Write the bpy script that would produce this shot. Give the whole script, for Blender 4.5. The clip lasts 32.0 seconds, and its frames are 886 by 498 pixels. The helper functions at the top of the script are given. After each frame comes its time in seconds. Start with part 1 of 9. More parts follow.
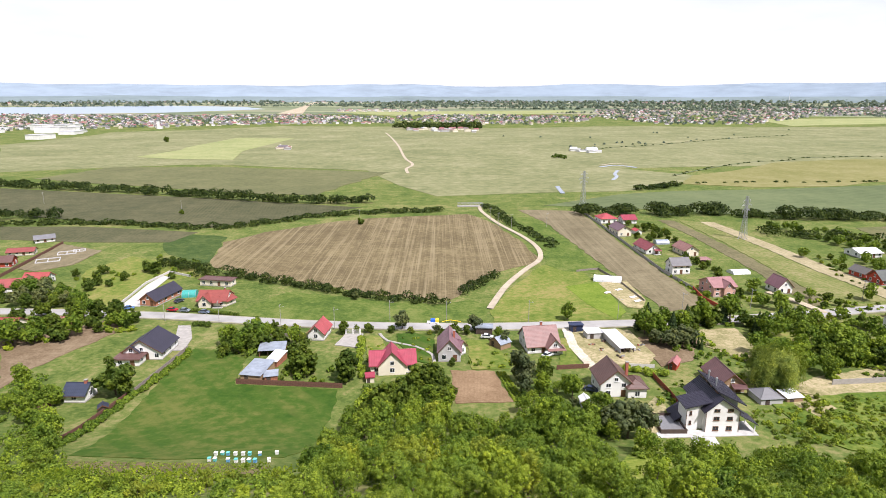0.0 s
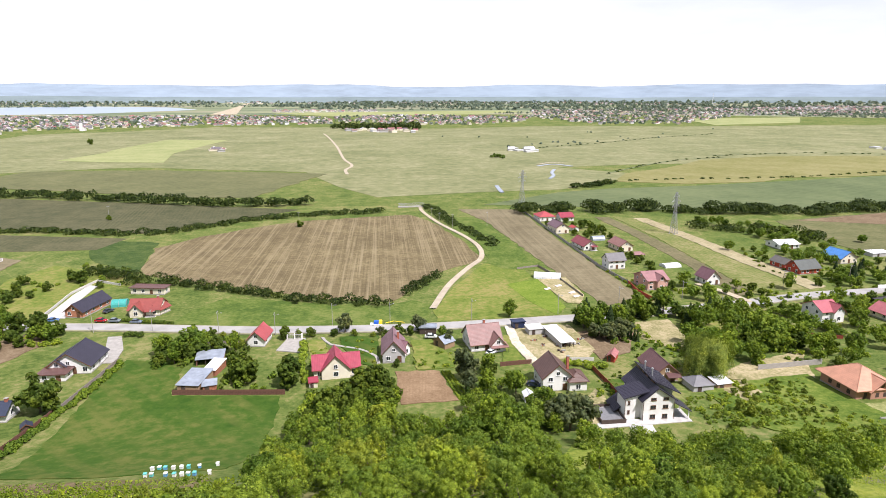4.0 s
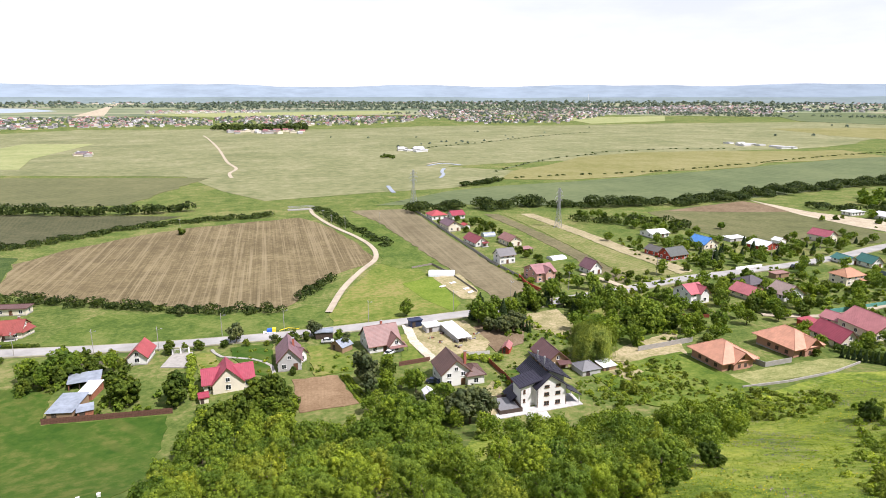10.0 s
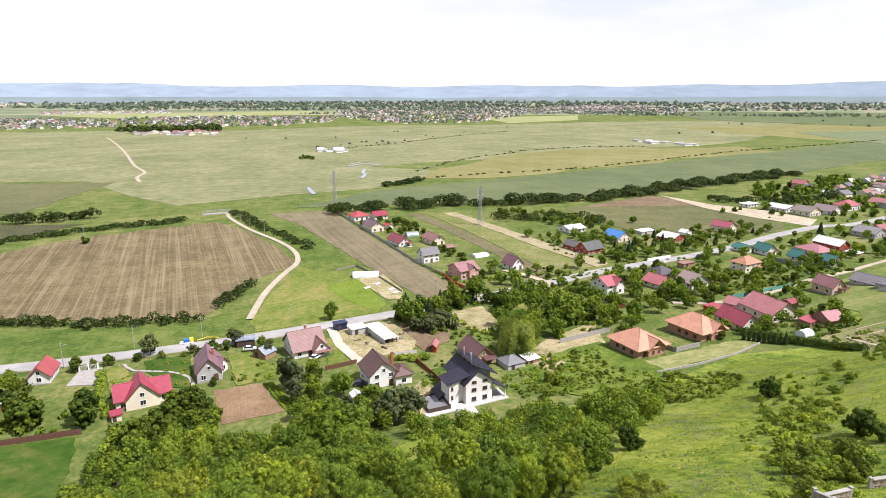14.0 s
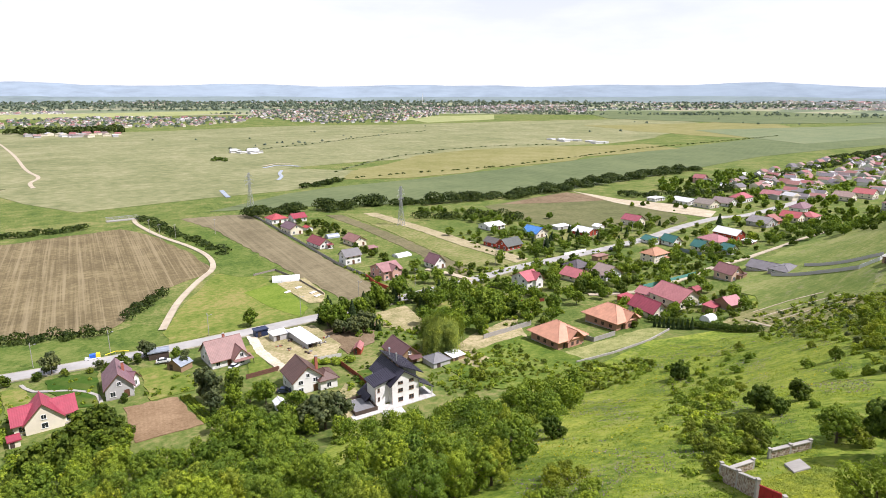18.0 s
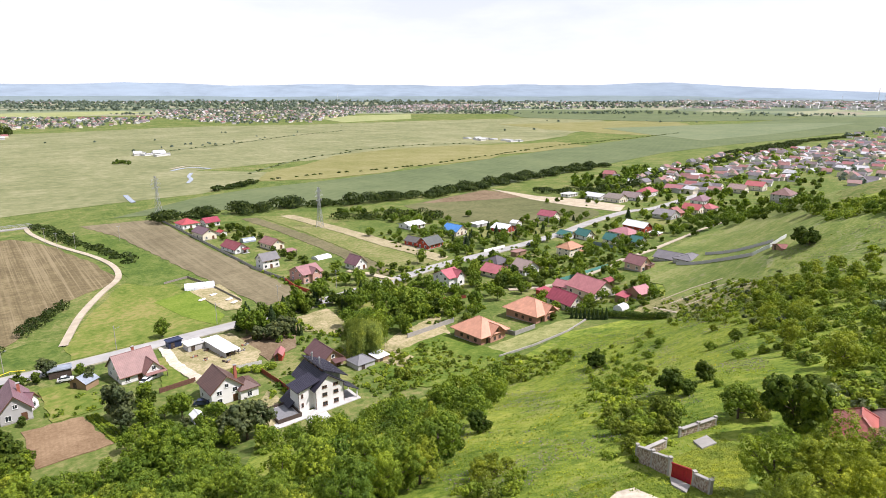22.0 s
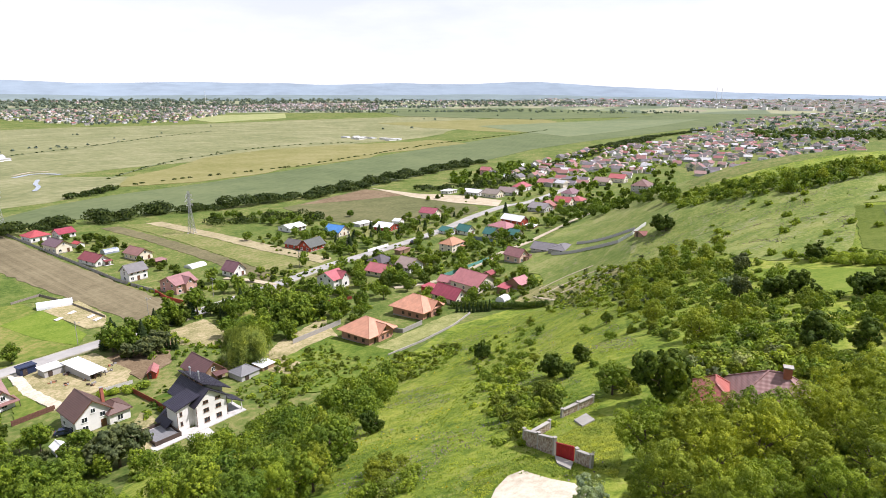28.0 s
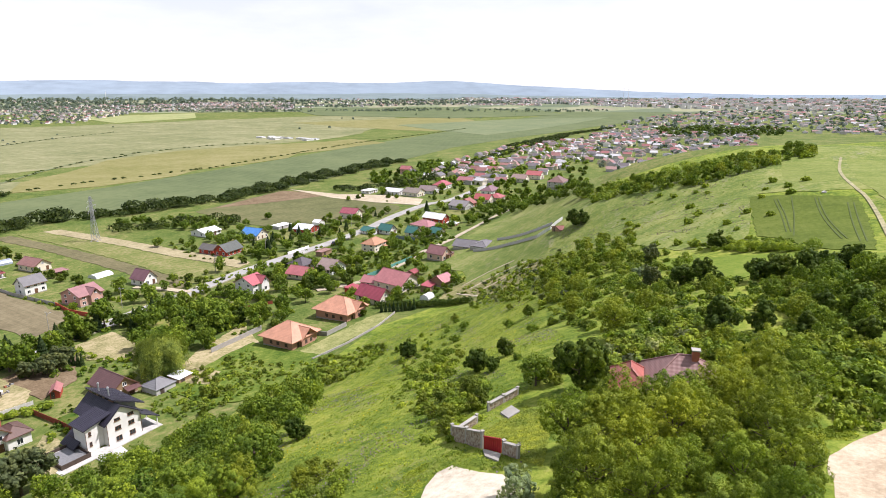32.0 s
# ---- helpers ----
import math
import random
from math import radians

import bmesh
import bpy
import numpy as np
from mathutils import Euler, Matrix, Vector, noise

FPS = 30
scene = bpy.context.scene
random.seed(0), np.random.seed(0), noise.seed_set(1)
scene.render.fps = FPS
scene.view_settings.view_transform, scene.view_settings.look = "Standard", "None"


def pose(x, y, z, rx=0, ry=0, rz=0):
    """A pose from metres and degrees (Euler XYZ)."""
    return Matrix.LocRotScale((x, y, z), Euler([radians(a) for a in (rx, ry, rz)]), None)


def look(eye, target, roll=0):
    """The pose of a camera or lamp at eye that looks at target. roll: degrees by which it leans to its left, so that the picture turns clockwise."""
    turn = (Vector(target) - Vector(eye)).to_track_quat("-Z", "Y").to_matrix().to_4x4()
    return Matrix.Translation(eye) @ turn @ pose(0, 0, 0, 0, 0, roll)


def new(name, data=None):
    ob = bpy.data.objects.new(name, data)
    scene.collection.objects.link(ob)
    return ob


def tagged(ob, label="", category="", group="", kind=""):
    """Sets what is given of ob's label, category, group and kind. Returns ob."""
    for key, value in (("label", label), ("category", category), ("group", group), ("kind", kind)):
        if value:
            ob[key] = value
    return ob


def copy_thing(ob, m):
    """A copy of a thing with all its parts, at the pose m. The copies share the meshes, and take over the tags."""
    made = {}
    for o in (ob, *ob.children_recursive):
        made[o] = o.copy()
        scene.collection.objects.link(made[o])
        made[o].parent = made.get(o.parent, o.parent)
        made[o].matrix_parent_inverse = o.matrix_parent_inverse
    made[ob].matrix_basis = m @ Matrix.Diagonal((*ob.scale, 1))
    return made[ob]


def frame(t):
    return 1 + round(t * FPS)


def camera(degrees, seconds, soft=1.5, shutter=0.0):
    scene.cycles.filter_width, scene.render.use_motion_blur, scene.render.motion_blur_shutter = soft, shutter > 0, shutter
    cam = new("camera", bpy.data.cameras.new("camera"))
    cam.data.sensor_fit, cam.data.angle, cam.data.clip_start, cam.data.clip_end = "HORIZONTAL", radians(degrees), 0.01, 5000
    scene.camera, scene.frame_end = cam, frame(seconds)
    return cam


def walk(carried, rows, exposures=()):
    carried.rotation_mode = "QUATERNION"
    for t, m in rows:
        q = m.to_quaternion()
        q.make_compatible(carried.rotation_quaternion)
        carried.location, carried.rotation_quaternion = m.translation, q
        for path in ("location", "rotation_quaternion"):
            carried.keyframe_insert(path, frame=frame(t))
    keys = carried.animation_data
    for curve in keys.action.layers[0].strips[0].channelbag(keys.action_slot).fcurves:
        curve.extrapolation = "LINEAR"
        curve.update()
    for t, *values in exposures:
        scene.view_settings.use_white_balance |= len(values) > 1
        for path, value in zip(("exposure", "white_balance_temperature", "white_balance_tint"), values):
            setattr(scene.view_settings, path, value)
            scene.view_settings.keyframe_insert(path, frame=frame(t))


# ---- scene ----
cam = camera(72.08, 32.0, soft=0.75)
EYE = 82.0  # the drone hovers and turns to the right
# seconds, yaw, pitch
ROWS = [
    (0.0, 0.013, -13.921),
    (1.0, -1.355, -13.911),
    (2.0, -2.718, -13.902),
    (3.0, -4.130, -13.893),
    (4.0, -5.617, -13.885),
    (5.0, -7.183, -13.878),
    (6.0, -8.822, -13.873),
    (7.0, -10.522, -13.868),
    (8.0, -12.270, -13.864),
    (9.0, -14.053, -13.862),
    (10.0, -15.861, -13.861),
    (11.0, -17.686, -13.861),
    (12.0, -19.524, -13.862),
    (13.0, -21.373, -13.865),
    (14.0, -23.233, -13.870),
    (15.0, -25.102, -13.875),
    (16.0, -26.983, -13.882),
    (17.0, -28.875, -13.890),
    (18.0, -30.777, -13.900),
    (19.0, -32.685, -13.911),
    (20.0, -34.598, -13.923),
    (21.0, -36.511, -13.937),
    (22.0, -38.418, -13.952),
    (23.0, -40.317, -13.968),
    (24.0, -42.204, -13.985),
    (25.0, -44.078, -14.003),
    (26.0, -45.942, -14.023),
    (27.0, -47.799, -14.043),
    (28.0, -49.654, -14.064),
    (29.0, -51.516, -14.086),
    (30.0, -53.387, -14.109),
    (31.0, -55.268, -14.133),
    (32.0, -57.147, -14.157),
]
walk(cam, [(t, pose(0, 0, EYE, 90 + pitch, 0, yaw)) for t, yaw, pitch in ROWS], exposures=[(0.0, 0.50, 6250, 17)])

# ---- sky and sun ----
SUN_EL, SUN_AZ = 56.0, 138.0
world = bpy.data.worlds.new("world")
scene.world = world
world.use_nodes = True
wn = world.node_tree.nodes
sky = wn.new("ShaderNodeTexSky")
sky.sky_type = "NISHITA"
sky.sun_disc = False
sky.sun_elevation, sky.sun_rotation = radians(SUN_EL), radians(SUN_AZ)
sky.air_density, sky.dust_density, sky.ozone_density = 1.0, 0.6, 1.0
wn["Background"].inputs[1].default_value = 0.06
# thin bright summer cloud over most of the sky
where = wn.new("ShaderNodeTexCoord")
flat = wn.new("ShaderNodeMapping")
flat.inputs["Scale"].default_value = (1.0, 1.0, 4.5)
puffs = wn.new("ShaderNodeTexNoise")
puffs.inputs["Scale"].default_value, puffs.inputs["Detail"].default_value, puffs.inputs["Roughness"].default_value = 2.2, 7.0, 0.58
cover = wn.new("ShaderNodeValToRGB")
cover.color_ramp.elements[0].position, cover.color_ramp.elements[0].color = 0.36, (0.72, 0.72, 0.72, 1)
cover.color_ramp.elements[1].position, cover.color_ramp.elements[1].color = 0.58, (0.92, 0.92, 0.92, 1)
cloud = wn.new("ShaderNodeMixRGB")
cloud.inputs[2].default_value = (14.6, 14.8, 15.0, 1)
wl = world.node_tree.links
wl.new(where.outputs["Generated"], flat.inputs[0])
wl.new(flat.outputs[0], puffs.inputs["Vector"])
wl.new(puffs.outputs["Fac"], cover.inputs[0])
split = wn.new("ShaderNodeSeparateXYZ")
low = wn.new("ShaderNodeValToRGB")
for stop, (pos, val) in zip((low.color_ramp.elements[0], low.color_ramp.elements[1], low.color_ramp.elements.new(0.3), low.color_ramp.elements.new(0.55)), ((0.0, 1.0), (1.0, 0.10), (0.2, 0.8), (0.42, 0.16))):
    stop.position, stop.color = pos, (val, val, val, 1)
haze = wn.new("ShaderNodeMixRGB")
haze.blend_type = "MULTIPLY"
haze.inputs[0].default_value = 1.0
wl.new(where.outputs["Generated"], split.inputs[0])
wl.new(split.outputs["Z"], low.inputs[0])
wl.new(cover.outputs[0], haze.inputs[1])
wl.new(low.outputs[0], haze.inputs[2])
wl.new(haze.outputs[0], cloud.inputs[0])
wl.new(sky.outputs[0], cloud.inputs[1])
wl.new(cloud.outputs[0], wn["Background"].inputs[0])
sun = new("sun", bpy.data.lights.new("sun", "SUN"))
sun.data.energy, sun.data.angle, sun.data.color = 5.0, radians(0.6), (1.0, 0.945, 0.89)
sun.matrix_world = look((600, -300, 900), (600 - math.sin(radians(SUN_AZ)), -300 - math.cos(radians(SUN_AZ)), 900 - math.tan(radians(SUN_EL))))

# ---- materials ----


class Nodes:
    """Short hand for one node material."""

    def __init__(self, name, rough=0.8, metal=0.0, spec=0.3):
        self.mat = bpy.data.materials.new(name)
        self.mat.use_nodes = True
        self.tree = self.mat.node_tree
        self.bsdf = self.tree.nodes["Principled BSDF"]
        self.bsdf.inputs["Roughness"].default_value = rough
        self.bsdf.inputs["Metallic"].default_value = metal
        self.bsdf.inputs["Specular IOR Level"].default_value = spec

    def add(self, kind, **values):
        node = self.tree.nodes.new(kind)
        for key, value in values.items():
            node.inputs[key].default_value = value
        return node

    def link(self, a, b):
        self.tree.links.new(a, b)

    def coords(self, kind="Object"):
        return self.tree.nodes.new("ShaderNodeTexCoord").outputs[kind]

    def world_place(self):
        return self.tree.nodes.new("ShaderNodeNewGeometry").outputs["Position"]

    def noise(self, where, scale, detail=4.0, rough=0.55, stretch=None, turn=0.0):
        if stretch or turn:
            m = self.add("ShaderNodeMapping")
            m.inputs["Scale"].default_value = stretch or (1, 1, 1)
            m.inputs["Rotation"].default_value = (0, 0, turn)
            self.link(where, m.inputs[0])
            where = m.outputs[0]
        n = self.add("ShaderNodeTexNoise", Scale=scale, Detail=detail, Roughness=rough)
        self.link(where, n.inputs["Vector"])
        return n.outputs["Fac"]

    def ramp(self, fac, *stops):
        r = self.tree.nodes.new("ShaderNodeValToRGB")
        els = r.color_ramp.elements
        while len(els) < len(stops):
            els.new(0.5)
        for e, (p, c) in zip(els, stops):
            e.position = p
            e.color = (*c, 1) if len(c) == 3 else c
        self.link(fac, r.inputs[0])
        return r.outputs[0]

    def mix(self, fac, a, b, how="MIX"):
        m = self.tree.nodes.new("ShaderNodeMixRGB")
        m.blend_type = how
        for sock, v in zip(m.inputs, (fac, a, b)):
            if isinstance(v, (int, float)):
                sock.default_value = v
            elif isinstance(v, tuple):
                sock.default_value = (*v, 1)
            else:
                self.link(v, sock)
        return m.outputs[0]

    def bump(self, fac, strength, distance):
        b = self.add("ShaderNodeBump", Strength=strength, Distance=distance)
        self.link(fac, b.inputs["Height"])
        self.link(b.outputs[0], self.bsdf.inputs["Normal"])

    def bands(self, where, axis, period, turn=0.0):
        m = self.add("ShaderNodeMapping")
        m.inputs["Rotation"].default_value = (0, 0, turn)
        self.link(where, m.inputs[0])
        w = self.add("ShaderNodeTexWave", Scale=2 * math.pi / (20 * period), Distortion=0.0)
        w.bands_direction = axis
        self.link(m.outputs[0], w.inputs["Vector"])
        return w.outputs["Fac"]

    def color(self, c):
        if isinstance(c, tuple):
            self.bsdf.inputs["Base Color"].default_value = (*c, 1)
        else:
            self.link(c, self.bsdf.inputs["Base Color"])
        return self.mat


def shade(c, k):
    return tuple(min(v * k, 0.95) for v in c)


def plaster(name, c, rough=0.85):
    n = Nodes(name, rough)
    w = n.coords()
    big = n.ramp(n.noise(w, 0.35, 5), (0.3, shade(c, 0.86)), (0.7, shade(c, 1.05)))
    col = n.mix(n.ramp(n.noise(w, 4.0, 6), (0.45, (0, 0, 0)), (0.8, (0.25, 0.25, 0.25))), big, shade(c, 0.75))
    n.bump(n.noise(w, 30, 3), 0.2, 0.01)
    return n.color(col)


ROOFS = {}


def roofing(c, axis="X", rough=0.5, period=0.5, spec=0.4):
    key = (c, axis, rough)
    if key not in ROOFS:
        n = Nodes("roof_sheet", rough, 0.0, spec)
        grey = sum(c) / 3
        c = tuple(v * 0.86 + grey * 0.16 for v in c)
        w = n.coords()
        r = n.tree.nodes.new("ShaderNodeObjectInfo").outputs["Random"]
        base = n.ramp(n.noise(w, 0.5, 6, 0.6), (0.3, shade(c, 0.78)), (0.7, shade(c, 1.15)))
        base = n.mix(n.ramp(r, (0.0, (0.0, 0.0, 0.0)), (1.0, (0.35, 0.35, 0.35))), base, shade(c, 0.8))
        b = n.bands(w, axis, period)
        t = n.bands(w, "Y" if axis == "X" else "X", 0.36)
        base = n.mix(n.ramp(t, (0.0, (0.35, 0.35, 0.35)), (0.25, (0, 0, 0))), base, shade(c, 0.7))
        n.bump(n.mix(0.5, b, t), 0.6, 0.05)
        ROOFS[key] = n.color(base)
    return ROOFS[key]


def plain(name, c, rough=0.7, metal=0.0, spec=0.3, vary=0.18, scale=2.0):
    n = Nodes(name, rough, metal, spec)
    w = n.coords()
    col = n.ramp(n.noise(w, scale, 6, 0.6), (0.3, shade(c, 1 - vary)), (0.7, shade(c, 1 + vary)))
    n.bump(n.noise(w, scale * 12, 3), 0.15, 0.01)
    return n.color(col)


def meadow(name, dark, mid, light, big=0.012, fine=0.5, rows=None, row_color=None, row_turn=0.0, relief=0.25, bloom=None, streak=None):
    """Grass or crop: three tones at several scales, with drilled rows where given."""
    n = Nodes(name, 0.95, 0.0, 0.1)
    w = n.world_place()
    patch = n.noise(w, big, 5, 0.6)
    clump = n.noise(w, fine * 0.3, 4, 0.6)
    tuft = n.noise(w, fine * 1.6, 5, 0.7)
    mixed = n.mix(0.42, n.mix(0.5, patch, clump), tuft)
    col = n.ramp(mixed, (0.41, dark), (0.5, mid), (0.59, light))
    if rows:
        b = n.bands(w, "X", rows, row_turn)
        wob = n.noise(w, 0.06, 4, 0.6, (1, 0.06, 1), row_turn)
        col = n.mix(n.mix(1.0, n.ramp(b, (0.45, (0, 0, 0)), (0.8, (0.38, 0.38, 0.38))), n.ramp(wob, (0.4, (0, 0, 0)), (0.62, (1, 1, 1))), "MULTIPLY"), col, row_color or light)
    if streak:  # long uneven furrows
        furrow = n.mix(0.4, n.noise(w, 0.42, 3, 0.7, (1, 0.012, 1), row_turn), n.noise(w, 1.3, 2, 0.6, (1, 0.01, 1), row_turn))
        col = n.mix(n.ramp(furrow, (0.5, (0, 0, 0)), (0.62, (0.62, 0.62, 0.62))), col, streak)
        col = n.mix(n.ramp(furrow, (0.36, (0.5, 0.5, 0.5)), (0.46, (0, 0, 0))), col, shade(dark, 0.8))
    if bloom:  # drifts of flowers and of seeding grass
        drift = n.mix(0.5, n.noise(w, 0.06, 5, 0.65, (1, 2.2, 1), radians(35)), tuft)
        col = n.mix(n.ramp(drift, (0.54, (0, 0, 0)), (0.66, (0.6, 0.6, 0.6))), col, bloom)
    n.bump(tuft, relief, 0.4)
    return n.color(col)


WHITE_WALL = plaster("white_render", (0.74, 0.73, 0.70))
CREAM_WALL = plaster("cream_render", (0.70, 0.64, 0.51))
GREY_WALL = plaster("grey_render", (0.45, 0.44, 0.43))
PINK_WALL = plaster("pink_render", (0.55, 0.33, 0.27))
BRICK_WALL = plaster("orange_block_wall", (0.44, 0.19, 0.11))
RED_WALL = plaster("red_wall", (0.36, 0.06, 0.035))
WOOD_WALL = plaster("weathered_wood", (0.30, 0.20, 0.12))
PLY = plaster("plywood", (0.62, 0.47, 0.27))
GLASS = Nodes("window_glass", 0.08, 0.0, 0.5).color((0.02, 0.025, 0.03))
FRAME_WHITE = plain("white_frame", (0.75, 0.75, 0.74), 0.5)
FRAME_BROWN = plain("brown_frame", (0.14, 0.07, 0.04), 0.5)
CONCRETE = plain("concrete", (0.31, 0.295, 0.27), 0.9, scale=0.6)
PAVING = plain("pale_paving", (0.43, 0.42, 0.40), 0.85, scale=0.8)
STEEL = plain("galvanised_steel", (0.42, 0.43, 0.44), 0.45, 0.6)
TIN = plain("tin_sheet", (0.33, 0.37, 0.43), 0.4, 0.35, vary=0.25, scale=0.5)
WHITE_SHEET = plain("white_sheet", (0.66, 0.67, 0.68), 0.5, vary=0.08, scale=0.5)
RUST = plain("rusty_sheet", (0.30, 0.12, 0.07), 0.8, vary=0.4)
CHIMNEY = plain("chimney_brick", (0.35, 0.12, 0.08), 0.85)
DARK = plain("dark_timber", (0.07, 0.05, 0.04), 0.8)
BARK = plain("bark", (0.11, 0.085, 0.06), 0.95, vary=0.4, scale=5.0)

GRASS = meadow("meadow_grass", (0.052, 0.088, 0.017), (0.104, 0.137, 0.032), (0.200, 0.190, 0.075), 0.02, 0.35, relief=0.5)

# ---- terrain ----
PROFILE_Y = (-400, -60, -10, 15, 35, 55, 75, 95, 110, 125, 140, 165, 205, 240)
PROFILE_Z = (70, 63, 58, 54, 47.5, 38.5, 28.5, 18, 10.5, 5.5, 3.4, 2.2, 1, 0)


def smooth(a, b, v):
    v = min(max((v - a) / (b - a), 0), 1)
    return v * v * (3 - 2 * v)


FOOT_X = (40, 100, 180, 210, 240, 340, 460)
FOOT_S = (0, -12, -5, 5, 22, 58, 72)


def lerp(v, xs, ys):
    if v <= xs[0]:
        return ys[0]
    for i in range(len(xs) - 1):
        if v < xs[i + 1]:
            return ys[i] + (ys[i + 1] - ys[i]) * (v - xs[i]) / (xs[i + 1] - xs[i])
    return ys[-1]


def ground_z(x, y):
    """The valley plain, the hillside behind the village and the slow rise towards the hills."""
    s = y - lerp(x, FOOT_X, FOOT_S)
    z = sum(lerp(s + o, PROFILE_Y, PROFILE_Z) for o in (-9, -3, 3, 9)) / 4
    z *= 1 - smooth(315, 560, x)
    if z > 1:
        z += min(z / 20, 1) * (0.7 * math.sin(x * 0.071 + y * 0.043) + 0.5 * math.sin(x * 0.031 - y * 0.09 + 1.3))
    pad = smooth(44, 51, x) * (1 - smooth(76, 86, x)) * smooth(117, 125, y) * (1 - smooth(144, 154, y))
    z += (4.05 - z) * pad
    r = math.hypot(x, y)
    if r > 1500:
        z += 55 * ((min(r, 4700) - 1500) / 3000) ** 1.2
    return z


class Geo:
    """Vertices and faces of one part."""

    def __init__(self):
        self.v, self.f = [], []

    def poly(self, *pts):
        n = len(self.v)
        self.v += [tuple(p) for p in pts]
        self.f.append(tuple(range(n, n + len(pts))))
        return self

    def box(self, x0, x1, y0, y1, z0, z1):
        n = len(self.v)
        self.v += [(x, y, z) for z in (z0, z1) for x, y in ((x0, y0), (x1, y0), (x1, y1), (x0, y1))]
        self.f += [tuple(n + i for i in q) for q in ((3, 2, 1, 0), (4, 5, 6, 7), (0, 1, 5, 4), (1, 2, 6, 5), (2, 3, 7, 6), (3, 0, 4, 7))]
        return self

    def slab(self, pts, thick):
        """A flat polygon with thickness downwards."""
        n, k = len(self.v), len(pts)
        self.v += [tuple(p) for p in pts] + [(p[0], p[1], p[2] - thick) for p in pts]
        self.f.append(tuple(range(n, n + k)))
        self.f.append(tuple(range(n + 2 * k - 1, n + k - 1, -1)))
        self.f += [(n + i, n + k + i, n + k + (i + 1) % k, n + (i + 1) % k) for i in range(k)]
        return self

    def prism(self, ring, z0, z1):
        return self.slab([(x, y, z1) for x, y in ring], z1 - z0)

    def tube(self, a, b, ra, rb, sides=6):
        a, b = Vector(a), Vector(b)
        d = (b - a).normalized()
        u = d.orthogonal().normalized()
        w = d.cross(u)
        n = len(self.v)
        for c, r in ((a, ra), (b, rb)):
            self.v += [tuple(c + r * (math.cos(t) * u + math.sin(t) * w)) for t in (2 * math.pi * i / sides for i in range(sides))]
        self.f += [(n + i, n + (i + 1) % sides, n + sides + (i + 1) % sides, n + sides + i) for i in range(sides)]
        self.f += [tuple(range(n + sides - 1, n - 1, -1)), tuple(range(n + sides, n + 2 * sides))]
        return self

    def pipe(self, pts, r, sides=4):
        """One bent tube along a line of points."""
        pts = [Vector(p) for p in pts]
        n, m = len(self.v), len(pts)
        for i, p in enumerate(pts):
            d = (pts[min(i + 1, m - 1)] - pts[max(i - 1, 0)]).normalized()
            u = d.orthogonal().normalized() if abs(d.x) > 0.9 else d.cross(Vector((1, 0, 0))).normalized()
            w = d.cross(u)
            self.v += [tuple(p + r * (math.cos(t) * u + math.sin(t) * w)) for t in (2 * math.pi * k / sides for k in range(sides))]
        for i in range(m - 1):
            a = n + i * sides
            self.f += [(a + k, a + (k + 1) % sides, a + sides + (k + 1) % sides, a + sides + k) for k in range(sides)]
        return self

    def mesh(self, name, mat):
        me = bpy.data.meshes.new(name)
        me.from_pydata(self.v, [], self.f)
        me.materials.append(mat)
        me.update()
        return me


def part(name, geo, mat, parent, label="", at=None):
    me = geo if isinstance(geo, bpy.types.Mesh) else geo.mesh(name, mat)
    ob = new(name, me)
    ob.parent = parent
    if at is not None:
        ob.matrix_basis = at
    return tagged(ob, label=label)


def thing(name, label, category, x, y, z=None, turn=0.0, group="", kind="", size=1.0):
    ob = new(name)
    ob.matrix_basis = Matrix.LocRotScale((x, y, ground_z(x, y) if z is None else z), Euler((0, 0, radians(turn))), (size, size, size))
    return tagged(ob, label, category, group, kind)


def build_ground():
    """One sheet from under the drone to the foot of the hills, finer near by."""
    rings = [0, 12]
    while rings[-1] < 4690:
        rings.append(min(rings[-1] * 1.045 + 0.3, 4700))
    angles = [radians(a) for a in np.arange(-60, 130.1, 0.8)] + [radians(a) for a in range(136, 300, 6)]
    v, f = [(0, 0, ground_z(0, 0))], []
    k = len(angles)
    for r in rings[1:]:
        v += [(r * math.sin(a), r * math.cos(a), ground_z(r * math.sin(a), r * math.cos(a))) for a in angles]
    f += [(0, 1 + (j + 1) % k, 1 + j) for j in range(k)]
    for i in range(len(rings) - 2):
        b = 1 + i * k
        f += [(b + j, b + (j + 1) % k, b + k + (j + 1) % k, b + k + j) for j in range(k)]
    me = bpy.data.meshes.new("ground")
    me.from_pydata(v, [], f)
    me.materials.append(GRASS)
    for p in me.polygons:
        p.use_smooth = True
    tagged(new("ground", me), "grassy valley plain and hillside in full summer", "ground", kind="structure")


build_ground()


LAID = []


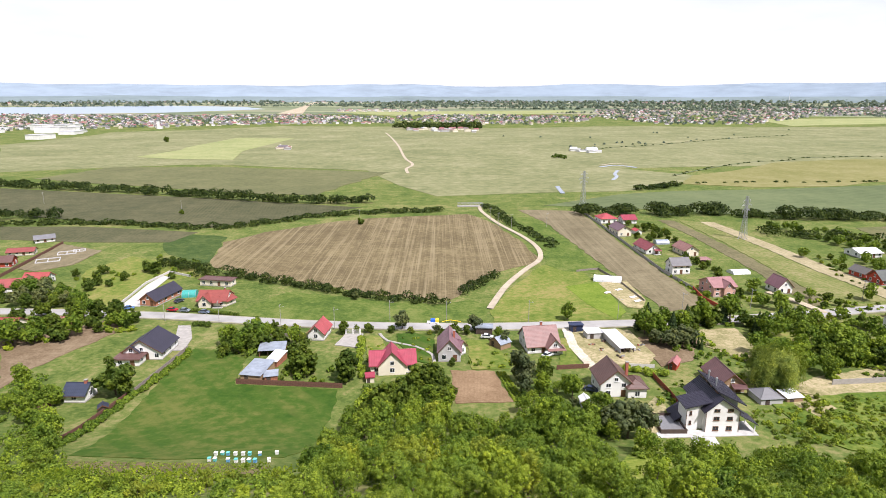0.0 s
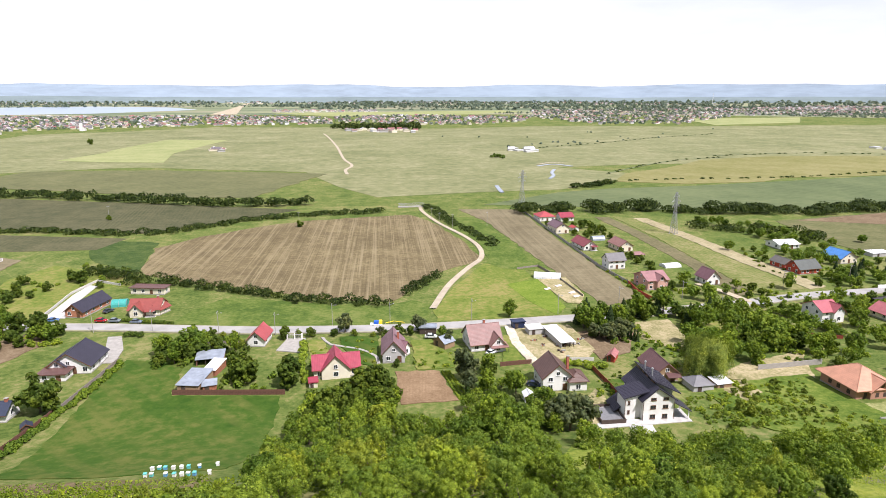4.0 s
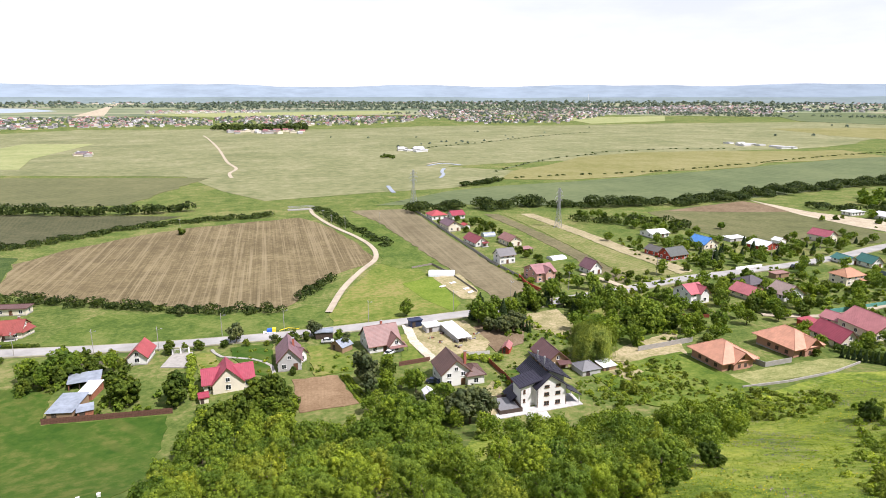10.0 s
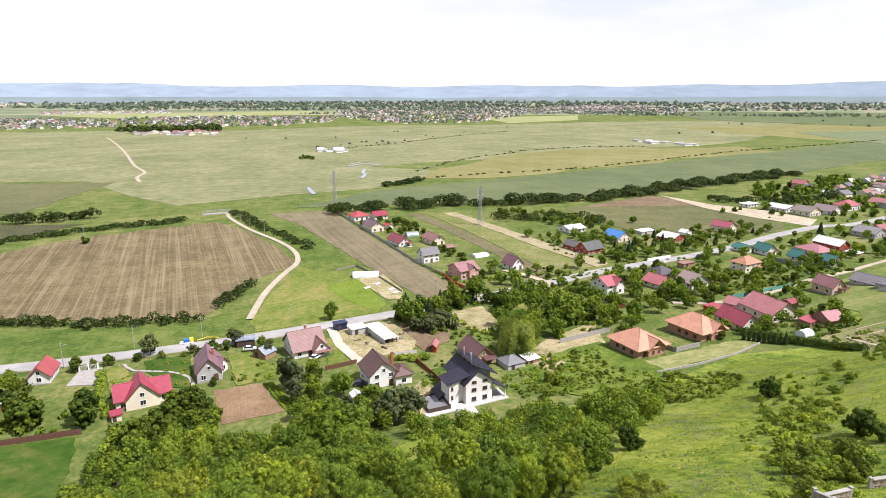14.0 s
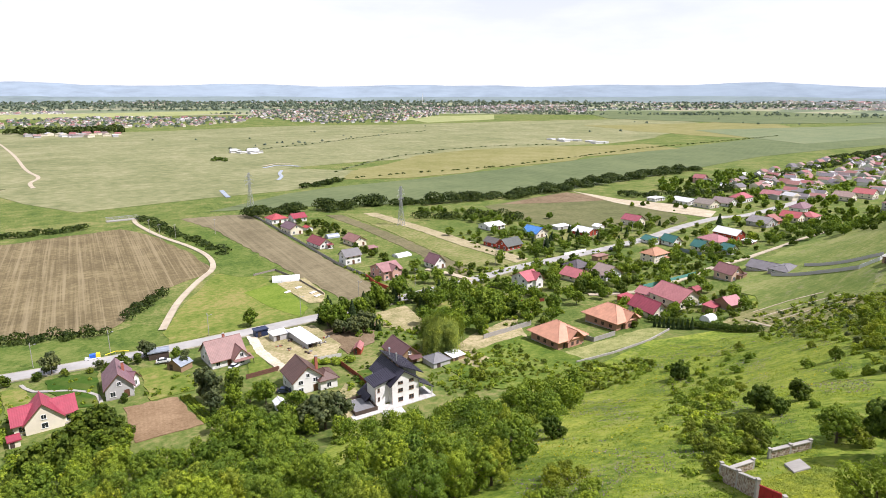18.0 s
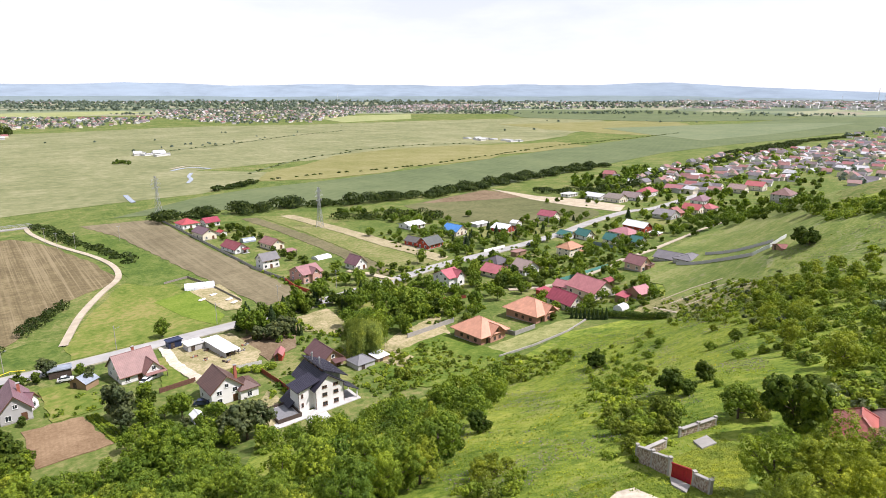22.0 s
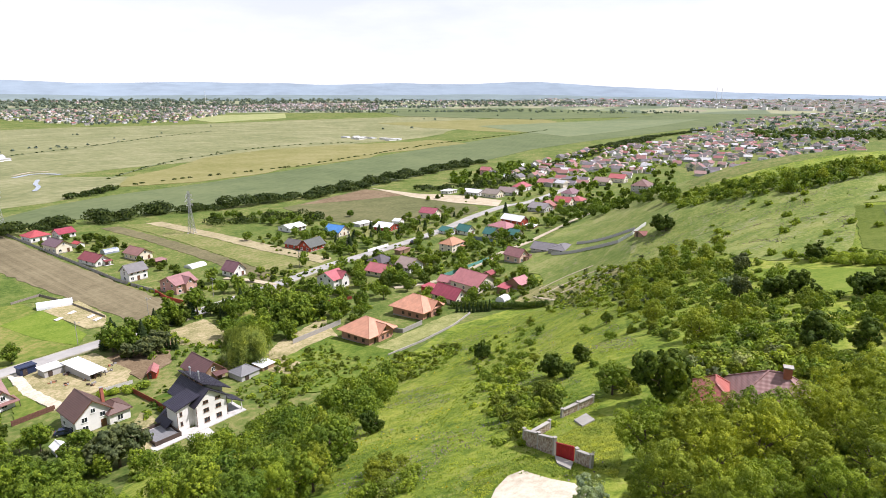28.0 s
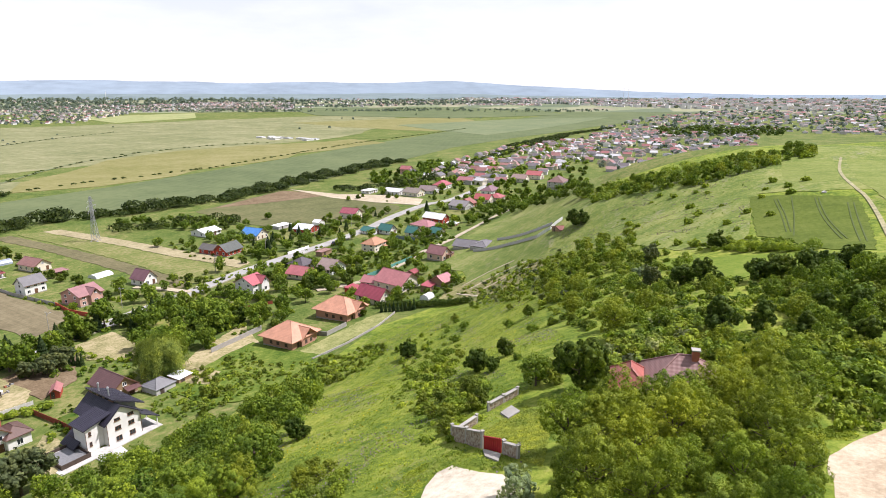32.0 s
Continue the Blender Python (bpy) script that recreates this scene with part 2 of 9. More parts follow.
def lay(name, label, category, corners, mat, lift=0.12, cell=6.0, kind="structure", rough_edge=0.0, group=""):
    """A field, lawn, yard or road surface laid on the ground within its corners."""
    bm = bmesh.new()
    if rough_edge:
        ring = []
        for i, p in enumerate(corners):
            q = corners[(i + 1) % len(corners)]
            k = max(1, int(math.hypot(q[0] - p[0], q[1] - p[1]) / (rough_edge * 2.5)))
            for j in range(k):
                ring.append((p[0] + (q[0] - p[0]) * j / k + random.uniform(-1, 1) * rough_edge * 0.5, p[1] + (q[1] - p[1]) * j / k + random.uniform(-1, 1) * rough_edge * 0.5))
        corners = ring
    bm.faces.new([bm.verts.new((x, y, 0)) for x, y in corners])
    bmesh.ops.triangulate(bm, faces=bm.faces[:])
    for _ in range(7):
        far = sum(v.co.length for v in bm.verts) / len(bm.verts)
        limit = (min(cell, 3.5) if far < 180 else cell) if far < 400 else far / 12
        long = [e for e in bm.edges if e.calc_length() > limit]
        if not long or len(bm.edges) > 20000:
            break
        bmesh.ops.subdivide_edges(bm, edges=long, cuts=1)
        bmesh.ops.triangulate(bm, faces=[f for f in bm.faces if len(f.verts) > 3])
    for v in bm.verts:
        v.co.z = ground_z(v.co.x, v.co.y) + lift + 0.002 * len(LAID)
    bmesh.ops.recalc_face_normals(bm, faces=bm.faces[:])
    rim = bmesh.ops.extrude_edge_only(bm, edges=[e for e in bm.edges if e.is_boundary])["geom"]
    for v in rim:
        if isinstance(v, bmesh.types.BMVert):
            v.co.z -= lift + 0.5
    me = bpy.data.meshes.new(name)
    bm.to_mesh(me)
    bm.free()
    if sum(p.normal.z for p in me.polygons) < 0:
        me.flip_normals()
    me.materials.append(mat)
    LAID.append(name)
    return tagged(new(name, me), label, category, group, kind)


def ribbon(name, label, category, line, width, mat, lift=0.2, kind="structure"):
    """A road or path of even width along a line."""
    pts = []
    for i in range(len(line) - 1):
        p0, p1, p2, p3 = (Vector(line[min(max(i + o, 0), len(line) - 1)]) for o in (-1, 0, 1, 2))
        k = max(2, int((p2 - p1).length / 5))
        for j in range(k):
            t = j / k
            pts.append(0.5 * ((2 * p1) + (p2 - p0) * t + (2 * p0 - 5 * p1 + 4 * p2 - p3) * t * t + (3 * p1 - p0 - 3 * p2 + p3) * t ** 3))
    pts.append(Vector(line[-1]))
    g = Geo()
    for i, p in enumerate(pts):
        d = (pts[min(i + 1, len(pts) - 1)] - pts[max(i - 1, 0)]).normalized()
        s = Vector((-d.y, d.x)) * width / 2
        for q in (p + s, p - s):
            g.v.append((q.x, q.y, ground_z(q.x, q.y) + lift))
    g.f = [(2 * i, 2 * i + 1, 2 * i + 3, 2 * i + 2) for i in range(len(pts) - 1)]
    k = len(g.v)
    g.v += [(x, y, z - lift - 0.4) for x, y, z in g.v]
    for s in (0, 1) if lift < 0.48 else ():
        g.f += [(2 * i + s, 2 * i + 2 + s, k + 2 * i + 2 + s, k + 2 * i + s)[::1 - 2 * s] for i in range(len(pts) - 1)]
    return tagged(new(name, g.mesh(name, mat)), label, category, kind=kind)

# ---- fields, yards and roads ----
PLOUGHED = meadow("dry_ploughed_field", (0.10, 0.079, 0.042), (0.142, 0.113, 0.06), (0.20, 0.163, 0.088), 0.012, 0.25, row_turn=radians(-2), streak=(0.26, 0.215, 0.128))
# olive tone darkened to stand in for cloud shadow over these fields
STUBBLE = meadow("olive_stubble", (0.052, 0.058, 0.028), (0.076, 0.078, 0.04), (0.11, 0.104, 0.056), 0.01, 0.3, 2.6, (0.115, 0.108, 0.056), radians(-10))
# lightened and greyed, so that the colour carries the haze of distance
CROP_DARK = meadow("dark_green_crop", (0.083, 0.108, 0.050), (0.104, 0.130, 0.060), (0.126, 0.150, 0.070), 0.006, 0.08, 9.0, (0.13, 0.155, 0.072), radians(62))
CROP_PALE = meadow("pale_green_crop", (0.19, 0.22, 0.085), (0.245, 0.265, 0.115), (0.29, 0.295, 0.14), 0.008, 0.1)
CROP_YELLOW = meadow("yellowing_crop", (0.15, 0.15, 0.05), (0.185, 0.178, 0.068), (0.225, 0.208, 0.095), 0.008, 0.1)
LAWN = meadow("mown_lawn", (0.028, 0.068, 0.008), (0.046, 0.090, 0.012), (0.100, 0.118, 0.027), 0.022, 0.2, 7.0, (0.125, 0.125, 0.034), radians(-42))
STRIP_TAN = meadow("dry_tilled_strip", (0.125, 0.105, 0.062), (0.158, 0.134, 0.08), (0.20, 0.172, 0.105), 0.02, 0.3, row_turn=radians(5), streak=(0.215, 0.185, 0.115))
STRIP_GREEN = meadow("patchy_green_strip", (0.095, 0.125, 0.03), (0.145, 0.16, 0.05), (0.23, 0.205, 0.10), 0.03, 0.3, 2.6, (0.22, 0.21, 0.09), radians(-10))
MOWN = meadow("mown_slope_grass", (0.10, 0.135, 0.035), (0.185, 0.20, 0.07), (0.30, 0.29, 0.13), 0.06, 1.0, 1.6, (0.30, 0.29, 0.13), radians(-50))
CROP_MID = meadow("middle_green_crop", (0.115, 0.145, 0.075), (0.14, 0.168, 0.088), (0.165, 0.188, 0.10), 0.008, 0.1)
WHITE_DUST = meadow("white_dust", (0.40, 0.35, 0.27), (0.52, 0.465, 0.37), (0.62, 0.57, 0.47), 0.08, 0.8)
PALE_HILL = meadow("seeding_hill_grass", (0.085, 0.130, 0.026), (0.150, 0.190, 0.045), (0.240, 0.250, 0.085), 0.06, 0.55, relief=0.4, bloom=(0.22, 0.195, 0.165))
MEADOW_BRIGHT = meadow("bright_meadow", (0.078, 0.122, 0.018), (0.138, 0.168, 0.034), (0.225, 0.20, 0.07), 0.022, 0.3)
SLOPE_GRASS = meadow("hillside_grass", (0.062, 0.108, 0.013), (0.160, 0.210, 0.028), (0.280, 0.295, 0.06), 0.035, 0.5, relief=0.6, bloom=(0.18, 0.165, 0.10))
WEEDS = meadow("rank_weeds", (0.027, 0.055, 0.014), (0.05, 0.082, 0.021), (0.088, 0.115, 0.034), 0.06, 0.9, relief=0.6)
BARE = meadow("bare_earth", (0.12, 0.085, 0.05), (0.16, 0.117, 0.072), (0.22, 0.168, 0.108), 0.05, 0.8)
BARE_PALE = meadow("pale_earth", (0.29, 0.245, 0.175), (0.38, 0.325, 0.235), (0.46, 0.41, 0.31), 0.04, 0.6)
CEREAL_PALE = meadow("young_cereal", (0.12, 0.16, 0.035), (0.165, 0.20, 0.05), (0.21, 0.23, 0.075), 0.03, 0.5, 5.0, (0.14, 0.165, 0.05), radians(20))
DRY_GRASS = meadow("dry_grass_yard", (0.165, 0.16, 0.068), (0.265, 0.235, 0.12), (0.385, 0.325, 0.20), 0.06, 0.6)
ORCHARD_GRASS = meadow("lush_orchard_grass", (0.055, 0.098, 0.014), (0.098, 0.142, 0.022), (0.165, 0.195, 0.042), 0.05, 0.5, relief=0.6)
FRESH = meadow("fresh_mown_grass", (0.085, 0.138, 0.016), (0.125, 0.18, 0.023), (0.165, 0.208, 0.036), 0.04, 0.6)
GREEN_SLOPE = meadow("green_bank", (0.05, 0.088, 0.016), (0.085, 0.125, 0.024), (0.14, 0.165, 0.045), 0.03, 0.4, relief=0.5)
ASPHALT = plain("worn_asphalt", (0.30, 0.293, 0.28), 0.9, scale=0.15)
DUST_ROAD = plain("dusty_track", (0.37, 0.32, 0.24), 0.95, scale=0.2)
WATER = Nodes("pond_water", 0.12, 0.0, 0.5).color((0.16, 0.20, 0.24))

lay("hillside", "rough green hillside meadow with wild flowers", "meadow", [(45.0, 125.7), (57.2, 108.8), (94.9, 120.3), (118.0, 118.1), (153.8, 126.2), (190.9, 112.0), (234.5, 146.3), (332.0, 164.3), (296.4, 116.1), (290.0, 96.4), (303.1, 63.4), (321.4, 30.3), (353.5, 11.4), (420, -60), (60, -140), (-60, -60), (-25, 20), (10, 55)], SLOPE_GRASS, 0.14, 4.5)
lay("field", "large dry brown ploughed field with pale rows", "field", [(-118.9, 296.9), (-128.5, 346.5), (-111.6, 374.3), (-84.6, 399.0), (-56.9, 418.6), (18.9, 435.7), (35.9, 395.2), (44.2, 353.8), (48.2, 322.4), (50.2, 305.7), (41.7, 296.9), (21.1, 279.6), (7.5, 247.1), (1.4, 241.7), (-20.1, 245.5), (-35.2, 251.0), (-46.3, 259.1), (-92.7, 278.7)], PLOUGHED, 0.12, 10, rough_edge=3)
lay("field", "green corner of weeds beside the ploughed field", "field", [(-162.0, 343.6), (-159.4, 369.3), (-132.1, 361.4), (-128.5, 346.5), (-118.9, 296.9), (-133.3, 305.7), (-154.2, 326.2)], WEEDS, 0.1, 10, rough_edge=3)
lay("meadow", "lush damp grass beside the road", "meadow", [(-80, 221), (-78, 236), (-66, 254), (-43.4, 246), (-20, 240), (0, 236), (12, 242), (18, 232), (15.5, 214.5), (-17.7, 212.5), (-61.1, 216.5)], GREEN_SLOPE, 0.13, 6, rough_edge=3)
lay("meadow", "rough grass between houses and hedge", "meadow", [(-159.8, 251.0), (-175.2, 286.5), (-166.8, 313.8), (-129.7, 296.9), (-99.6, 267.6), (-120.7, 274.9), (-130.5, 251.0), (-135.0, 232.0)], MEADOW_BRIGHT, 0.13, 8, rough_edge=2)
lay("field", "olive stubble strip between two hedges", "field", [(-414.9, 567.0), (-218.4, 513.5), (-62.8, 463.9), (-92.0, 435.7), (-133.7, 399.0), (-148.6, 388.0), (-246.1, 410.5), (-322.1, 435.7)], STUBBLE, 0.12, 20)
lay("field", "olive field below the far hedge", "field", [(-290.9, 391.6), (-235.3, 391.6), (-154.3, 374.3), (-159.9, 346.5), (-209.5, 346.5), (-264.2, 353.8)], STUBBLE, 0.1, 20)
lay("field", "dull olive field before the far hedge", "field", [(-425.8, 632.5), (-402.3, 744.2), (-264.5, 744.2), (-106.9, 703.0), (-62.0, 690.0), (-78.0, 640.0), (-112.0, 522.0), (-183.4, 539.0), (-321.1, 590.0)], meadow("olive_fallow", (0.092, 0.100, 0.046), (0.118, 0.122, 0.056), (0.148, 0.146, 0.07), 0.008, 0.1, 7.0, (0.14, 0.14, 0.066), radians(20)), 0.35, 30, rough_edge=5)
lay("field", "pale green crop strip on the plain", "field", [(-439.2, 875.8), (-393.8, 1288.5), (-311.3, 1288.5), (-319.4, 981.0), (-286.6, 834.9), (-379.8, 850.8)], CROP_PALE, 0.4, 60)
lay("field", "pale green crop on the plain", "field", [(-437.6, 1049.6), (-435.3, 1307.1), (-393.4, 1307.1), (-406.3, 911.4)], CROP_PALE, 0.4, 60)
lay("field", "long dark green crop field along the village", "field", [(79.4, 472.3), (155.2, 529.6), (209.6, 548.6), (300.4, 559.3), (481.8, 598.6), (770.8, 672.1), (1656.1, 879.7), (2318.1, 928.9), (2592.8, 1312.8), (2788.0, 512.4), (2529.5, 463.9), (1585.0, 552.6), (1082.6, 546.5), (843.1, 526.9), (540.0, 451.9), (380.7, 418.4), (287.6, 425.4), (230.3, 427.8), (171.4, 450.6)], CROP_DARK, 0.25, 40)
lay("field", "yellow-green crop field on the plain", "field", [(231.1, 603.8), (433.6, 805.8), (621.4, 849.7), (897.0, 783.4), (865.0, 693.3), (498.9, 619.9), (309.3, 575.8)], CROP_YELLOW, 0.35, 50, rough_edge=25)
lay("field", "far pale crop field", "field", [(1300.8, 1354.9), (1882.5, 1183.9), (1508.0, 773.2), (1211.5, 823.6), (1214.5, 1100.4)], CROP_YELLOW, 0.3, 80, rough_edge=30)
lay("meadow", "sunlit grass between the dirt track and the road", "meadow", [(18.3, 227.0), (30.5, 259.1), (50.3, 296.9), (65.0, 299.0), (68.0, 286.5), (70.5, 263.3), (71.0, 225.4), (65.6, 217.8), (45.7, 214.9), (19.3, 214.8)], MEADOW_BRIGHT, 0.1, 6, rough_edge=1.5)
lay("lawn", "mown green lawn strip beside the vegetable plot", "lawn", [(54.7, 260.7), (72.1, 267.6), (72.1, 226.8), (65.6, 217.8), (59.1, 235.9)], FRESH, 0.16, 6)
lay("field", "brown bare strip field behind the houses", "field", [(56.0, 454.1), (100.7, 449.4), (103.1, 353.8), (108.0, 239.7), (99.0, 230.5), (88.4, 227.6), (81.8, 286.5), (69.3, 404.7)], STRIP_TAN, 0.13, 10, rough_edge=2)
lay("meadow", "green grassy bank along the dirt track", "meadow", [(40, 425), (60, 425), (66.5, 399.0), (74, 340), (78.9, 296.9), (72, 282), (60, 285), (52.5, 297), (56.5, 326.2), (50, 365), (42, 400)], GREEN_SLOPE, 0.14, 8, rough_edge=3)
lay("field", "olive strip field behind the houses", "field", [(148.3, 414.0), (158.7, 411.4), (162.4, 325.7), (160.8, 263.1), (158.0, 236.0), (149.5, 234.0), (152.0, 281.5), (152.1, 359.6)], meadow("weedy_brown_strip", (0.095, 0.088, 0.046), (0.13, 0.118, 0.062), (0.175, 0.155, 0.085), 0.02, 0.35, 3.0, (0.16, 0.145, 0.075), radians(-6)), 0.13, 10, rough_edge=1.2)
lay("field", "bright green strip field", "field", [(161.7, 410.6), (174.4, 407.4), (180.0, 330.0), (181.5, 285.0), (186.0, 241.0), (160.5, 238.0), (162.5, 300.0), (164.0, 345.0)], STRIP_GREEN, 0.15, 10, rough_edge=1.2)
lay("field", "pale dry strip field", "field", [(174.4, 407.4), (184.1, 405.0), (190.5, 330.0), (193.0, 290.0), (197.0, 243.0), (187.0, 240.0), (182.5, 285.0), (181.0, 330.0)], meadow("dry_fallow_strip", (0.21, 0.185, 0.105), (0.29, 0.25, 0.15), (0.36, 0.315, 0.20), 0.03, 0.35, 2.4, (0.25, 0.23, 0.12), radians(-6)), 0.17, 10, rough_edge=1.2)
lay("field", "brown and green field by the tree line", "field", [(266.9, 386.2), (370.7, 411.0), (380.3, 385.0), (365.3, 273.4), (335.5, 259.4), (297.0, 273.4), (258.9, 308.1)], meadow("greening_stubble", (0.078, 0.085, 0.036), (0.105, 0.112, 0.047), (0.145, 0.14, 0.066), 0.012, 0.2, 3.0, (0.13, 0.12, 0.06), radians(12)), 0.15, 15, rough_edge=3)
lay("field", "bare brown end of a field", "field", [(284.2, 387.5), (372.8, 409.6), (384.9, 356.3), (333.2, 369.0)], BARE, 0.2, 15)
lay("yard", "pale sandy building lot", "yard", [(381.8, 412.0), (384.9, 356.3), (402.3, 318.1), (400.8, 278.0), (373.8, 263.3), (369.7, 302.1), (368.1, 346.6)], BARE_PALE, 0.25, 15)
lay("lawn", "large mown green lawn", "lawn", [(-77.3, 111.5), (-82.8, 170.2), (-82.0, 187.3), (-63.3, 184.5), (-59.5, 159.4), (-29.2, 156.7), (-27.9, 119.9), (-32.1, 108.1), (-53.4, 105.5)], LAWN, 0.12, 6, rough_edge=1)
lay("garden_plot", "tilled vegetable plot with leafy rows below the lawn", "plot", [(-76.0, 106.5), (-58.4, 103.2), (-44.3, 101.0), (-31.5, 98.4), (-30.5, 87.9), (-35.8, 81.6), (-46.5, 84.2), (-61.5, 91.0)], meadow("tilled_garden", (0.09, 0.075, 0.035), (0.135, 0.105, 0.055), (0.20, 0.15, 0.085), 0.06, 0.7, 1.4, (0.085, 0.11, 0.025), radians(70)), 0.12, 4, rough_edge=1)
lay("garden_plot", "brown plot of bare earth", "plot", [(-151.1, 193.9), (-137.3, 202.7), (-126.8, 216.1), (-117.3, 211.6), (-116.5, 201.5), (-125.0, 171.8), (-124.4, 156.5)], BARE, 0.12, 6, rough_edge=1)
lay("garden_plot", "freshly dug brown vegetable plot", "plot", [(2.2, 169.5), (15.1, 169.1), (18.5, 147.7), (3.5, 147.2)], meadow("dug_garden_earth", (0.150, 0.098, 0.055), (0.205, 0.138, 0.080), (0.265, 0.185, 0.112), 0.05, 0.8, 0.9, (0.18, 0.122, 0.07), radians(4)), 0.15, 4, rough_edge=0.8)
lay("yard", "pale dusty farmyard", "yard", [(44.7, 201.6), (52.2, 206.3), (66.8, 206.0), (68.1, 181.1), (64.3, 175.2), (46.4, 173.7)], DRY_GRASS, 0.16, 5, rough_edge=0.7)
lay("driveway", "white gravel driveway", "driveway", [(43.0, 207.6), (46.2, 207.4), (45.6, 198.0), (45.2, 189.6), (47.2, 174.4), (44.3, 171.6), (42.0, 188.2), (42.3, 198.0)], WHITE_DUST, 0.26, 4, rough_edge=0.4)
lay("yard", "dry trampled ground under fruit trees", "yard", [(65.8, 197.4), (79.3, 202.1), (88.5, 197.7), (78.4, 177.4), (67.1, 173.0), (66.4, 186.9)], BARE, 0.14, 5, rough_edge=0.8)
lay("yard", "dry grass clearing in an orchard", "yard", [(91.4, 206.3), (106.2, 208.2), (103.9, 187.3), (95.4, 177.6), (88.0, 189.7)], DRY_GRASS, 0.14, 5, rough_edge=0.8)
lay("yard", "dry pale yard by a garden wall", "yard", [(96.6, 157.2), (109.1, 164.9), (135.0, 173.3), (122.1, 147.8), (125.0, 135.6), (102.5, 153.6)], DRY_GRASS, 0.16, 5, rough_edge=0.8)
lay("yard", "mown dry grass below two shell houses", "yard", [(120.9, 135.0), (161.7, 136.8), (172.7, 132.7), (159.8, 127.7), (121.9, 125.8)], MOWN, 0.18, 5, rough_edge=0.6)
lay("driveway", "concrete forecourt behind a white gate", "driveway", [(-36.4, 190.6), (-34.3, 201.4), (-28.1, 201.3), (-26.9, 187.5)], CONCRETE, 0.2, 4)
lay("driveway", "grey paved forecourt", "driveway", [(-88.5, 185.3), (-97.1, 209.8), (-92.4, 209.8), (-86.8, 196.9), (-84.9, 185.3)], CONCRETE, 0.2, 4)
lay("yard", "bare building lot with foundations", "yard", [(-209.8, 288.5), (-220.1, 342.2), (-188.5, 326.2), (-186.9, 296.9), (-198.8, 284.5)], STRIP_TAN, 0.2, 8, rough_edge=1)
lay("driveway", "pale concrete forecourt of the brick house", "driveway", [(-130.5, 233.5), (-133.4, 263.3), (-132.7, 276.8), (-128.7, 274.9), (-126.8, 249.4), (-122.4, 232.7)], PAVING, 0.24, 5)
lay("garden_plot", "sandy vegetable beds by the white greenhouse", "plot", [(70.6, 265.9), (84.6, 269.4), (84.6, 241.9), (79.9, 230.3), (74.2, 232.4)], DRY_GRASS, 0.19, 4)
lay("field", "green cereal field with tractor tracks", "field", [(200.1, 20.9), (188.1, 5.5), (182.6, -5.6), (157.5, -7.2), (124.0, -7.6), (128.1, -1.0), (132.7, 3.5), (143.8, 6.1), (151.5, 13.1), (170.0, 16.2)], meadow("cereal_field", (0.068, 0.098, 0.014), (0.092, 0.124, 0.019), (0.122, 0.150, 0.03), 0.03, 0.6, 1.5, (0.075, 0.105, 0.017), radians(80)), 0.2, 4.5, rough_edge=0.7)
lay("field", "bright mown strip below the cereal field", "field", [(143.4, 31.8), (120.3, 24.2), (108.2, 12.7), (111.1, 9.7), (112.3, 4.1), (113.3, -9.8), (121.2, -9.6), (126.8, 3.3), (133.6, 16.3)], FRESH, 0.16, 4.5, rough_edge=0.8)
lay("field", "green field on the hilltop", "field", [(250.3, 17.4), (262.0, 1.5), (236.0, 0.6), (207.0, -1.2), (206.6, 6.9), (220.3, 13.7)], CEREAL_PALE, 0.2, 4.5, rough_edge=0.9)
lay("field", "tall green crop beyond the hilltop track", "field", [(262.0, -2.5), (236.0, -3.2), (203.0, -5.6), (178.0, -11.2), (172.0, -24.0), (248.3, -30.0)], CEREAL_PALE, 0.2, 4.5, rough_edge=0.9)
lay("meadow", "pale flowering grass on the farther hillside", "meadow", [(218.9, 116.9), (235.0, 109.2), (241.4, 96.6), (263.8, 90.0), (265.5, 73.4), (263.1, 48.2), (273.2, 27.3), (324.1, 10.1), (289.5, -14.8), (263.6, -25.1), (189.4, -19.3), (192.4, 3.1), (203.2, 19.8), (141.7, 13.6), (148.7, 29.2), (182.5, 56.0), (203.1, 82.9), (197.2, 98.1)], PALE_HILL, 0.17, 4.5, rough_edge=2)
lay("meadow", "rough olive meadow above the village lane", "meadow", [(203, 120), (213, 126), (234.5, 150), (262, 168), (332, 173), (400, 186), (440, 192), (400, 150), (330, 110), (291, 96), (265, 90), (243, 97), (222, 92), (205, 86), (200, 98)], meadow("rough_olive_meadow", (0.092, 0.135, 0.03), (0.148, 0.182, 0.048), (0.22, 0.225, 0.085), 0.02, 0.3, relief=0.4, bloom=(0.17, 0.155, 0.11)), 0.2, 5, rough_edge=3)
lay("yard", "pale dusty turning place outside a gate", "yard", [(33.9, 24.5), (36.5, 25.3), (38.8, 25.8), (39.9, 25.1), (39.7, 23.4), (39.0, 21.5), (38.9, 19.9), (38.6, 19.0), (36.7, 17.5), (34.8, 16.1), (30.1, 14.5), (28.8, 21.6)], WHITE_DUST, 0.12, 2, rough_edge=0.9)
lay("yard", "pale dusty patch at the hilltop track", "yard", [(48.0, -2.2), (55.6, -6.0), (60.3, -11.1), (39.7, -8.5), (40.6, -2.7)], meadow("sandy_track_earth", (0.33, 0.26, 0.18), (0.44, 0.36, 0.26), (0.53, 0.45, 0.345), 0.15, 1.2), 0.06, 1.5, rough_edge=0.5)
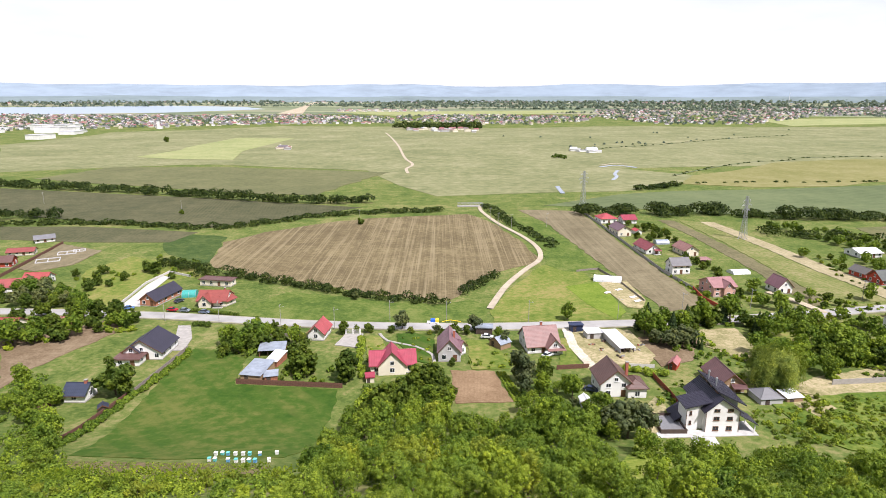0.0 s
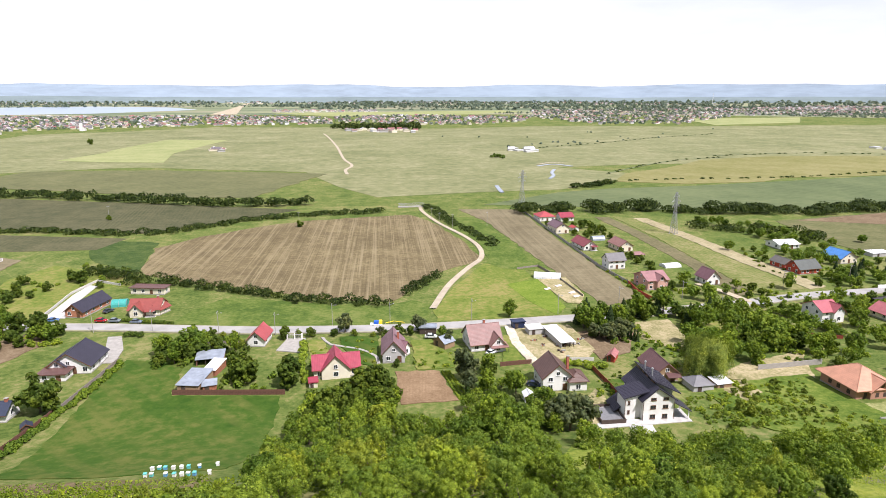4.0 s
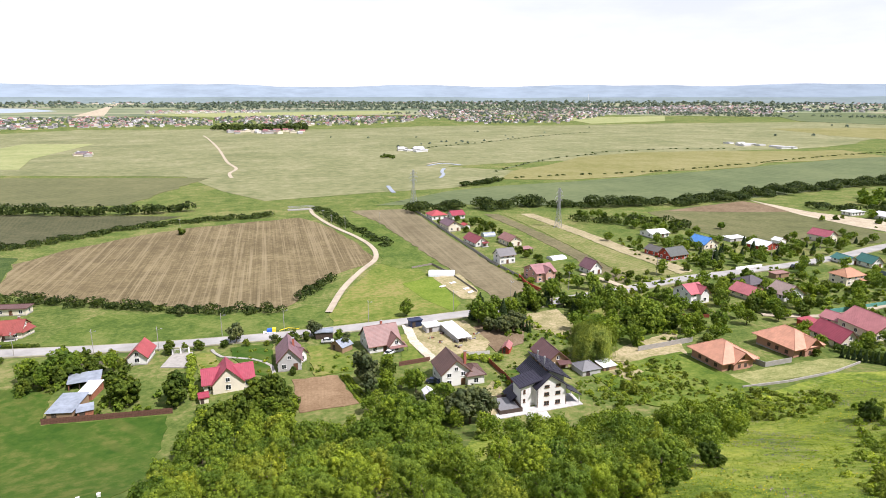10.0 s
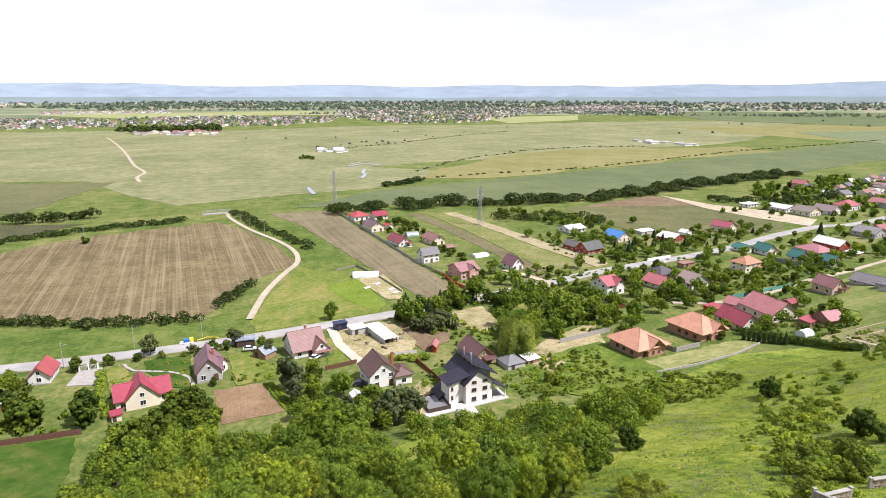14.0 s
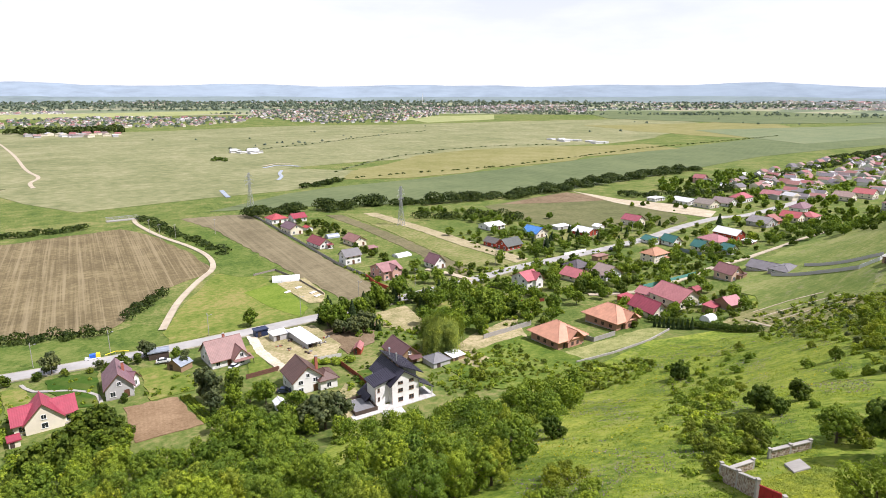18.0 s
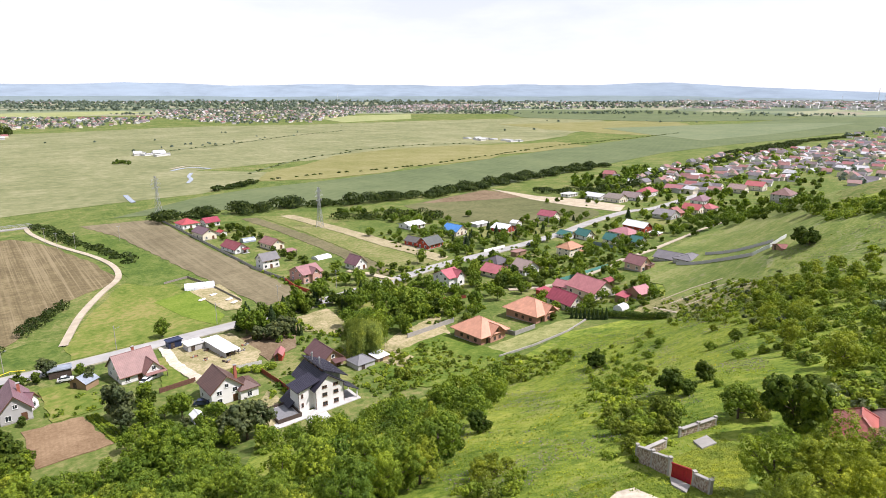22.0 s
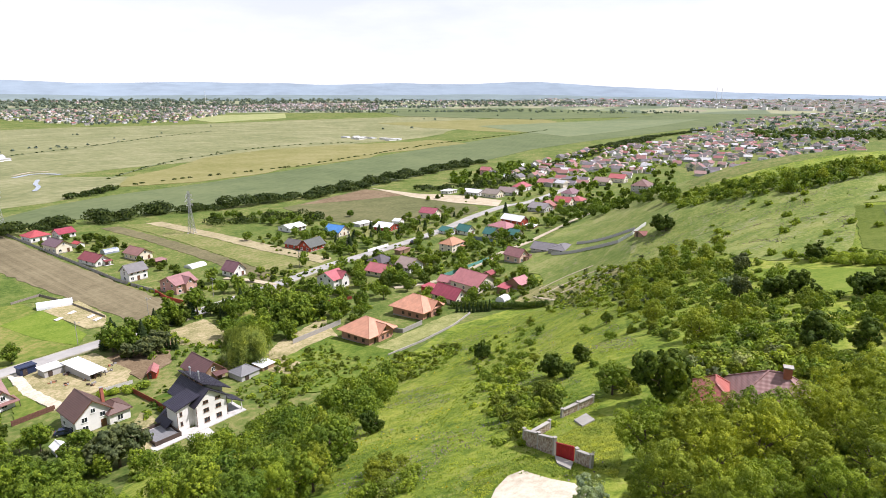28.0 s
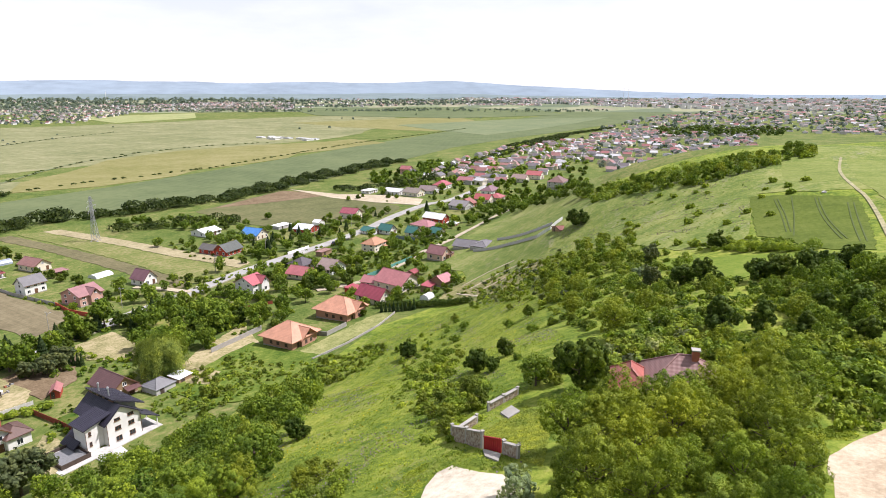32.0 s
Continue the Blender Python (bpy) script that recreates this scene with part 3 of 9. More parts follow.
lay("garden_plot", "allotment beds on the slope", "plot", [(180.0, 119.4), (196.6, 125.2), (221.4, 112.0), (196.9, 81.2), (158.3, 66.9), (174.0, 96.3)], meadow("allotment_beds", (0.085, 0.11, 0.03), (0.16, 0.165, 0.06), (0.30, 0.255, 0.135), 0.08, 0.7, 2.2, (0.27, 0.23, 0.12), radians(-38)), 0.16, 5, rough_edge=0.8)

lay("lawn", "sunny lawn beside a garden path", "lawn", [(-27.2, 199.1), (-22.1, 199.0), (-14.9, 177.0), (-16.3, 172.7), (-23.2, 174.9)], MEADOW_BRIGHT, 0.16, 5, rough_edge=0.8)
lay("lawn", "green front garden before the grey house", "lawn", [(-16.7, 201.3), (-2.8, 201.3), (-3.2, 174.7), (-8.7, 177.0), (-15.0, 191.4)], LAWN, 0.16, 5, rough_edge=0.8)
lay("lawn", "bright lawn behind the small hut", "lawn", [(8.2, 195.8), (15.1, 194.8), (21.5, 177.1), (19.9, 170.4), (8.7, 170.4)], MEADOW_BRIGHT, 0.16, 5, rough_edge=0.8)
lay("lawn", "green lawn beside the gravel driveway", "lawn", [(40.7, 197.1), (42.8, 197.2), (42.7, 172.8), (35.6, 171.8)], MEADOW_BRIGHT, 0.16, 5, rough_edge=0.5)
lay("lawn", "small curved lawn beside the villa", "lawn", [(62.7, 156.9), (68.7, 158.4), (68.3, 153.3), (62.4, 147.0), (60.1, 149.0)], LAWN, 0.16, 5, rough_edge=0.5)
lay("yard", "trampled bare yard before the villa", "yard", [(50.7, 140.9), (57.9, 151.3), (57.6, 142.8), (51.6, 131.1), (47.4, 128.9)], DRY_GRASS, 0.15, 4, rough_edge=0.6)
lay("meadow", "long grass between the orchard trees", "meadow", [(116.4, 202.3), (131.8, 206.3), (127.8, 192.4), (113.6, 176.8), (113.2, 187.3)], MEADOW_BRIGHT, 0.17, 5, rough_edge=0.8)
lay("meadow", "grassy old orchard below the shelters", "meadow", [(88.0, 148.5), (95.2, 151.8), (123.7, 155.5), (126.5, 120.0), (112, 117.5), (97.0, 120.0), (88.0, 128.0)], ORCHARD_GRASS, 0.17, 5, rough_edge=1.0)
lay("garden_plot", "dry straw-coloured plot by the shelters", "plot", [(96.2, 153.6), (102.5, 153.6), (103.4, 145.2), (96.1, 140.5), (93.1, 146.8)], DRY_GRASS, 0.2, 4, rough_edge=0.6)

for line in ([(198.9, 119.1), (210.7, 113.9), (214.4, 104.5)], [(193.4, 112.5), (203.9, 106.1), (208.8, 96.2)], [(187.5, 105.7), (196.5, 98.5), (201.1, 88.4)], [(189.7, 116.3), (185.7, 108.7), (178.6, 97.2)]):
    ribbon("garden_path", "pale trodden path between allotment beds", "path", line, 0.8, BARE_PALE, 0.4)

ROAD_LINE = [(-330, 232), (-174.1, 226.2), (-139.6, 224.1), (-105.0, 220.7), (-77.5, 216.1), (-48.8, 211.6), (-17.3, 209.1), (13.6, 208.5), (44.9, 210.5), (65.2, 212.3), (99.2, 215.8), (129.0, 221.2), (149.2, 224.6), (180.6, 231.3), (212.5, 233.6), (247.8, 235.5), (287.1, 241.5), (328.6, 251.7), (378.4, 259.7), (410.1, 256.1), (512.2, 275.4)]
ribbon("road", "grey asphalt village road", "road", ROAD_LINE, 6.6, ASPHALT, 0.42)
ribbon("road", "pale verge along the village road", "road", ROAD_LINE, 8.0, plain("gravel_verge", (0.25, 0.24, 0.16), 0.95, scale=0.3, vary=0.3), 0.36)
ribbon("dirt_track", "pale winding dirt track across the fields", "track", [(18.5, 229.8), (28.1, 260.7), (40.6, 288.5), (50.6, 308.0), (53.1, 332.7), (48.5, 361.4), (36.6, 402.7), (28.6, 447.0), (28.2, 469.0)], 2.7, DUST_ROAD, 0.42)
ribbon("dirt_track", "pale path far out on the plain", "track", [(-39.2, 681.3), (-43.7, 726.0), (-38.8, 776.7), (-54.4, 867.3), (-80.8, 1100.7), (-117.4, 1365.9), (-139.7, 1500.2)], 3.8, DUST_ROAD, 0.55)
ribbon("dirt_track", "dusty village lane at the foot of the hill", "track", [(177.4, 178.3), (192, 171), (205.4, 169.1), (221.5, 170.6), (238.6, 173.1), (255.0, 175.4), (278.6, 175.6), (299.8, 178.2), (322.5, 179.6), (346.0, 180.4), (372, 185), (401.5, 191.5), (424.6, 195.3)], 3.0, DUST_ROAD, 0.38)
ribbon("dirt_track", "worn track over the hilltop", "track", [(264.5, -0.7), (246.0, -0.6), (228.0, -0.9), (214.0, -1.9), (201.7, -3.4), (190.5, -5.4), (181.6, -7.2), (160.2, -9.0), (130.8, -9.9), (112.0, -11.0)], 0.85, plain("grassy_track", (0.27, 0.25, 0.14), 0.95, scale=0.6, vary=0.35), 0.36)
ribbon("driveway", "short gravel drive", "driveway", [(149.2, 224.6), (146.8, 238.1), (141.0, 252.5)], 3.5, BARE_PALE, 0.45)
ribbon("footpath", "curved concrete garden path", "path", [(-22.3, 201.3), (-18.9, 194.1), (-9.2, 188.9), (-3.4, 181.6), (-2.8, 172.6)], 1.0, CONCRETE, 0.34)
ribbon("stream", "pale shallow pool on the plain", "stream", [(191.5, 744.2), (212.5, 763.4), (224.8, 756.9), (233.7, 738.1)], 6, WATER, 0.55)
ribbon("stream", "winding stream bend on the plain", "stream", [(202.9, 708.6), (190.7, 676.1), (185.7, 651.2), (174.0, 623.5)], 4, WATER, 0.55)
ribbon("stream", "small pool in the meadow", "stream", [(108.9, 578.3), (107.0, 556.2), (105.6, 532.4)], 4, WATER, 0.55)
ribbon("stream", "stony banks beside the pool", "stream", [(196.3, 763.4), (218.0, 783.6), (234.1, 776.7)], 5, BARE_PALE, 0.6)
lay("lake", "broad pale lake beyond the far village", "lake", [(-2383.8, 2546.9), (-2140.0, 3018.8), (-1527.2, 3492.1), (-1089.0, 3403.1), (-882.7, 3107.0), (-1165.4, 2657.7), (-1655.7, 2329.1), (-1878.7, 2001.2)], Nodes("lake_water", 0.35, 0.0, 0.25).color((0.30, 0.36, 0.42)), 0.4, 200)

# ---- houses ----
WINDOWS = {}
BUILT = []  # circles kept free of plants


def keep_free(x, y, turn, w, d):
    a = radians(turn)
    BUILT.append((x - math.sin(a) * d / 2, y + math.cos(a) * d / 2, max(w, d) * 0.56 + 0.6))


def window(parent, x, y, z, turn, w=1.2, h=1.3, joinery=None, name="window"):
    """A framed window on a wall that faces -y before the turn: frame with sill, and the pane behind it."""
    joinery = joinery or FRAME_WHITE
    key = (round(w, 1), round(h, 1), joinery.name)
    if key not in WINDOWS:
        g = Geo()
        t = 0.09
        g.box(-w / 2 - t, w / 2 + t, -0.07, 0.02, h, h + t).box(-w / 2 - t, -w / 2, -0.07, 0.02, 0, h).box(w / 2, w / 2 + t, -0.07, 0.02, 0, h)
        g.box(-w / 2 - 0.16, w / 2 + 0.16, -0.15, 0.02, -0.1, 0).box(-0.03, 0.03, -0.06, 0.02, 0, h)
        WINDOWS[key] = (g.mesh("window", joinery), Geo().box(-w / 2, w / 2, -0.035, 0.02, 0, h).mesh("pane", GLASS))
    a, b = WINDOWS[key]
    win = part(name, a, None, parent, at=pose(x, y, z, 0, 0, turn))
    part("pane", b, None, win)
    return win


def door(parent, x, y, z, turn, w=1.1, h=2.1, mat=None):
    g = Geo().box(-w / 2 - 0.1, -w / 2, -0.08, 0.02, 0, h).box(w / 2, w / 2 + 0.1, -0.08, 0.02, 0, h).box(-w / 2 - 0.1, w / 2 + 0.1, -0.08, 0.02, h, h + 0.1)
    g.box(-w / 2, w / 2, -0.04, 0.02, 0, h).box(-w / 2 + 0.12, w / 2 - 0.12, -0.06, -0.03, 0.15, 0.95).box(-w / 2 + 0.12, w / 2 - 0.12, -0.06, -0.03, 1.1, h - 0.15)
    d = part("door", g, mat or FRAME_BROWN, parent, at=pose(x, y, z, 0, 0, turn))
    part("door_handle", Geo().box(w / 2 - 0.22, w / 2 - 0.1, -0.12, -0.05, 1.0, 1.05), STEEL, d)
    return d


def chimney(parent, x, y, z0, z1, mat=None, w=0.7):
    c = part("chimney", Geo().box(x - w / 2, x + w / 2, y - w / 2, y + w / 2, z0, z1), mat or CHIMNEY, parent)
    part("chimney_cap", Geo().box(x - w / 2 - 0.1, x + w / 2 + 0.1, y - w / 2 - 0.1, y + w / 2 + 0.1, z1, z1 + 0.12), CONCRETE, c)


def roof_slopes(parent, w, d, h, rise, ridge, mat, over=0.55, y0=0.0, x0=0.0, thick=0.18):
    """The slopes of a gable, hip, shed or flat roof over w by d, each a part, with a ridge cap."""
    xa, xb, ya, yb = x0 - w / 2 - over, x0 + w / 2 + over, y0 - over, y0 + d + over
    if ridge == "x":
        k = rise / (d / 2)
        e, m, top = h - k * over, y0 + d / 2, h + rise
        part("roof_slope", Geo().slab([(xa, ya, e), (xb, ya, e), (xb, m, top), (xa, m, top)], thick), mat, parent)
        part("roof_slope", Geo().slab([(xb, yb, e), (xa, yb, e), (xa, m, top), (xb, m, top)], thick), mat, parent)
        part("ridge_cap", Geo().tube((xa, m, top), (xb, m, top), 0.12, 0.12), mat, parent)
        part("gutter", Geo().box(xa, xb, ya - 0.1, ya + 0.02, e - 0.22, e - 0.08), FRAME_BROWN, parent)
    elif ridge == "y":
        k = rise / (w / 2)
        e, top = h - k * over, h + rise
        part("roof_slope", Geo().slab([(xa, yb, e), (xa, ya, e), (x0, ya, top), (x0, yb, top)], thick), mat, parent)
        part("roof_slope", Geo().slab([(xb, ya, e), (xb, yb, e), (x0, yb, top), (x0, ya, top)], thick), mat, parent)
        part("ridge_cap", Geo().tube((x0, ya, top), (x0, yb, top), 0.12, 0.12), mat, parent)
        for s in (-1, 1):
            edge = xa if s < 0 else xb
            part("barge_board", Geo().slab([(edge, ya - 0.03, e), (edge, ya + 0.04, e), (x0, ya + 0.04, top), (x0, ya - 0.03, top)][::s], 0.28), FRAME_BROWN, parent)
    elif ridge == "hip":
        e, top = h - 0.15, h + rise
        if w >= d:
            r0, r1 = (x0 - (w - d) / 2 - 0.4, y0 + d / 2, top), (x0 + (w - d) / 2 + 0.4, y0 + d / 2, top)
            sides = [[(xa, ya, e), (xb, ya, e), r1, r0], [(xb, ya, e), (xb, yb, e), r1], [(xb, yb, e), (xa, yb, e), r0, r1], [(xa, yb, e), (xa, ya, e), r0]]
            hips = [((xa, ya, e), r0), ((xb, ya, e), r1), ((xb, yb, e), r1), ((xa, yb, e), r0), (r0, r1)]
        else:
            r0, r1 = (x0, y0 + w / 2 - 0.4, top), (x0, y0 + d - w / 2 + 0.4, top)
            sides = [[(xa, ya, e), (xb, ya, e), r0], [(xb, ya, e), (xb, yb, e), r1, r0], [(xb, yb, e), (xa, yb, e), r1], [(xa, yb, e), (xa, ya, e), r0, r1]]
            hips = [((xa, ya, e), r0), ((xb, ya, e), r0), ((xb, yb, e), r1), ((xa, yb, e), r1), (r0, r1)]
        for s in sides:
            part("roof_slope", Geo().slab(s, thick), mat, parent)
        for a, b in hips:
            part("ridge_cap", Geo().tube(a, b, 0.11, 0.11, 5), mat, parent)
    elif ridge == "shed":
        part("roof_sheet", Geo().slab([(xa, ya, h), (xb, ya, h), (xb, yb, h + rise), (xa, yb, h + rise)], 0.1), mat, parent)
    elif ridge == "flat":
        part("roof_sheet", Geo().box(xa, xb, ya, yb, h, h + 0.2), mat, parent)
        for s in (0, 1):
            part("parapet", Geo().box(xa, xb, (ya, yb - 0.15)[s], (ya + 0.15, yb)[s], h + 0.2, h + 0.35), mat, parent)


def house(where, label, ridge, wall, roof, rise=3.0, floors=0, cross=None, porch=None, stack=None, windows=True, over=0.55, group="village houses", name="house", category="house", roof_mat=None, joinery=None, ends=True, side_windows=True):
    """A house whose front wall runs along local x from -w/2 to w/2 at y = 0."""
    x, y, z, turn, w, d, h, down = where
    ob = thing(name, label, category, x, y, z, turn, group)
    keep_free(x, y, turn, w, d)
    mat = roof_mat or roofing(roof, "Y" if ridge == "y" else "X")
    g = Geo().box(-w / 2, w / 2, 0, d, -down, h)
    if ends and ridge == "x":
        for s in (-1, 1):
            a = [(s * w / 2, 0, h), (s * w / 2, d, h), (s * w / 2, d / 2, h + rise - 0.2)]
            g.poly(*(a if s > 0 else a[::-1]))
    if ends and ridge == "y":
        g.poly((-w / 2, 0, h), (w / 2, 0, h), (0, 0, h + rise - 0.2)).poly((w / 2, d, h), (-w / 2, d, h), (0, d, h + rise - 0.2))
    part("wall", g, wall, ob)
    part("plinth", Geo().box(-w / 2 - 0.04, w / 2 + 0.04, -0.04, d + 0.04, -down, 0.35), CONCRETE, ob)
    roof_slopes(ob, w, d, h, rise, ridge, mat, over)
    floors = floors or max(1, round(h / 2.9))
    if windows:
        n = max(1, int(w / 3.0))
        dx = -w / 2 + w / n * 0.5 if n > 1 else None
        for f in range(floors):
            zb = 0.95 + f * (h - 0.2) / floors
            for i in range(n):
                px = -w / 2 + w / n * (i + 0.5)
                if f == 0 and i == n // 2 and n > 1:
                    door(ob, px, 0, 0.1, 0)
                    continue
                window(ob, px, 0, zb, 0, 1.2, min(1.3, h / floors - 1.2), joinery)
            if side_windows:
                m = max(1, int(d / 4.0))
                for i in range(m):
                    py = d / m * (i + 0.5)
                    window(ob, -w / 2, py, zb, -90, 1.1, min(1.3, h / floors - 1.2), joinery)
                    window(ob, w / 2, py, zb, 90, 1.1, min(1.3, h / floors - 1.2), joinery)
        if ridge == "y" and rise > 2.2:
            window(ob, 0, 0, h + 0.25, 0, 0.9, 1.0, joinery, "attic_window")
        if ridge == "x" and rise > 2.2:
            window(ob, w / 2, d / 2, h + 0.25, 90, 0.9, 1.0, joinery, "attic_window")
            window(ob, -w / 2, d / 2, h + 0.25, -90, 0.9, 1.0, joinery, "attic_window")
    if cross:
        cx, cw, proj, cr = cross
        gm = roofing(roof, "Y") if not roof_mat else roof_mat
        part("front_wing", Geo().box(cx - cw / 2, cx + cw / 2, -proj, 0.3, -down, h).poly((cx - cw / 2, -proj, h), (cx + cw / 2, -proj, h), (cx, -proj, h + cr - 0.2)), wall, ob)
        roof_slopes(ob, cw, proj + d / 2 * cr / rise - 0.9, h, cr, "y", gm, 0.45, -proj, cx)
        window(ob, cx, -proj, 0.95, 0, 1.3, 1.3, joinery)
        window(ob, cx, -proj, h + 0.1, 0, 1.0, 1.1, joinery, "attic_window")
    if porch:
        px, pw, pd = porch
        p = part("porch_roof", Geo().slab([(px - pw / 2, -pd, 2.3), (px + pw / 2, -pd, 2.3), (px + pw / 2, 0, 2.8), (px - pw / 2, 0, 2.8)], 0.12), mat, ob)
        for s in (-1, 1):
            part("post", Geo().box(px + s * (pw / 2 - 0.2) - 0.07, px + s * (pw / 2 - 0.2) + 0.07, -pd + 0.1, -pd + 0.24, -0.6, 2.25), DARK, p)
        part("porch_floor", Geo().box(px - pw / 2, px + pw / 2, -pd, 0, -0.8, 0.08), PAVING, ob)
    if stack:
        sx, sy = stack
        chimney(ob, sx, sy, h + 0.4, h + rise + 0.7)
    return ob


def shed(where, label, ridge, wall, mat, rise=0.8, group="", name="shed", category="shed", open_front=False):
    """An outbuilding of boards or sheet with a plain roof and a door."""
    x, y, z, turn, w, d, h, down = where
    ob = thing(name, label, category, x, y, z, turn, group)
    keep_free(x, y, turn, w, d)
    if open_front:
        part("back_wall", Geo().box(-w / 2, w / 2, d - 0.12, d, -down, h), wall, ob)
        part("side_wall", Geo().box(-w / 2, -w / 2 + 0.12, 0, d, -down, h), wall, ob)
        for i in range(4):
            px = -w / 2 + 0.2 + (w - 0.4) * i / 3
            part("post", Geo().box(px - 0.09, px + 0.09, 0.05, 0.23, -down, h), DARK, ob)
    else:
        g = Geo().box(-w / 2, w / 2, 0, d, -down, h)
        if ridge == "x":
            for s in (-1, 1):
                a = [(s * w / 2, 0, h), (s * w / 2, d, h), (s * w / 2, d / 2, h + rise)]
                g.poly(*(a if s > 0 else a[::-1]))
        if ridge == "y":
            g.poly((-w / 2, 0, h), (w / 2, 0, h), (0, 0, h + rise)).poly((w / 2, d, h), (-w / 2, d, h), (0, d, h + rise))
        part("wall", g, wall, ob)
        door(ob, -w * 0.2, 0, 0.05, 0, min(1.0, w * 0.3), min(1.9, h - 0.2), DARK)
    roof_slopes(ob, w, d, h, rise, ridge, mat, 0.3, thick=0.08)
    return ob


def tunnel(where, label, mat, name="greenhouse", category="greenhouse"):
    """A round-topped polytunnel on hoops."""
    x, y, z, turn, w, d, h, down = where
    ob = thing(name, label, category, x, y, z, turn)
    keep_free(x, y, turn, w, d)
    k, g = 10, Geo()
    arc = [(d / 2 - d / 2 * math.cos(math.pi * i / k), h * math.sin(math.pi * i / k) ** 0.8) for i in range(k + 1)]
    for i in range(k):
        (a, za), (b, zb) = arc[i], arc[i + 1]
        g.poly((-w / 2, a, za), (w / 2, a, za), (w / 2, b, zb), (-w / 2, b, zb))
    g.poly(*[(w / 2, a, b) for a, b in arc]).poly(*[(-w / 2, a, b) for a, b in arc[::-1]])
    part("cover", g, mat, ob)
    for j in range(max(3, int(w / 2.5))):
        px = -w / 2 + w * j / max(2, int(w / 2.5) - 1)
        part("hoop", Geo().pipe([(px, a, za + 0.02) for a, za in arc], 0.05), STEEL, ob)
    return ob


SLATE, RED, PINK, BROWN, CRIMSON, ORANGE, TEAL, BLUE, GREY, MAUVE = (0.034, 0.031, 0.050), (0.27, 0.050, 0.038), (0.36, 0.125, 0.12), (0.13, 0.062, 0.052), (0.33, 0.028, 0.060), (0.52, 0.235, 0.135), (0.03, 0.15, 0.13), (0.03, 0.20, 0.55), (0.17, 0.17, 0.18), (0.215, 0.11, 0.13)


def villa(x, y, z, turn):
    """The tall white house with a slate-blue roof, garage wing and terrace."""
    ob = thing("villa", "tall white villa with dark slate-blue metal roofs", "house", x, y, z, turn, "village houses")
    roof = roofing(SLATE, "Y", 0.35)
    part("wall", Geo().box(0.4, 8.3, 0, 12.2, -1, 5.35).poly((0.4, 0, 5.35), (8.3, 0, 5.35), (3.75, 0, 8.6)).poly((8.3, 12.2, 5.35), (0.4, 12.2, 5.35), (3.75, 12.2, 8.6)), WHITE_WALL, ob)
    tower = part("stair_tower", Geo().prism([(-3.8, 1.2), (-1.1, 1.2), (-1.1, 1.9), (0.5, 1.9), (0.5, 6.4), (-3.8, 6.4)], -1, 6.0), WHITE_WALL, ob)
    for zz in (1.5, 4.0):
        window(tower, -2.9, 1.2, zz, 0, 0.4, 0.9, FRAME_BROWN)
    part("upper_wall", Geo().slab([(4.4, 2.2, 9.3), (8.7, 2.2, 7.3), (8.7, 12.3, 7.3), (4.4, 12.3, 9.3)], 3.4), WHITE_WALL, ob)
    part("tower_roof", Geo().slab([(-4.5, 0.6, 5.98), (2.1, 0.6, 7.66), (2.1, 6.9, 7.66), (-4.5, 6.9, 5.98)], 0.24), roof, ob)
    part("roof_slope", Geo().slab([(-0.4, 12.8, 5.45), (-0.4, -0.6, 5.45), (3.7, -0.6, 9.0), (3.7, 12.8, 9.0)], 0.24), roof, ob)
    part("roof_slope", Geo().slab([(8.9, -0.6, 5.4), (8.9, 3.0, 5.4), (3.7, 3.0, 9.0), (3.7, -0.6, 9.0)], 0.24), roof, ob)
    part("upper_roof", Geo().slab([(9.9, 0.2, 6.95), (9.9, 12.9, 6.95), (3.0, 12.9, 10.25), (3.0, 0.9, 10.25)], 0.3), roof, ob, "raised upper slate-blue roof slab")
    part("clerestory", Geo().box(3.6, 3.95, 2.3, 12.3, 8.6, 9.75), FRAME_BROWN, ob)
    for yy in (4.0, 6.6, 9.2):
        part("pane", Geo().box(3.57, 3.62, yy, yy + 1.6, 9.0, 9.6), GLASS, ob)
    for i in range(21):
        yy = -0.4 + i * 0.65
        part("roof_seam", Geo().tube((-0.35, yy, 5.52), (3.65, yy, 9.0), 0.035, 0.035, 4), roof, ob)
    for i in range(20):
        yy = 0.9 + i * 0.62
        part("roof_seam", Geo().tube((9.85, yy, 7.0), (3.05, yy, 10.27), 0.035, 0.035, 4), roof, ob)
    for i in range(10):
        yy = 0.8 + i * 0.65
        part("roof_seam", Geo().tube((-4.45, yy, 6.02), (1.5, yy, 7.53), 0.035, 0.035, 4), roof, ob)
    for xx in (2.85, 6.05):
        for zz, hh in ((0.55, 1.0), (3.2, 0.85), (5.45, 0.6)):
            window(ob, xx, 0, zz, 0, 1.2, hh, FRAME_BROWN)
    for yy, zz in ((9.2, 9.6), (5.0, 9.6)):
        c = part("chimney_pipe", Geo().tube((4.3, yy, 9.4), (4.3, yy, 11.6), 0.2, 0.2, 10), STEEL, ob, "steel chimney pipe")
        part("cowl", Geo().tube((4.3, yy, 11.6), (4.3, yy, 11.9), 0.32, 0.2, 10), STEEL, c)
    for px, py in ((-3.86, 1.14), (0.34, -0.06), (8.36, -0.06)):
        part("downpipe", Geo().tube((px, py, 0.0), (px, py, 5.3), 0.06, 0.06, 6), FRAME_BROWN, ob)
    # solid dark boxes stand in for the shade inside the open garage
    g = part("garage", Geo().box(-4.8, -3.7, 4.6, 9.2, -1, 0.9).box(-3.8, 0.5, 6.3, 9.2, -1, 2.2), DARK, ob, "garage wing in solid dark for its shaded inside")
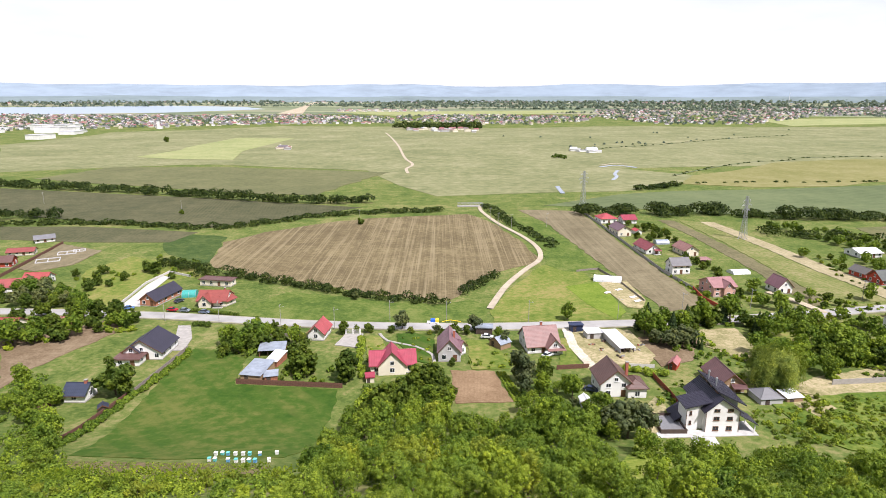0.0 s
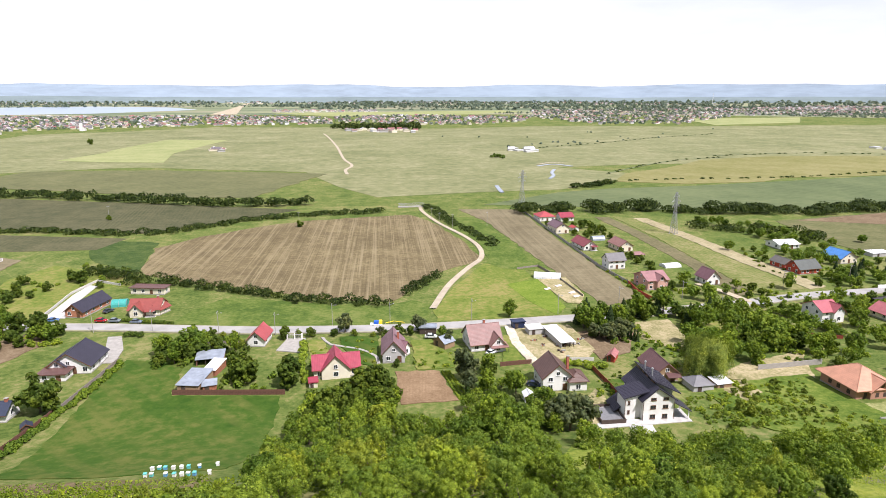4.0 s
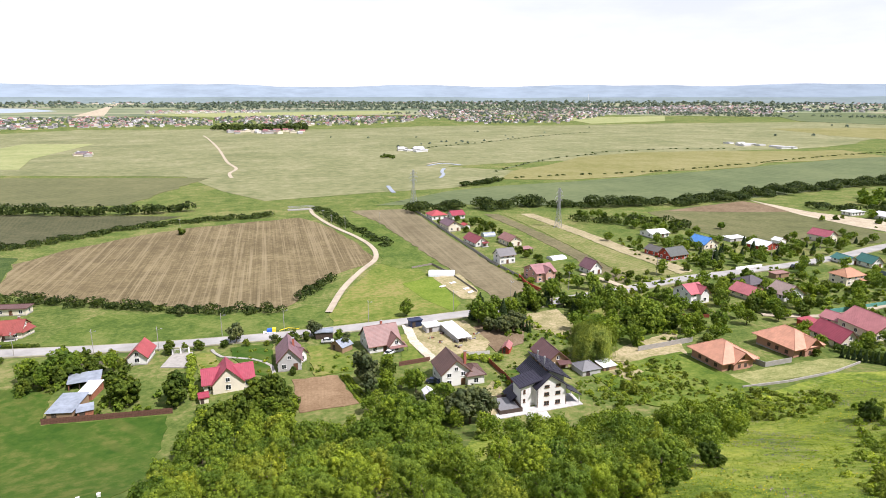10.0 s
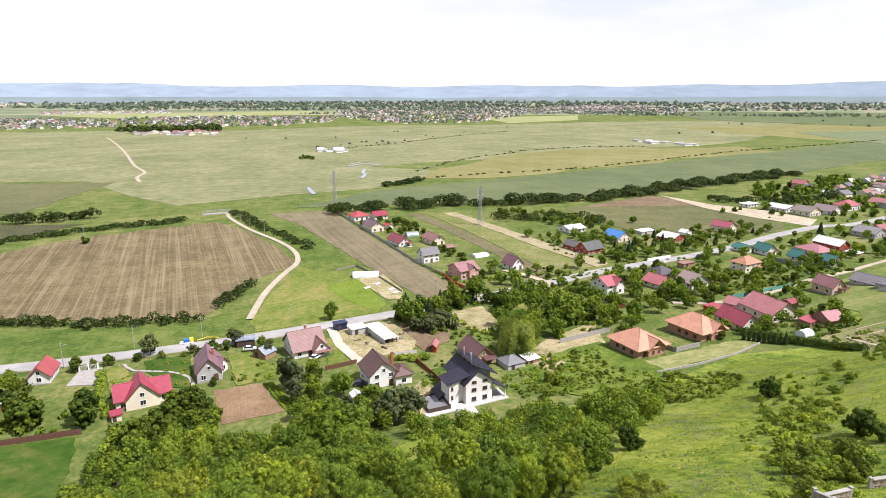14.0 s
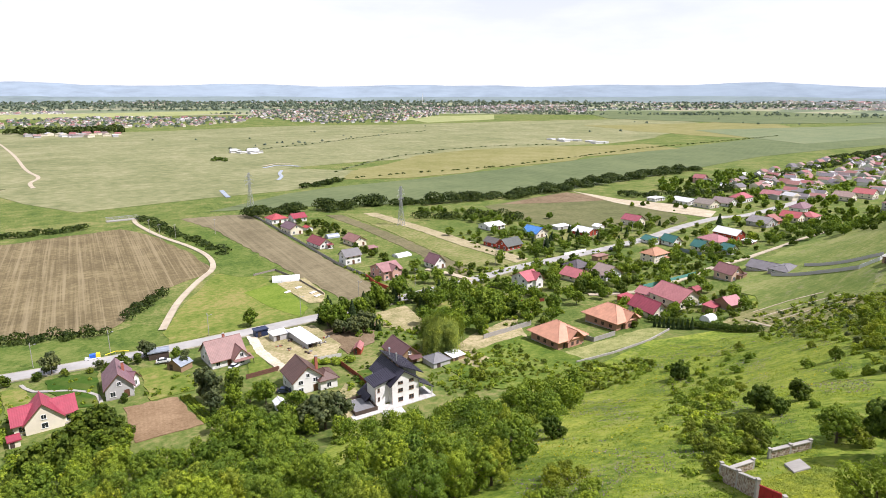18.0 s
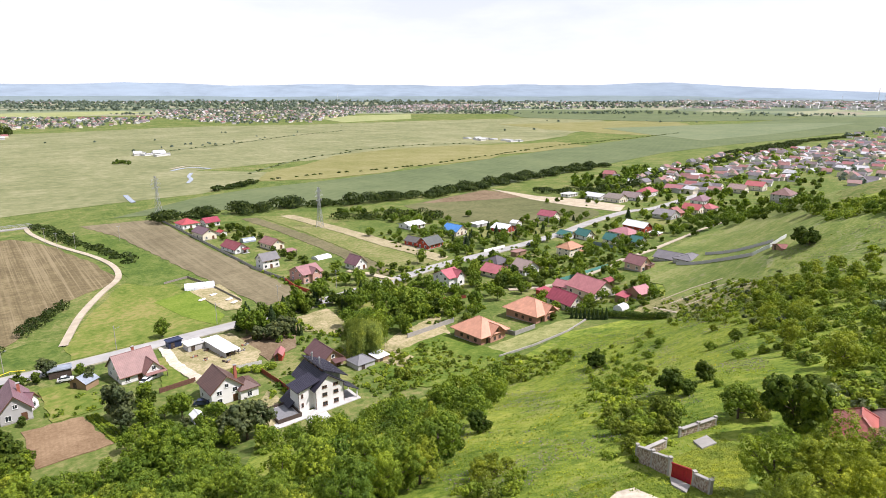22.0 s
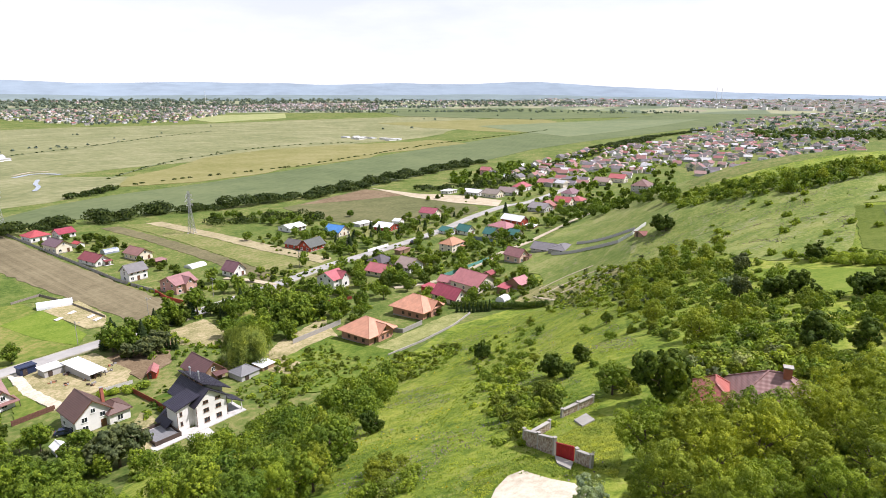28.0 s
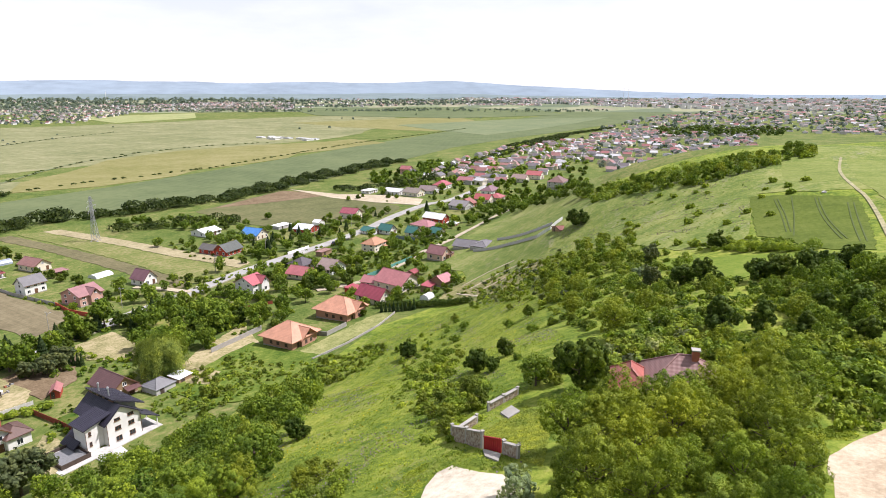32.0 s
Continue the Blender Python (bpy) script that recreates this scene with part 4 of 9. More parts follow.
    part("garage_roof", Geo().slab([(-5.5, 3.9, 0.85), (-0.9, 3.9, 4.2), (-0.9, 9.8, 4.2), (-5.5, 9.8, 0.85)], 0.2), roof, g)
    for i in range(9):
        yy = 4.1 + i * 0.68
        part("roof_seam", Geo().tube((-5.45, yy, 0.92), (-0.95, yy, 4.2), 0.035, 0.035, 4), roof, g)
    p = part("porch_roof", Geo().slab([(8.25, -0.8, 4.85), (12.7, -0.8, 2.35), (12.7, 4.6, 2.35), (8.25, 4.6, 4.85)], 0.22), roof, ob)
    for yy in (-0.4, 4.2):
        part("post", Geo().box(12.0, 12.2, yy - 0.1, yy + 0.1, -0.3, 2.5), WHITE_WALL, p)
    part("porch_wall", Geo().box(8.3, 8.42, 0.6, 4.0, 0.1, 3.4), PLY, ob, "wood-clad porch wall")
    part("porch_door", Geo().box(8.4, 8.46, 1.6, 2.8, 0.1, 2.2), FRAME_BROWN, ob)
    t = part("terrace", Geo().box(-10.3, -4.2, -0.6, 7.3, -1.2, 0.45), GREY_WALL, ob)
    part("terrace_floor", Geo().box(-9.9, -4.6, -0.2, 6.9, 0.46, 0.5), plain("grey_tiles", (0.17, 0.17, 0.175), 0.35, spec=0.5), t)
    for x0, x1, y0, y1 in ((-10.4, -4.1, -0.7, -0.5), (-10.4, -4.1, 7.2, 7.4), (-10.4, -10.2, -0.5, 7.2), (-4.3, -4.1, -0.5, 3.6)):
        part("parapet", Geo().box(x0, x1, y0, y1, -0.8, 1.15), DARK, t)
    around = [(-11.4, -2.5), (12.7, -1.5), (12.7, 5.0), (8.3, 5.0), (8.3, 0.0), (-3.8, 1.2), (-11.4, 0.5)]
    part("paving", Geo().prism(around, -1.6, 0.12), PAVING, ob)
    part("paving_slab", Geo().prism([(-3.9, -2.35), (1.9, -2.1), (1.4, -6.9), (-4.3, -7.0)], -0.7, 0.16), PAVING, ob)
    for i in range(3):
        part("step", Geo().box(12.75, 12.75 + 0.35 * (3 - i), 0.2, 3.4, -1.5, -0.1 - 0.17 * (2 - i)), PAVING, ob)
    return ob


villa(62.4, 131.3, 4.1, 0.5)
BUILT += [(69, 128, 7), (66, 137, 9), (55, 134, 8), (74, 132, 5), (61, 126, 6), (52, 126, 4)]

# by the road, left of the track
house((-94.8, 178.0, 1.8, 0.0, 12.4, 12.0, 2.9, 0.8), "white house with dark slate gable roof and terrace", "y", WHITE_WALL, SLATE, 3.9, cross=(-3.0, 5.2, 0.7, 2.2))
house((-97.2, 172.8, 1.9, 0.0, 7.6, 4.6, 2.3, 0.6), "white terrace annex with a brown deck", "flat", WHITE_WALL, BROWN, windows=True, name="annex", category="annex")
house((-119.3, 233.5, 0.2, -11.7, 7.2, 17.0, 2.8, 0.6), "long brick house with dark roof and bare plywood gable", "y", BRICK_WALL, SLATE, 2.8)
house((-93.2, 232.7, 0.2, -0.0, 11.4, 9.0, 3.0, 0.6), "cream house with red tiled roof and front gable", "x", CREAM_WALL, RED, 2.8, cross=(-2.5, 4.5, 1.5, 2.4), stack=(4, 5), porch=(2.5, 4, 1.8))
house((-86.4, 236.1, 0.2, 69.6, 5.5, 6.0, 2.4, 0.5), "low cream annex with red tiled roof", "x", CREAM_WALL, RED, 1.6, name="annex", category="annex")
house((-102.2, 261.2, 0.0, -9.8, 14.8, 5.0, 2.8, 0.4), "long cream garage with dark red flat roof", "flat", CREAM_WALL, BROWN, name="garage", category="garage")
tunnel((-107.7, 245.1, 0.0, 7.7, 5.7, 5.0, 2.6, 0.4), "teal covered polytunnel beside the house", plain("teal_cover", (0.05, 0.30, 0.27), 0.5))
house((-98.5, 148.0, 2.9, -0.5, 5.6, 6.0, 2.6, 0.7), "small white cottage with dark blue roof", "x", WHITE_WALL, (0.03, 0.04, 0.075), 2.0, stack=(2, 3))
shed((-87.0, 141.3, 3.5, 28.6, 2.1, 2.0, 1.8, 0.6), "little black garden shed by the fence", "y", DARK, roofing((0.03, 0.035, 0.06)), 0.7)
house((-43.6, 195.1, 1.3, -5.9, 5.6, 9.0, 2.9, 0.7), "small white house with pinkish red gable roof", "y", WHITE_WALL, (0.359, 0.051, 0.057), 2.6)
shed((-54.8, 181.0, 1.7, 8.0, 8.0, 5.6, 2.2, 0.6), "open barn with pale tin roof", "shed", RUST, TIN, 0.5, "tin sheds", open_front=True)
shed((-56.0, 162.6, 2.3, -10.0, 6.2, 9.5, 1.8, 0.8), "low shed with grey tin roof", "shed", WOOD_WALL, TIN, 0.7, "tin sheds")
shed((-52.6, 172.4, 2.0, -10.0, 3.6, 7.5, 2.0, 0.6), "patched shed with pale tin roof", "shed", RUST, WHITE_SHEET, 0.4, "tin sheds")
shed((-49.9, 162.3, 2.3, 13.4, 3.6, 3.5, 1.6, 0.5), "lean-to with rusty and blue tin", "shed", RUST, TIN, 0.3, "tin sheds")
house((-14.9, 167.6, 2.1, 6.5, 13.3, 9.0, 3.2, 0.7), "cream house with bright crimson metal roof and front gable", "x", CREAM_WALL, CRIMSON, 2.6, cross=(-0.3, 8.2, 1.0, 4.3))
shed((-21.0, 161.1, 2.3, 9.4, 2.3, 3.0, 1.6, 0.5), "low crimson-roofed garden shed", "flat", CREAM_WALL, roofing(CRIMSON), 0.2)
house((2.0, 176.5, 1.9, -0.0, 6.9, 12.0, 3.6, 0.7), "grey-white house with mauve-brown gable roof", "y", GREY_WALL, MAUVE, 3.8, stack=(1.5, 6))
house((6.2, 182.1, 1.7, 51.6, 3.7, 6.0, 3.0, 0.5), "side wing with mauve-brown roof", "y", WHITE_WALL, MAUVE, 2.0, name="annex", category="annex")
shed((17.2, 188.3, 1.5, -53.2, 5.6, 4.5, 2.2, 0.6), "small hut with pale blue tin roof", "y", WOOD_WALL, TIN, 1.6)
shed((14.4, 201.1, 1.1, -5.2, 5.8, 3.5, 2.4, 0.5), "dark roadside shed with flat roof", "flat", DARK, TIN, 0.1)
house((32.6, 184.0, 1.4, 8.0, 10.5, 11.0, 3.0, 0.7), "white house with reddish brown roof and covered terrace", "x", WHITE_WALL, (0.235, 0.115, 0.10), 4.6, cross=(3.2, 5.0, 2.2, 2.8), porch=(3.5, 6, 3.8), stack=(1, 7))
shed((47.7, 203.6, 1.0, 7.7, 4.4, 2.6, 2.5, 0.5), "dark blue storage container", "flat", plain("blue_container", (0.02, 0.03, 0.07), 0.5), plain("container_top", (0.03, 0.04, 0.08), 0.5), 0.1, name="container", category="container")
shed((52.4, 196.6, 1.1, 6.0, 5.4, 4.4, 2.3, 0.6), "low farm shed with pale flat roof", "flat", GREY_WALL, WHITE_SHEET, 0.3, "farm sheds")
shed((59.8, 183.8, 1.4, 9.0, 4.8, 15.0, 2.2, 0.8), "open farm shed with white sheet roof", "shed", GREY_WALL, WHITE_SHEET, 0.4, "farm sheds", open_front=True)
house((47.0, 151.6, 2.6, 2.0, 8.4, 9.2, 4.6, 1.0), "white two-storey house with brown hipped gable roof", "y", WHITE_WALL, (0.115, 0.058, 0.045), 3.6, stack=(3.8, 3.5))
house((52.6, 150.6, 2.7, 2.0, 5.0, 6.5, 3.4, 1.0), "lower wing with brown roof beside the white house", "hip", WHITE_WALL, (0.115, 0.058, 0.045), 1.6, name="annex", category="annex")
shed((37.4, 144.6, 3.4, 1.0, 2.4, 3.0, 1.8, 0.6), "white plastic garden shelter", "y", WHITE_SHEET, WHITE_SHEET, 0.8)
shed((69.5, 170.6, 1.9, -33.2, 2.3, 5.0, 2.0, 0.6), "red wooden shed with pink roof", "y", RED_WALL, roofing(PINK), 0.9)
house((80.2, 154.8, 2.3, 1.0, 7.0, 11.0, 3.0, 0.7), "chalet with brown roof and timber gable", "y", WOOD_WALL, (0.13, 0.06, 0.058), 2.9, porch=(1.5, 4, 2.2))
shed((87.6, 147.6, 2.5, 5.0, 6.2, 6.0, 2.0, 0.6), "garden building with grey hipped roof", "hip", GREY_WALL, roofing(GREY), 1.6)
shed((94.5, 148.9, 2.5, 8.0, 4.6, 4.0, 1.6, 0.5), "low shelter under a white sheet", "shed", WOOD_WALL, WHITE_SHEET, 0.4)
house((-183.9, 262.0, 0.0, 4.8, 10.2, 8.0, 2.8, 0.4), "house with bright red roof among trees", "x", WHITE_WALL, (0.351, 0.051, 0.044), 2.4)
house((-187.8, 252.2, 0.0, 17.2, 8.0, 8.0, 2.8, 0.4), "house with red roof among trees", "x", WHITE_WALL, (0.312, 0.060, 0.053), 2.4)
house((-222.3, 290.6, 0.0, 16.6, 14.5, 9.0, 3.0, 0.4), "low red house at a yard's edge", "x", RED_WALL, BROWN, 2.2)
house((-226.3, 315.6, 0.0, 16.6, 12.6, 6.0, 2.4, 0.4), "long cream shed with red roof", "x", CREAM_WALL, (0.257, 0.051, 0.044), 1.4)
house((-232.6, 346.5, 0.0, 34.8, 10.1, 8.0, 2.4, 0.4), "white house at the edge of the fields", "x", WHITE_WALL, GREY, 1.6)
house((-137.0, 207.6, 0.9, 14.3, 7.3, 6.0, 2.2, 0.6), "low cottage with salmon roof", "x", CREAM_WALL, PINK, 1.5)
house((-157.8, 202.7, 1.0, 0.4, 11.0, 7.0, 2.6, 0.6), "cottage with brick-red roof behind bushes", "x", CREAM_WALL, RED, 2.0)

# the row along the brown strip
house((111.7, 402.2, 0.0, 8.0, 11.1, 11.3, 3.4, 0.4), "white house with bright red hipped roof", "hip", WHITE_WALL, (0.390, 0.043, 0.053), 2.8)
house((125.3, 400.8, 0.0, 8.0, 9.5, 8.6, 3.2, 0.4), "white house with crimson roof", "x", WHITE_WALL, (0.281, 0.017, 0.044), 2.4)
house((110.7, 362.5, 0.0, 8.0, 8.4, 13.9, 4.2, 0.4), "pale house with violet-brown roof", "y", CREAM_WALL, (0.16, 0.09, 0.11), 2.6)
shed((121.0, 368.0, 0.0, 9.0, 4.0, 6.0, 2.4, 0.4), "small shed with red roof", "y", WHITE_WALL, roofing((0.390, 0.034, 0.035)), 0.9)
house((113.5, 318.9, 0.0, 8.0, 7.7, 15.5, 2.8, 0.4), "low white house with dark red roof", "y", WHITE_WALL, (0.24, 0.045, 0.055), 2.8, porch=(2, 4, 2))
tunnel((126.9, 341.6, 0.0, 6.0, 7.8, 5.0, 2.4, 0.4), "grey polytunnel behind the houses", TIN)
house((132.4, 314.4, 0.0, 8.0, 8.0, 12.7, 3.4, 0.4), "cream house with brownish pink roof", "y", CREAM_WALL, (0.26, 0.12, 0.10), 2.6)
house((113.9, 280.2, 0.0, 8.0, 9.0, 6.8, 4.8, 0.4), "white two-storey house with grey roof", "x", WHITE_WALL, (0.13, 0.125, 0.13), 2.8)
house((119.5, 246.3, 0.0, 8.0, 10.2, 11.4, 4.6, 0.4), "pink two-storey house with mauve roof", "x", PINK_WALL, (0.30, 0.14, 0.14), 2.6, cross=(1.0, 4.0, 1.2, 2.2))
house((147.4, 250.3, 0.0, 8.0, 6.7, 8.3, 3.4, 0.4), "white house with plum-brown roof", "y", WHITE_WALL, (0.17, 0.075, 0.09), 3.4)
tunnel((143.2, 279.9, 0.0, 9.0, 8.9, 6.0, 1.6, 0.4), "low pool shelter of pale panels", WHITE_SHEET, "pool_shelter", "shelter")
shed((133.2, 299.5, 0.0, 3.0, 6.9, 4.0, 2.2, 0.4), "timber garden pavilion with pink roof", "hip", WOOD_WALL, roofing((0.281, 0.136, 0.132)), 1.0, open_front=True)
tunnel((75.1, 266.8, 0.0, -16.4, 12.4, 5.0, 2.6, 0.4), "white polytunnel greenhouse in the meadow", WHITE_SHEET)

# beyond, along the main road
house((225.7, 310.8, 0.0, 5.9, 12.7, 11.3, 2.8, 0.4), "low house with white sheet roof", "x", WHITE_WALL, (0.7, 0.71, 0.72), 1.6)
house((199.0, 272.0, 0.0, 10.0, 6.6, 9.1, 3.0, 0.4), "red house with grey-green roof", "y", RED_WALL, (0.12, 0.11, 0.10), 2.0)
house((203.1, 262.8, 0.0, 10.0, 12.2, 8.3, 3.0, 0.4), "red house with green-grey gable roof", "x", RED_WALL, (0.075, 0.085, 0.075), 3.2)
house((236.0, 279.0, 0.0, 8.4, 10.0, 12.0, 3.0, 0.4), "cream house with bright blue roof", "y", CREAM_WALL, BLUE, 3.2)
shed((264.1, 290.3, 0.0, 4.0, 11.4, 6.0, 2.0, 0.4), "long low shed with pale roof", "shed", GREY_WALL, WHITE_SHEET, 0.4)
house((265.6, 266.2, 0.1, 10.0, 11.3, 11.3, 2.6, 0.6), "low house with white metal roof and red wall", "y", RED_WALL, (0.6, 0.62, 0.66), 2.2)
shed((282.5, 276.0, 0.1, 10.0, 6.5, 5.0, 2.6, 0.5), "small outbuilding with white roof", "y", WHITE_WALL, WHITE_SHEET, 1.2)
house((164.7, 198.8, 0.9, 6.8, 8.0, 9.8, 4.6, 0.8), "white two-storey house with pink metal roof and balcony", "x", WHITE_WALL, (0.406, 0.085, 0.106), 2.6, cross=(2.5, 4.5, 1.0, 2.4))
house((191.1, 193.0, 1.2, 9.0, 9.0, 12.3, 2.6, 0.8), "low house with long pinkish red roof", "y", CREAM_WALL, (0.390, 0.102, 0.114), 2.6)
house((202.3, 207.3, 0.9, 6.0, 9.7, 9.0, 2.8, 0.7), "house with dark grey-brown roof", "hip", GREY_WALL, (0.085, 0.07, 0.08), 2.6)
house((203.5, 189.4, 1.4, 3.0, 10.0, 9.0, 3.0, 0.7), "white house with beige gable roof", "y", WHITE_WALL, (0.30, 0.22, 0.19), 3.4)
house((245.8, 198.3, 1.8, 5.1, 11.3, 8.2, 4.4, 0.8), "yellow house with orange hipped roof", "hip", CREAM_WALL, (0.421, 0.196, 0.097), 2.6, porch=(4, 4, 2))
house((312.7, 270.7, 0.3, 9.7, 9.0, 12.0, 4.2, 0.8), "cream house with crimson roof alone by a field", "y", CREAM_WALL, (0.312, 0.060, 0.088), 2.8)
shed((226.0, 218.3, 1.0, 5.0, 8.0, 4.0, 2.2, 0.7), "low brown roadside stall", "flat", WOOD_WALL, roofing((0.30, 0.15, 0.12)), 0.2)
house((276.6, 226.2, 1.3, -5.0, 6.6, 9.8, 2.4, 0.6), "small white house with teal roof", "y", WHITE_WALL, TEAL, 1.8, group="teal roofed houses")
house((281.7, 217.3, 1.6, -2.4, 6.6, 9.0, 3.0, 0.7), "white house with teal metal roof", "y", WHITE_WALL, TEAL, 2.8, group="teal roofed houses")
house((283.0, 200.1, 2.1, 0.3, 6.6, 6.9, 3.0, 0.8), "cream house with teal metal roof", "y", CREAM_WALL, TEAL, 2.8, group="teal roofed houses")
house((287.8, 186.7, 2.7, -1.9, 6.6, 6.5, 3.0, 0.7), "white annex with teal roof", "y", WHITE_WALL, TEAL, 2.4, group="teal roofed houses")
house((303.0, 202.3, 2.2, -5.0, 11.7, 14.0, 3.0, 0.8), "house with faded pink roof", "hip", CREAM_WALL, (0.374, 0.145, 0.158), 2.6)
house((321.8, 205.7, 2.4, -2.8, 7.9, 15.5, 3.6, 1.1), "large barn with white sheet roof and red gable", "y", RED_WALL, (0.7, 0.71, 0.72), 2.6, name="barn", category="barn")
shed((317.9, 194.8, 3.0, 9.0, 6.1, 6.0, 1.6, 0.8), "low shelter under pale sheets", "shed", WOOD_WALL, WHITE_SHEET, 0.4)
house((241.5, 154.0, 4.0, -5.0, 6.6, 9.4, 3.8, 1.6), "pale pink house with mauve-brown roof", "y", plaster("blush_render", (0.60, 0.42, 0.33)), (0.26, 0.11, 0.11), 3.0)
shed((244.8, 153.1, 5.0, 9.0, 6.5, 6.0, 2.0, 1.6), "lean-to with brown roof beside the pink house", "shed", WOOD_WALL, roofing(BROWN), 0.6)
house((263.4, 148.4, 5.8, 7.0, 10.0, 12.2, 2.0, 2.6), "half-ruined farm building with dark grey roof", "y", GREY_WALL, (0.15, 0.14, 0.15), 2.4)
house((259.7, 138.6, 8.4, 2.0, 12.6, 9.0, 1.8, 3.6), "dark grey roofed shelter beside the ruin", "hip", GREY_WALL, (0.16, 0.15, 0.16), 1.8)

# the orange shell houses and their neighbours
BLOCK_WALL = plaster("clay_block_wall", (0.43, 0.235, 0.165))


def shell_house(where, label, cross):
    ob = house(where, label, "hip", BLOCK_WALL, ORANGE, 4.0, over=1.2, windows=False, cross=None)
    x, y, z, turn, w, d, h, down = where
    mat = roofing(ORANGE, "Y")
    cx, cw, proj = cross
    part("front_wing", Geo().box(cx - cw / 2, cx + cw / 2, -proj, 0.3, -down, h).poly((cx - cw / 2, -proj, h), (cx + cw / 2, -proj, h), (cx, -proj, h + 2.2)), BLOCK_WALL, ob)
    roof_slopes(ob, cw, proj + 3.4, h, 2.6, "y", mat, 0.9, -proj, cx)
    # openings are dark panels on the wall, coloured as the shade inside
    for px, pz in ((cx - 1.2, 0.9), (cx + 1.2, 0.9)):
        part("window_opening", Geo().box(px - 0.55, px + 0.55, -proj - 0.02, -proj + 0.1, pz, pz + 1.3), DARK, ob)
    part("attic_opening", Geo().box(cx - 0.6, cx + 0.6, -proj - 0.02, -proj + 0.1, h + 0.2, h + 1.3), DARK, ob)
    part("door_opening", Geo().box(cx - 4.6, cx - 3.6, -0.02, 0.1, 0, 2.1), DARK, ob)
    for py in (2.0, 5.5, 8.5):
        part("window_opening", Geo().box(-w / 2 - 0.02, -w / 2 + 0.1, py, py + 1.2, 0.9, 2.1), DARK, ob)
    part("ring_beam", Geo().box(-w / 2 - 0.03, w / 2 + 0.03, -0.03, d + 0.03, h - 0.3, h), CONCRETE, ob)
    return ob


shell_house((131.5, 138.7, 2.7, 3.9, 11.9, 12.6, 3.4, 1.2), "unfinished orange block house with broad terracotta hipped roof", (1.0, 6.5, 0.8))
shell_house((160.0, 141.3, 2.5, 5.5, 11.3, 14.0, 3.6, 1.2), "unfinished block house with terracotta roof and terrace", (1.6, 6.5, 0.8))
house((177.3, 141.3, 2.8, -5.0, 6.8, 12.6, 3.0, 1.0), "cream house with crimson gable roof", "y", CREAM_WALL, (0.328, 0.043, 0.075), 3.4)
house((196.1, 142.5, 3.1, -5.0, 12.5, 15.1, 3.6, 1.4), "cream house with large pink tiled roof", "y", CREAM_WALL, (0.374, 0.128, 0.132), 3.8)
house((195.1, 159.1, 2.4, 10.0, 6.6, 6.5, 2.6, 0.6), "small house with pink roof", "y", CREAM_WALL, (0.374, 0.136, 0.141), 1.8)
shed((183.9, 160.6, 2.2, 5.0, 5.9, 5.0, 2.2, 0.6), "flat shed with dull red roof", "shed", RED_WALL, roofing((0.351, 0.043, 0.062)), 0.4)
shed((213.7, 152.1, 3.2, 7.0, 4.7, 4.0, 2.2, 0.8), "garden shed with red roof", "x", WOOD_WALL, roofing((0.281, 0.043, 0.053)), 0.9)
house((203.4, 128.7, 5.5, -5.0, 6.6, 6.5, 2.6, 2.2), "timber outbuilding with pink roof", "x", WOOD_WALL, (0.390, 0.145, 0.158), 2.0, windows=False, name="outbuilding", category="outbuilding")
shed((198.1, 132.6, 4.8, 10.0, 6.7, 4.0, 2.0, 1.4), "low shed with red sheet roof", "shed", WOOD_WALL, roofing((0.328, 0.051, 0.070)), 0.4)
tunnel((186.4, 125.6, 5.0, 3.0, 4.7, 4.0, 2.2, 1.3), "small white dome-shaped polytunnel", WHITE_SHEET)

# farther along the village
house((513.3, 201.6, 3.0, 8.0, 19.0, 14.0, 5.0, 4.0), "large grey-white house with brown hipped roof", "hip", GREY_WALL, (0.19, 0.10, 0.085), 4.5)
house((460.7, 292.5, 0.3, 6.0, 16.2, 11.0, 4.0, 0.7), "white house with pinkish red hipped roof", "hip", WHITE_WALL, (0.390, 0.076, 0.097), 3.6)
house((500.2, 288.3, 0.3, 4.0, 10.0, 15.3, 3.6, 0.6), "white house with faded pink roof", "y", WHITE_WALL, (0.374, 0.136, 0.141), 3.0)
house((375.6, 220.1, 2.1, 2.0, 12.0, 13.5, 3.0, 0.9), "low house with grey roof", "y", GREY_WALL, (0.22, 0.20, 0.20), 3.0)
house((386.1, 221.8, 2.2, 2.0, 7.7, 12.0, 3.0, 0.8), "brick house with brown-red roof", "x", BRICK_WALL, (0.30, 0.10, 0.08), 3.0)
house((407.5, 219.3, 2.3, 6.0, 10.0, 12.2, 3.4, 0.9), "house with bright red roof", "y", CREAM_WALL, (0.367, 0.060, 0.070), 3.0)
house((419.1, 215.6, 2.6, 5.0, 11.4, 10.0, 3.0, 0.9), "cream house with red hipped roof", "hip", CREAM_WALL, (0.367, 0.085, 0.088), 2.6)
house((451.8, 239.2, 1.5, 3.0, 15.8, 10.0, 3.4, 0.7), "white house with mauve hipped roof", "hip", WHITE_WALL, MAUVE, 3.4)
house((414.5, 307.6, 0.0, 2.0, 14.0, 17.4, 3.0, 0.5), "long storehouse with pale roof", "y", WHITE_WALL, (0.52, 0.52, 0.54), 2.0, name="storehouse", category="storehouse")
house((413.7, 288.7, 0.3, 2.0, 12.0, 14.3, 3.6, 0.7), "cream storehouse with brown-grey roof", "y", CREAM_WALL, (0.22, 0.18, 0.15), 3.0, name="storehouse", category="storehouse")
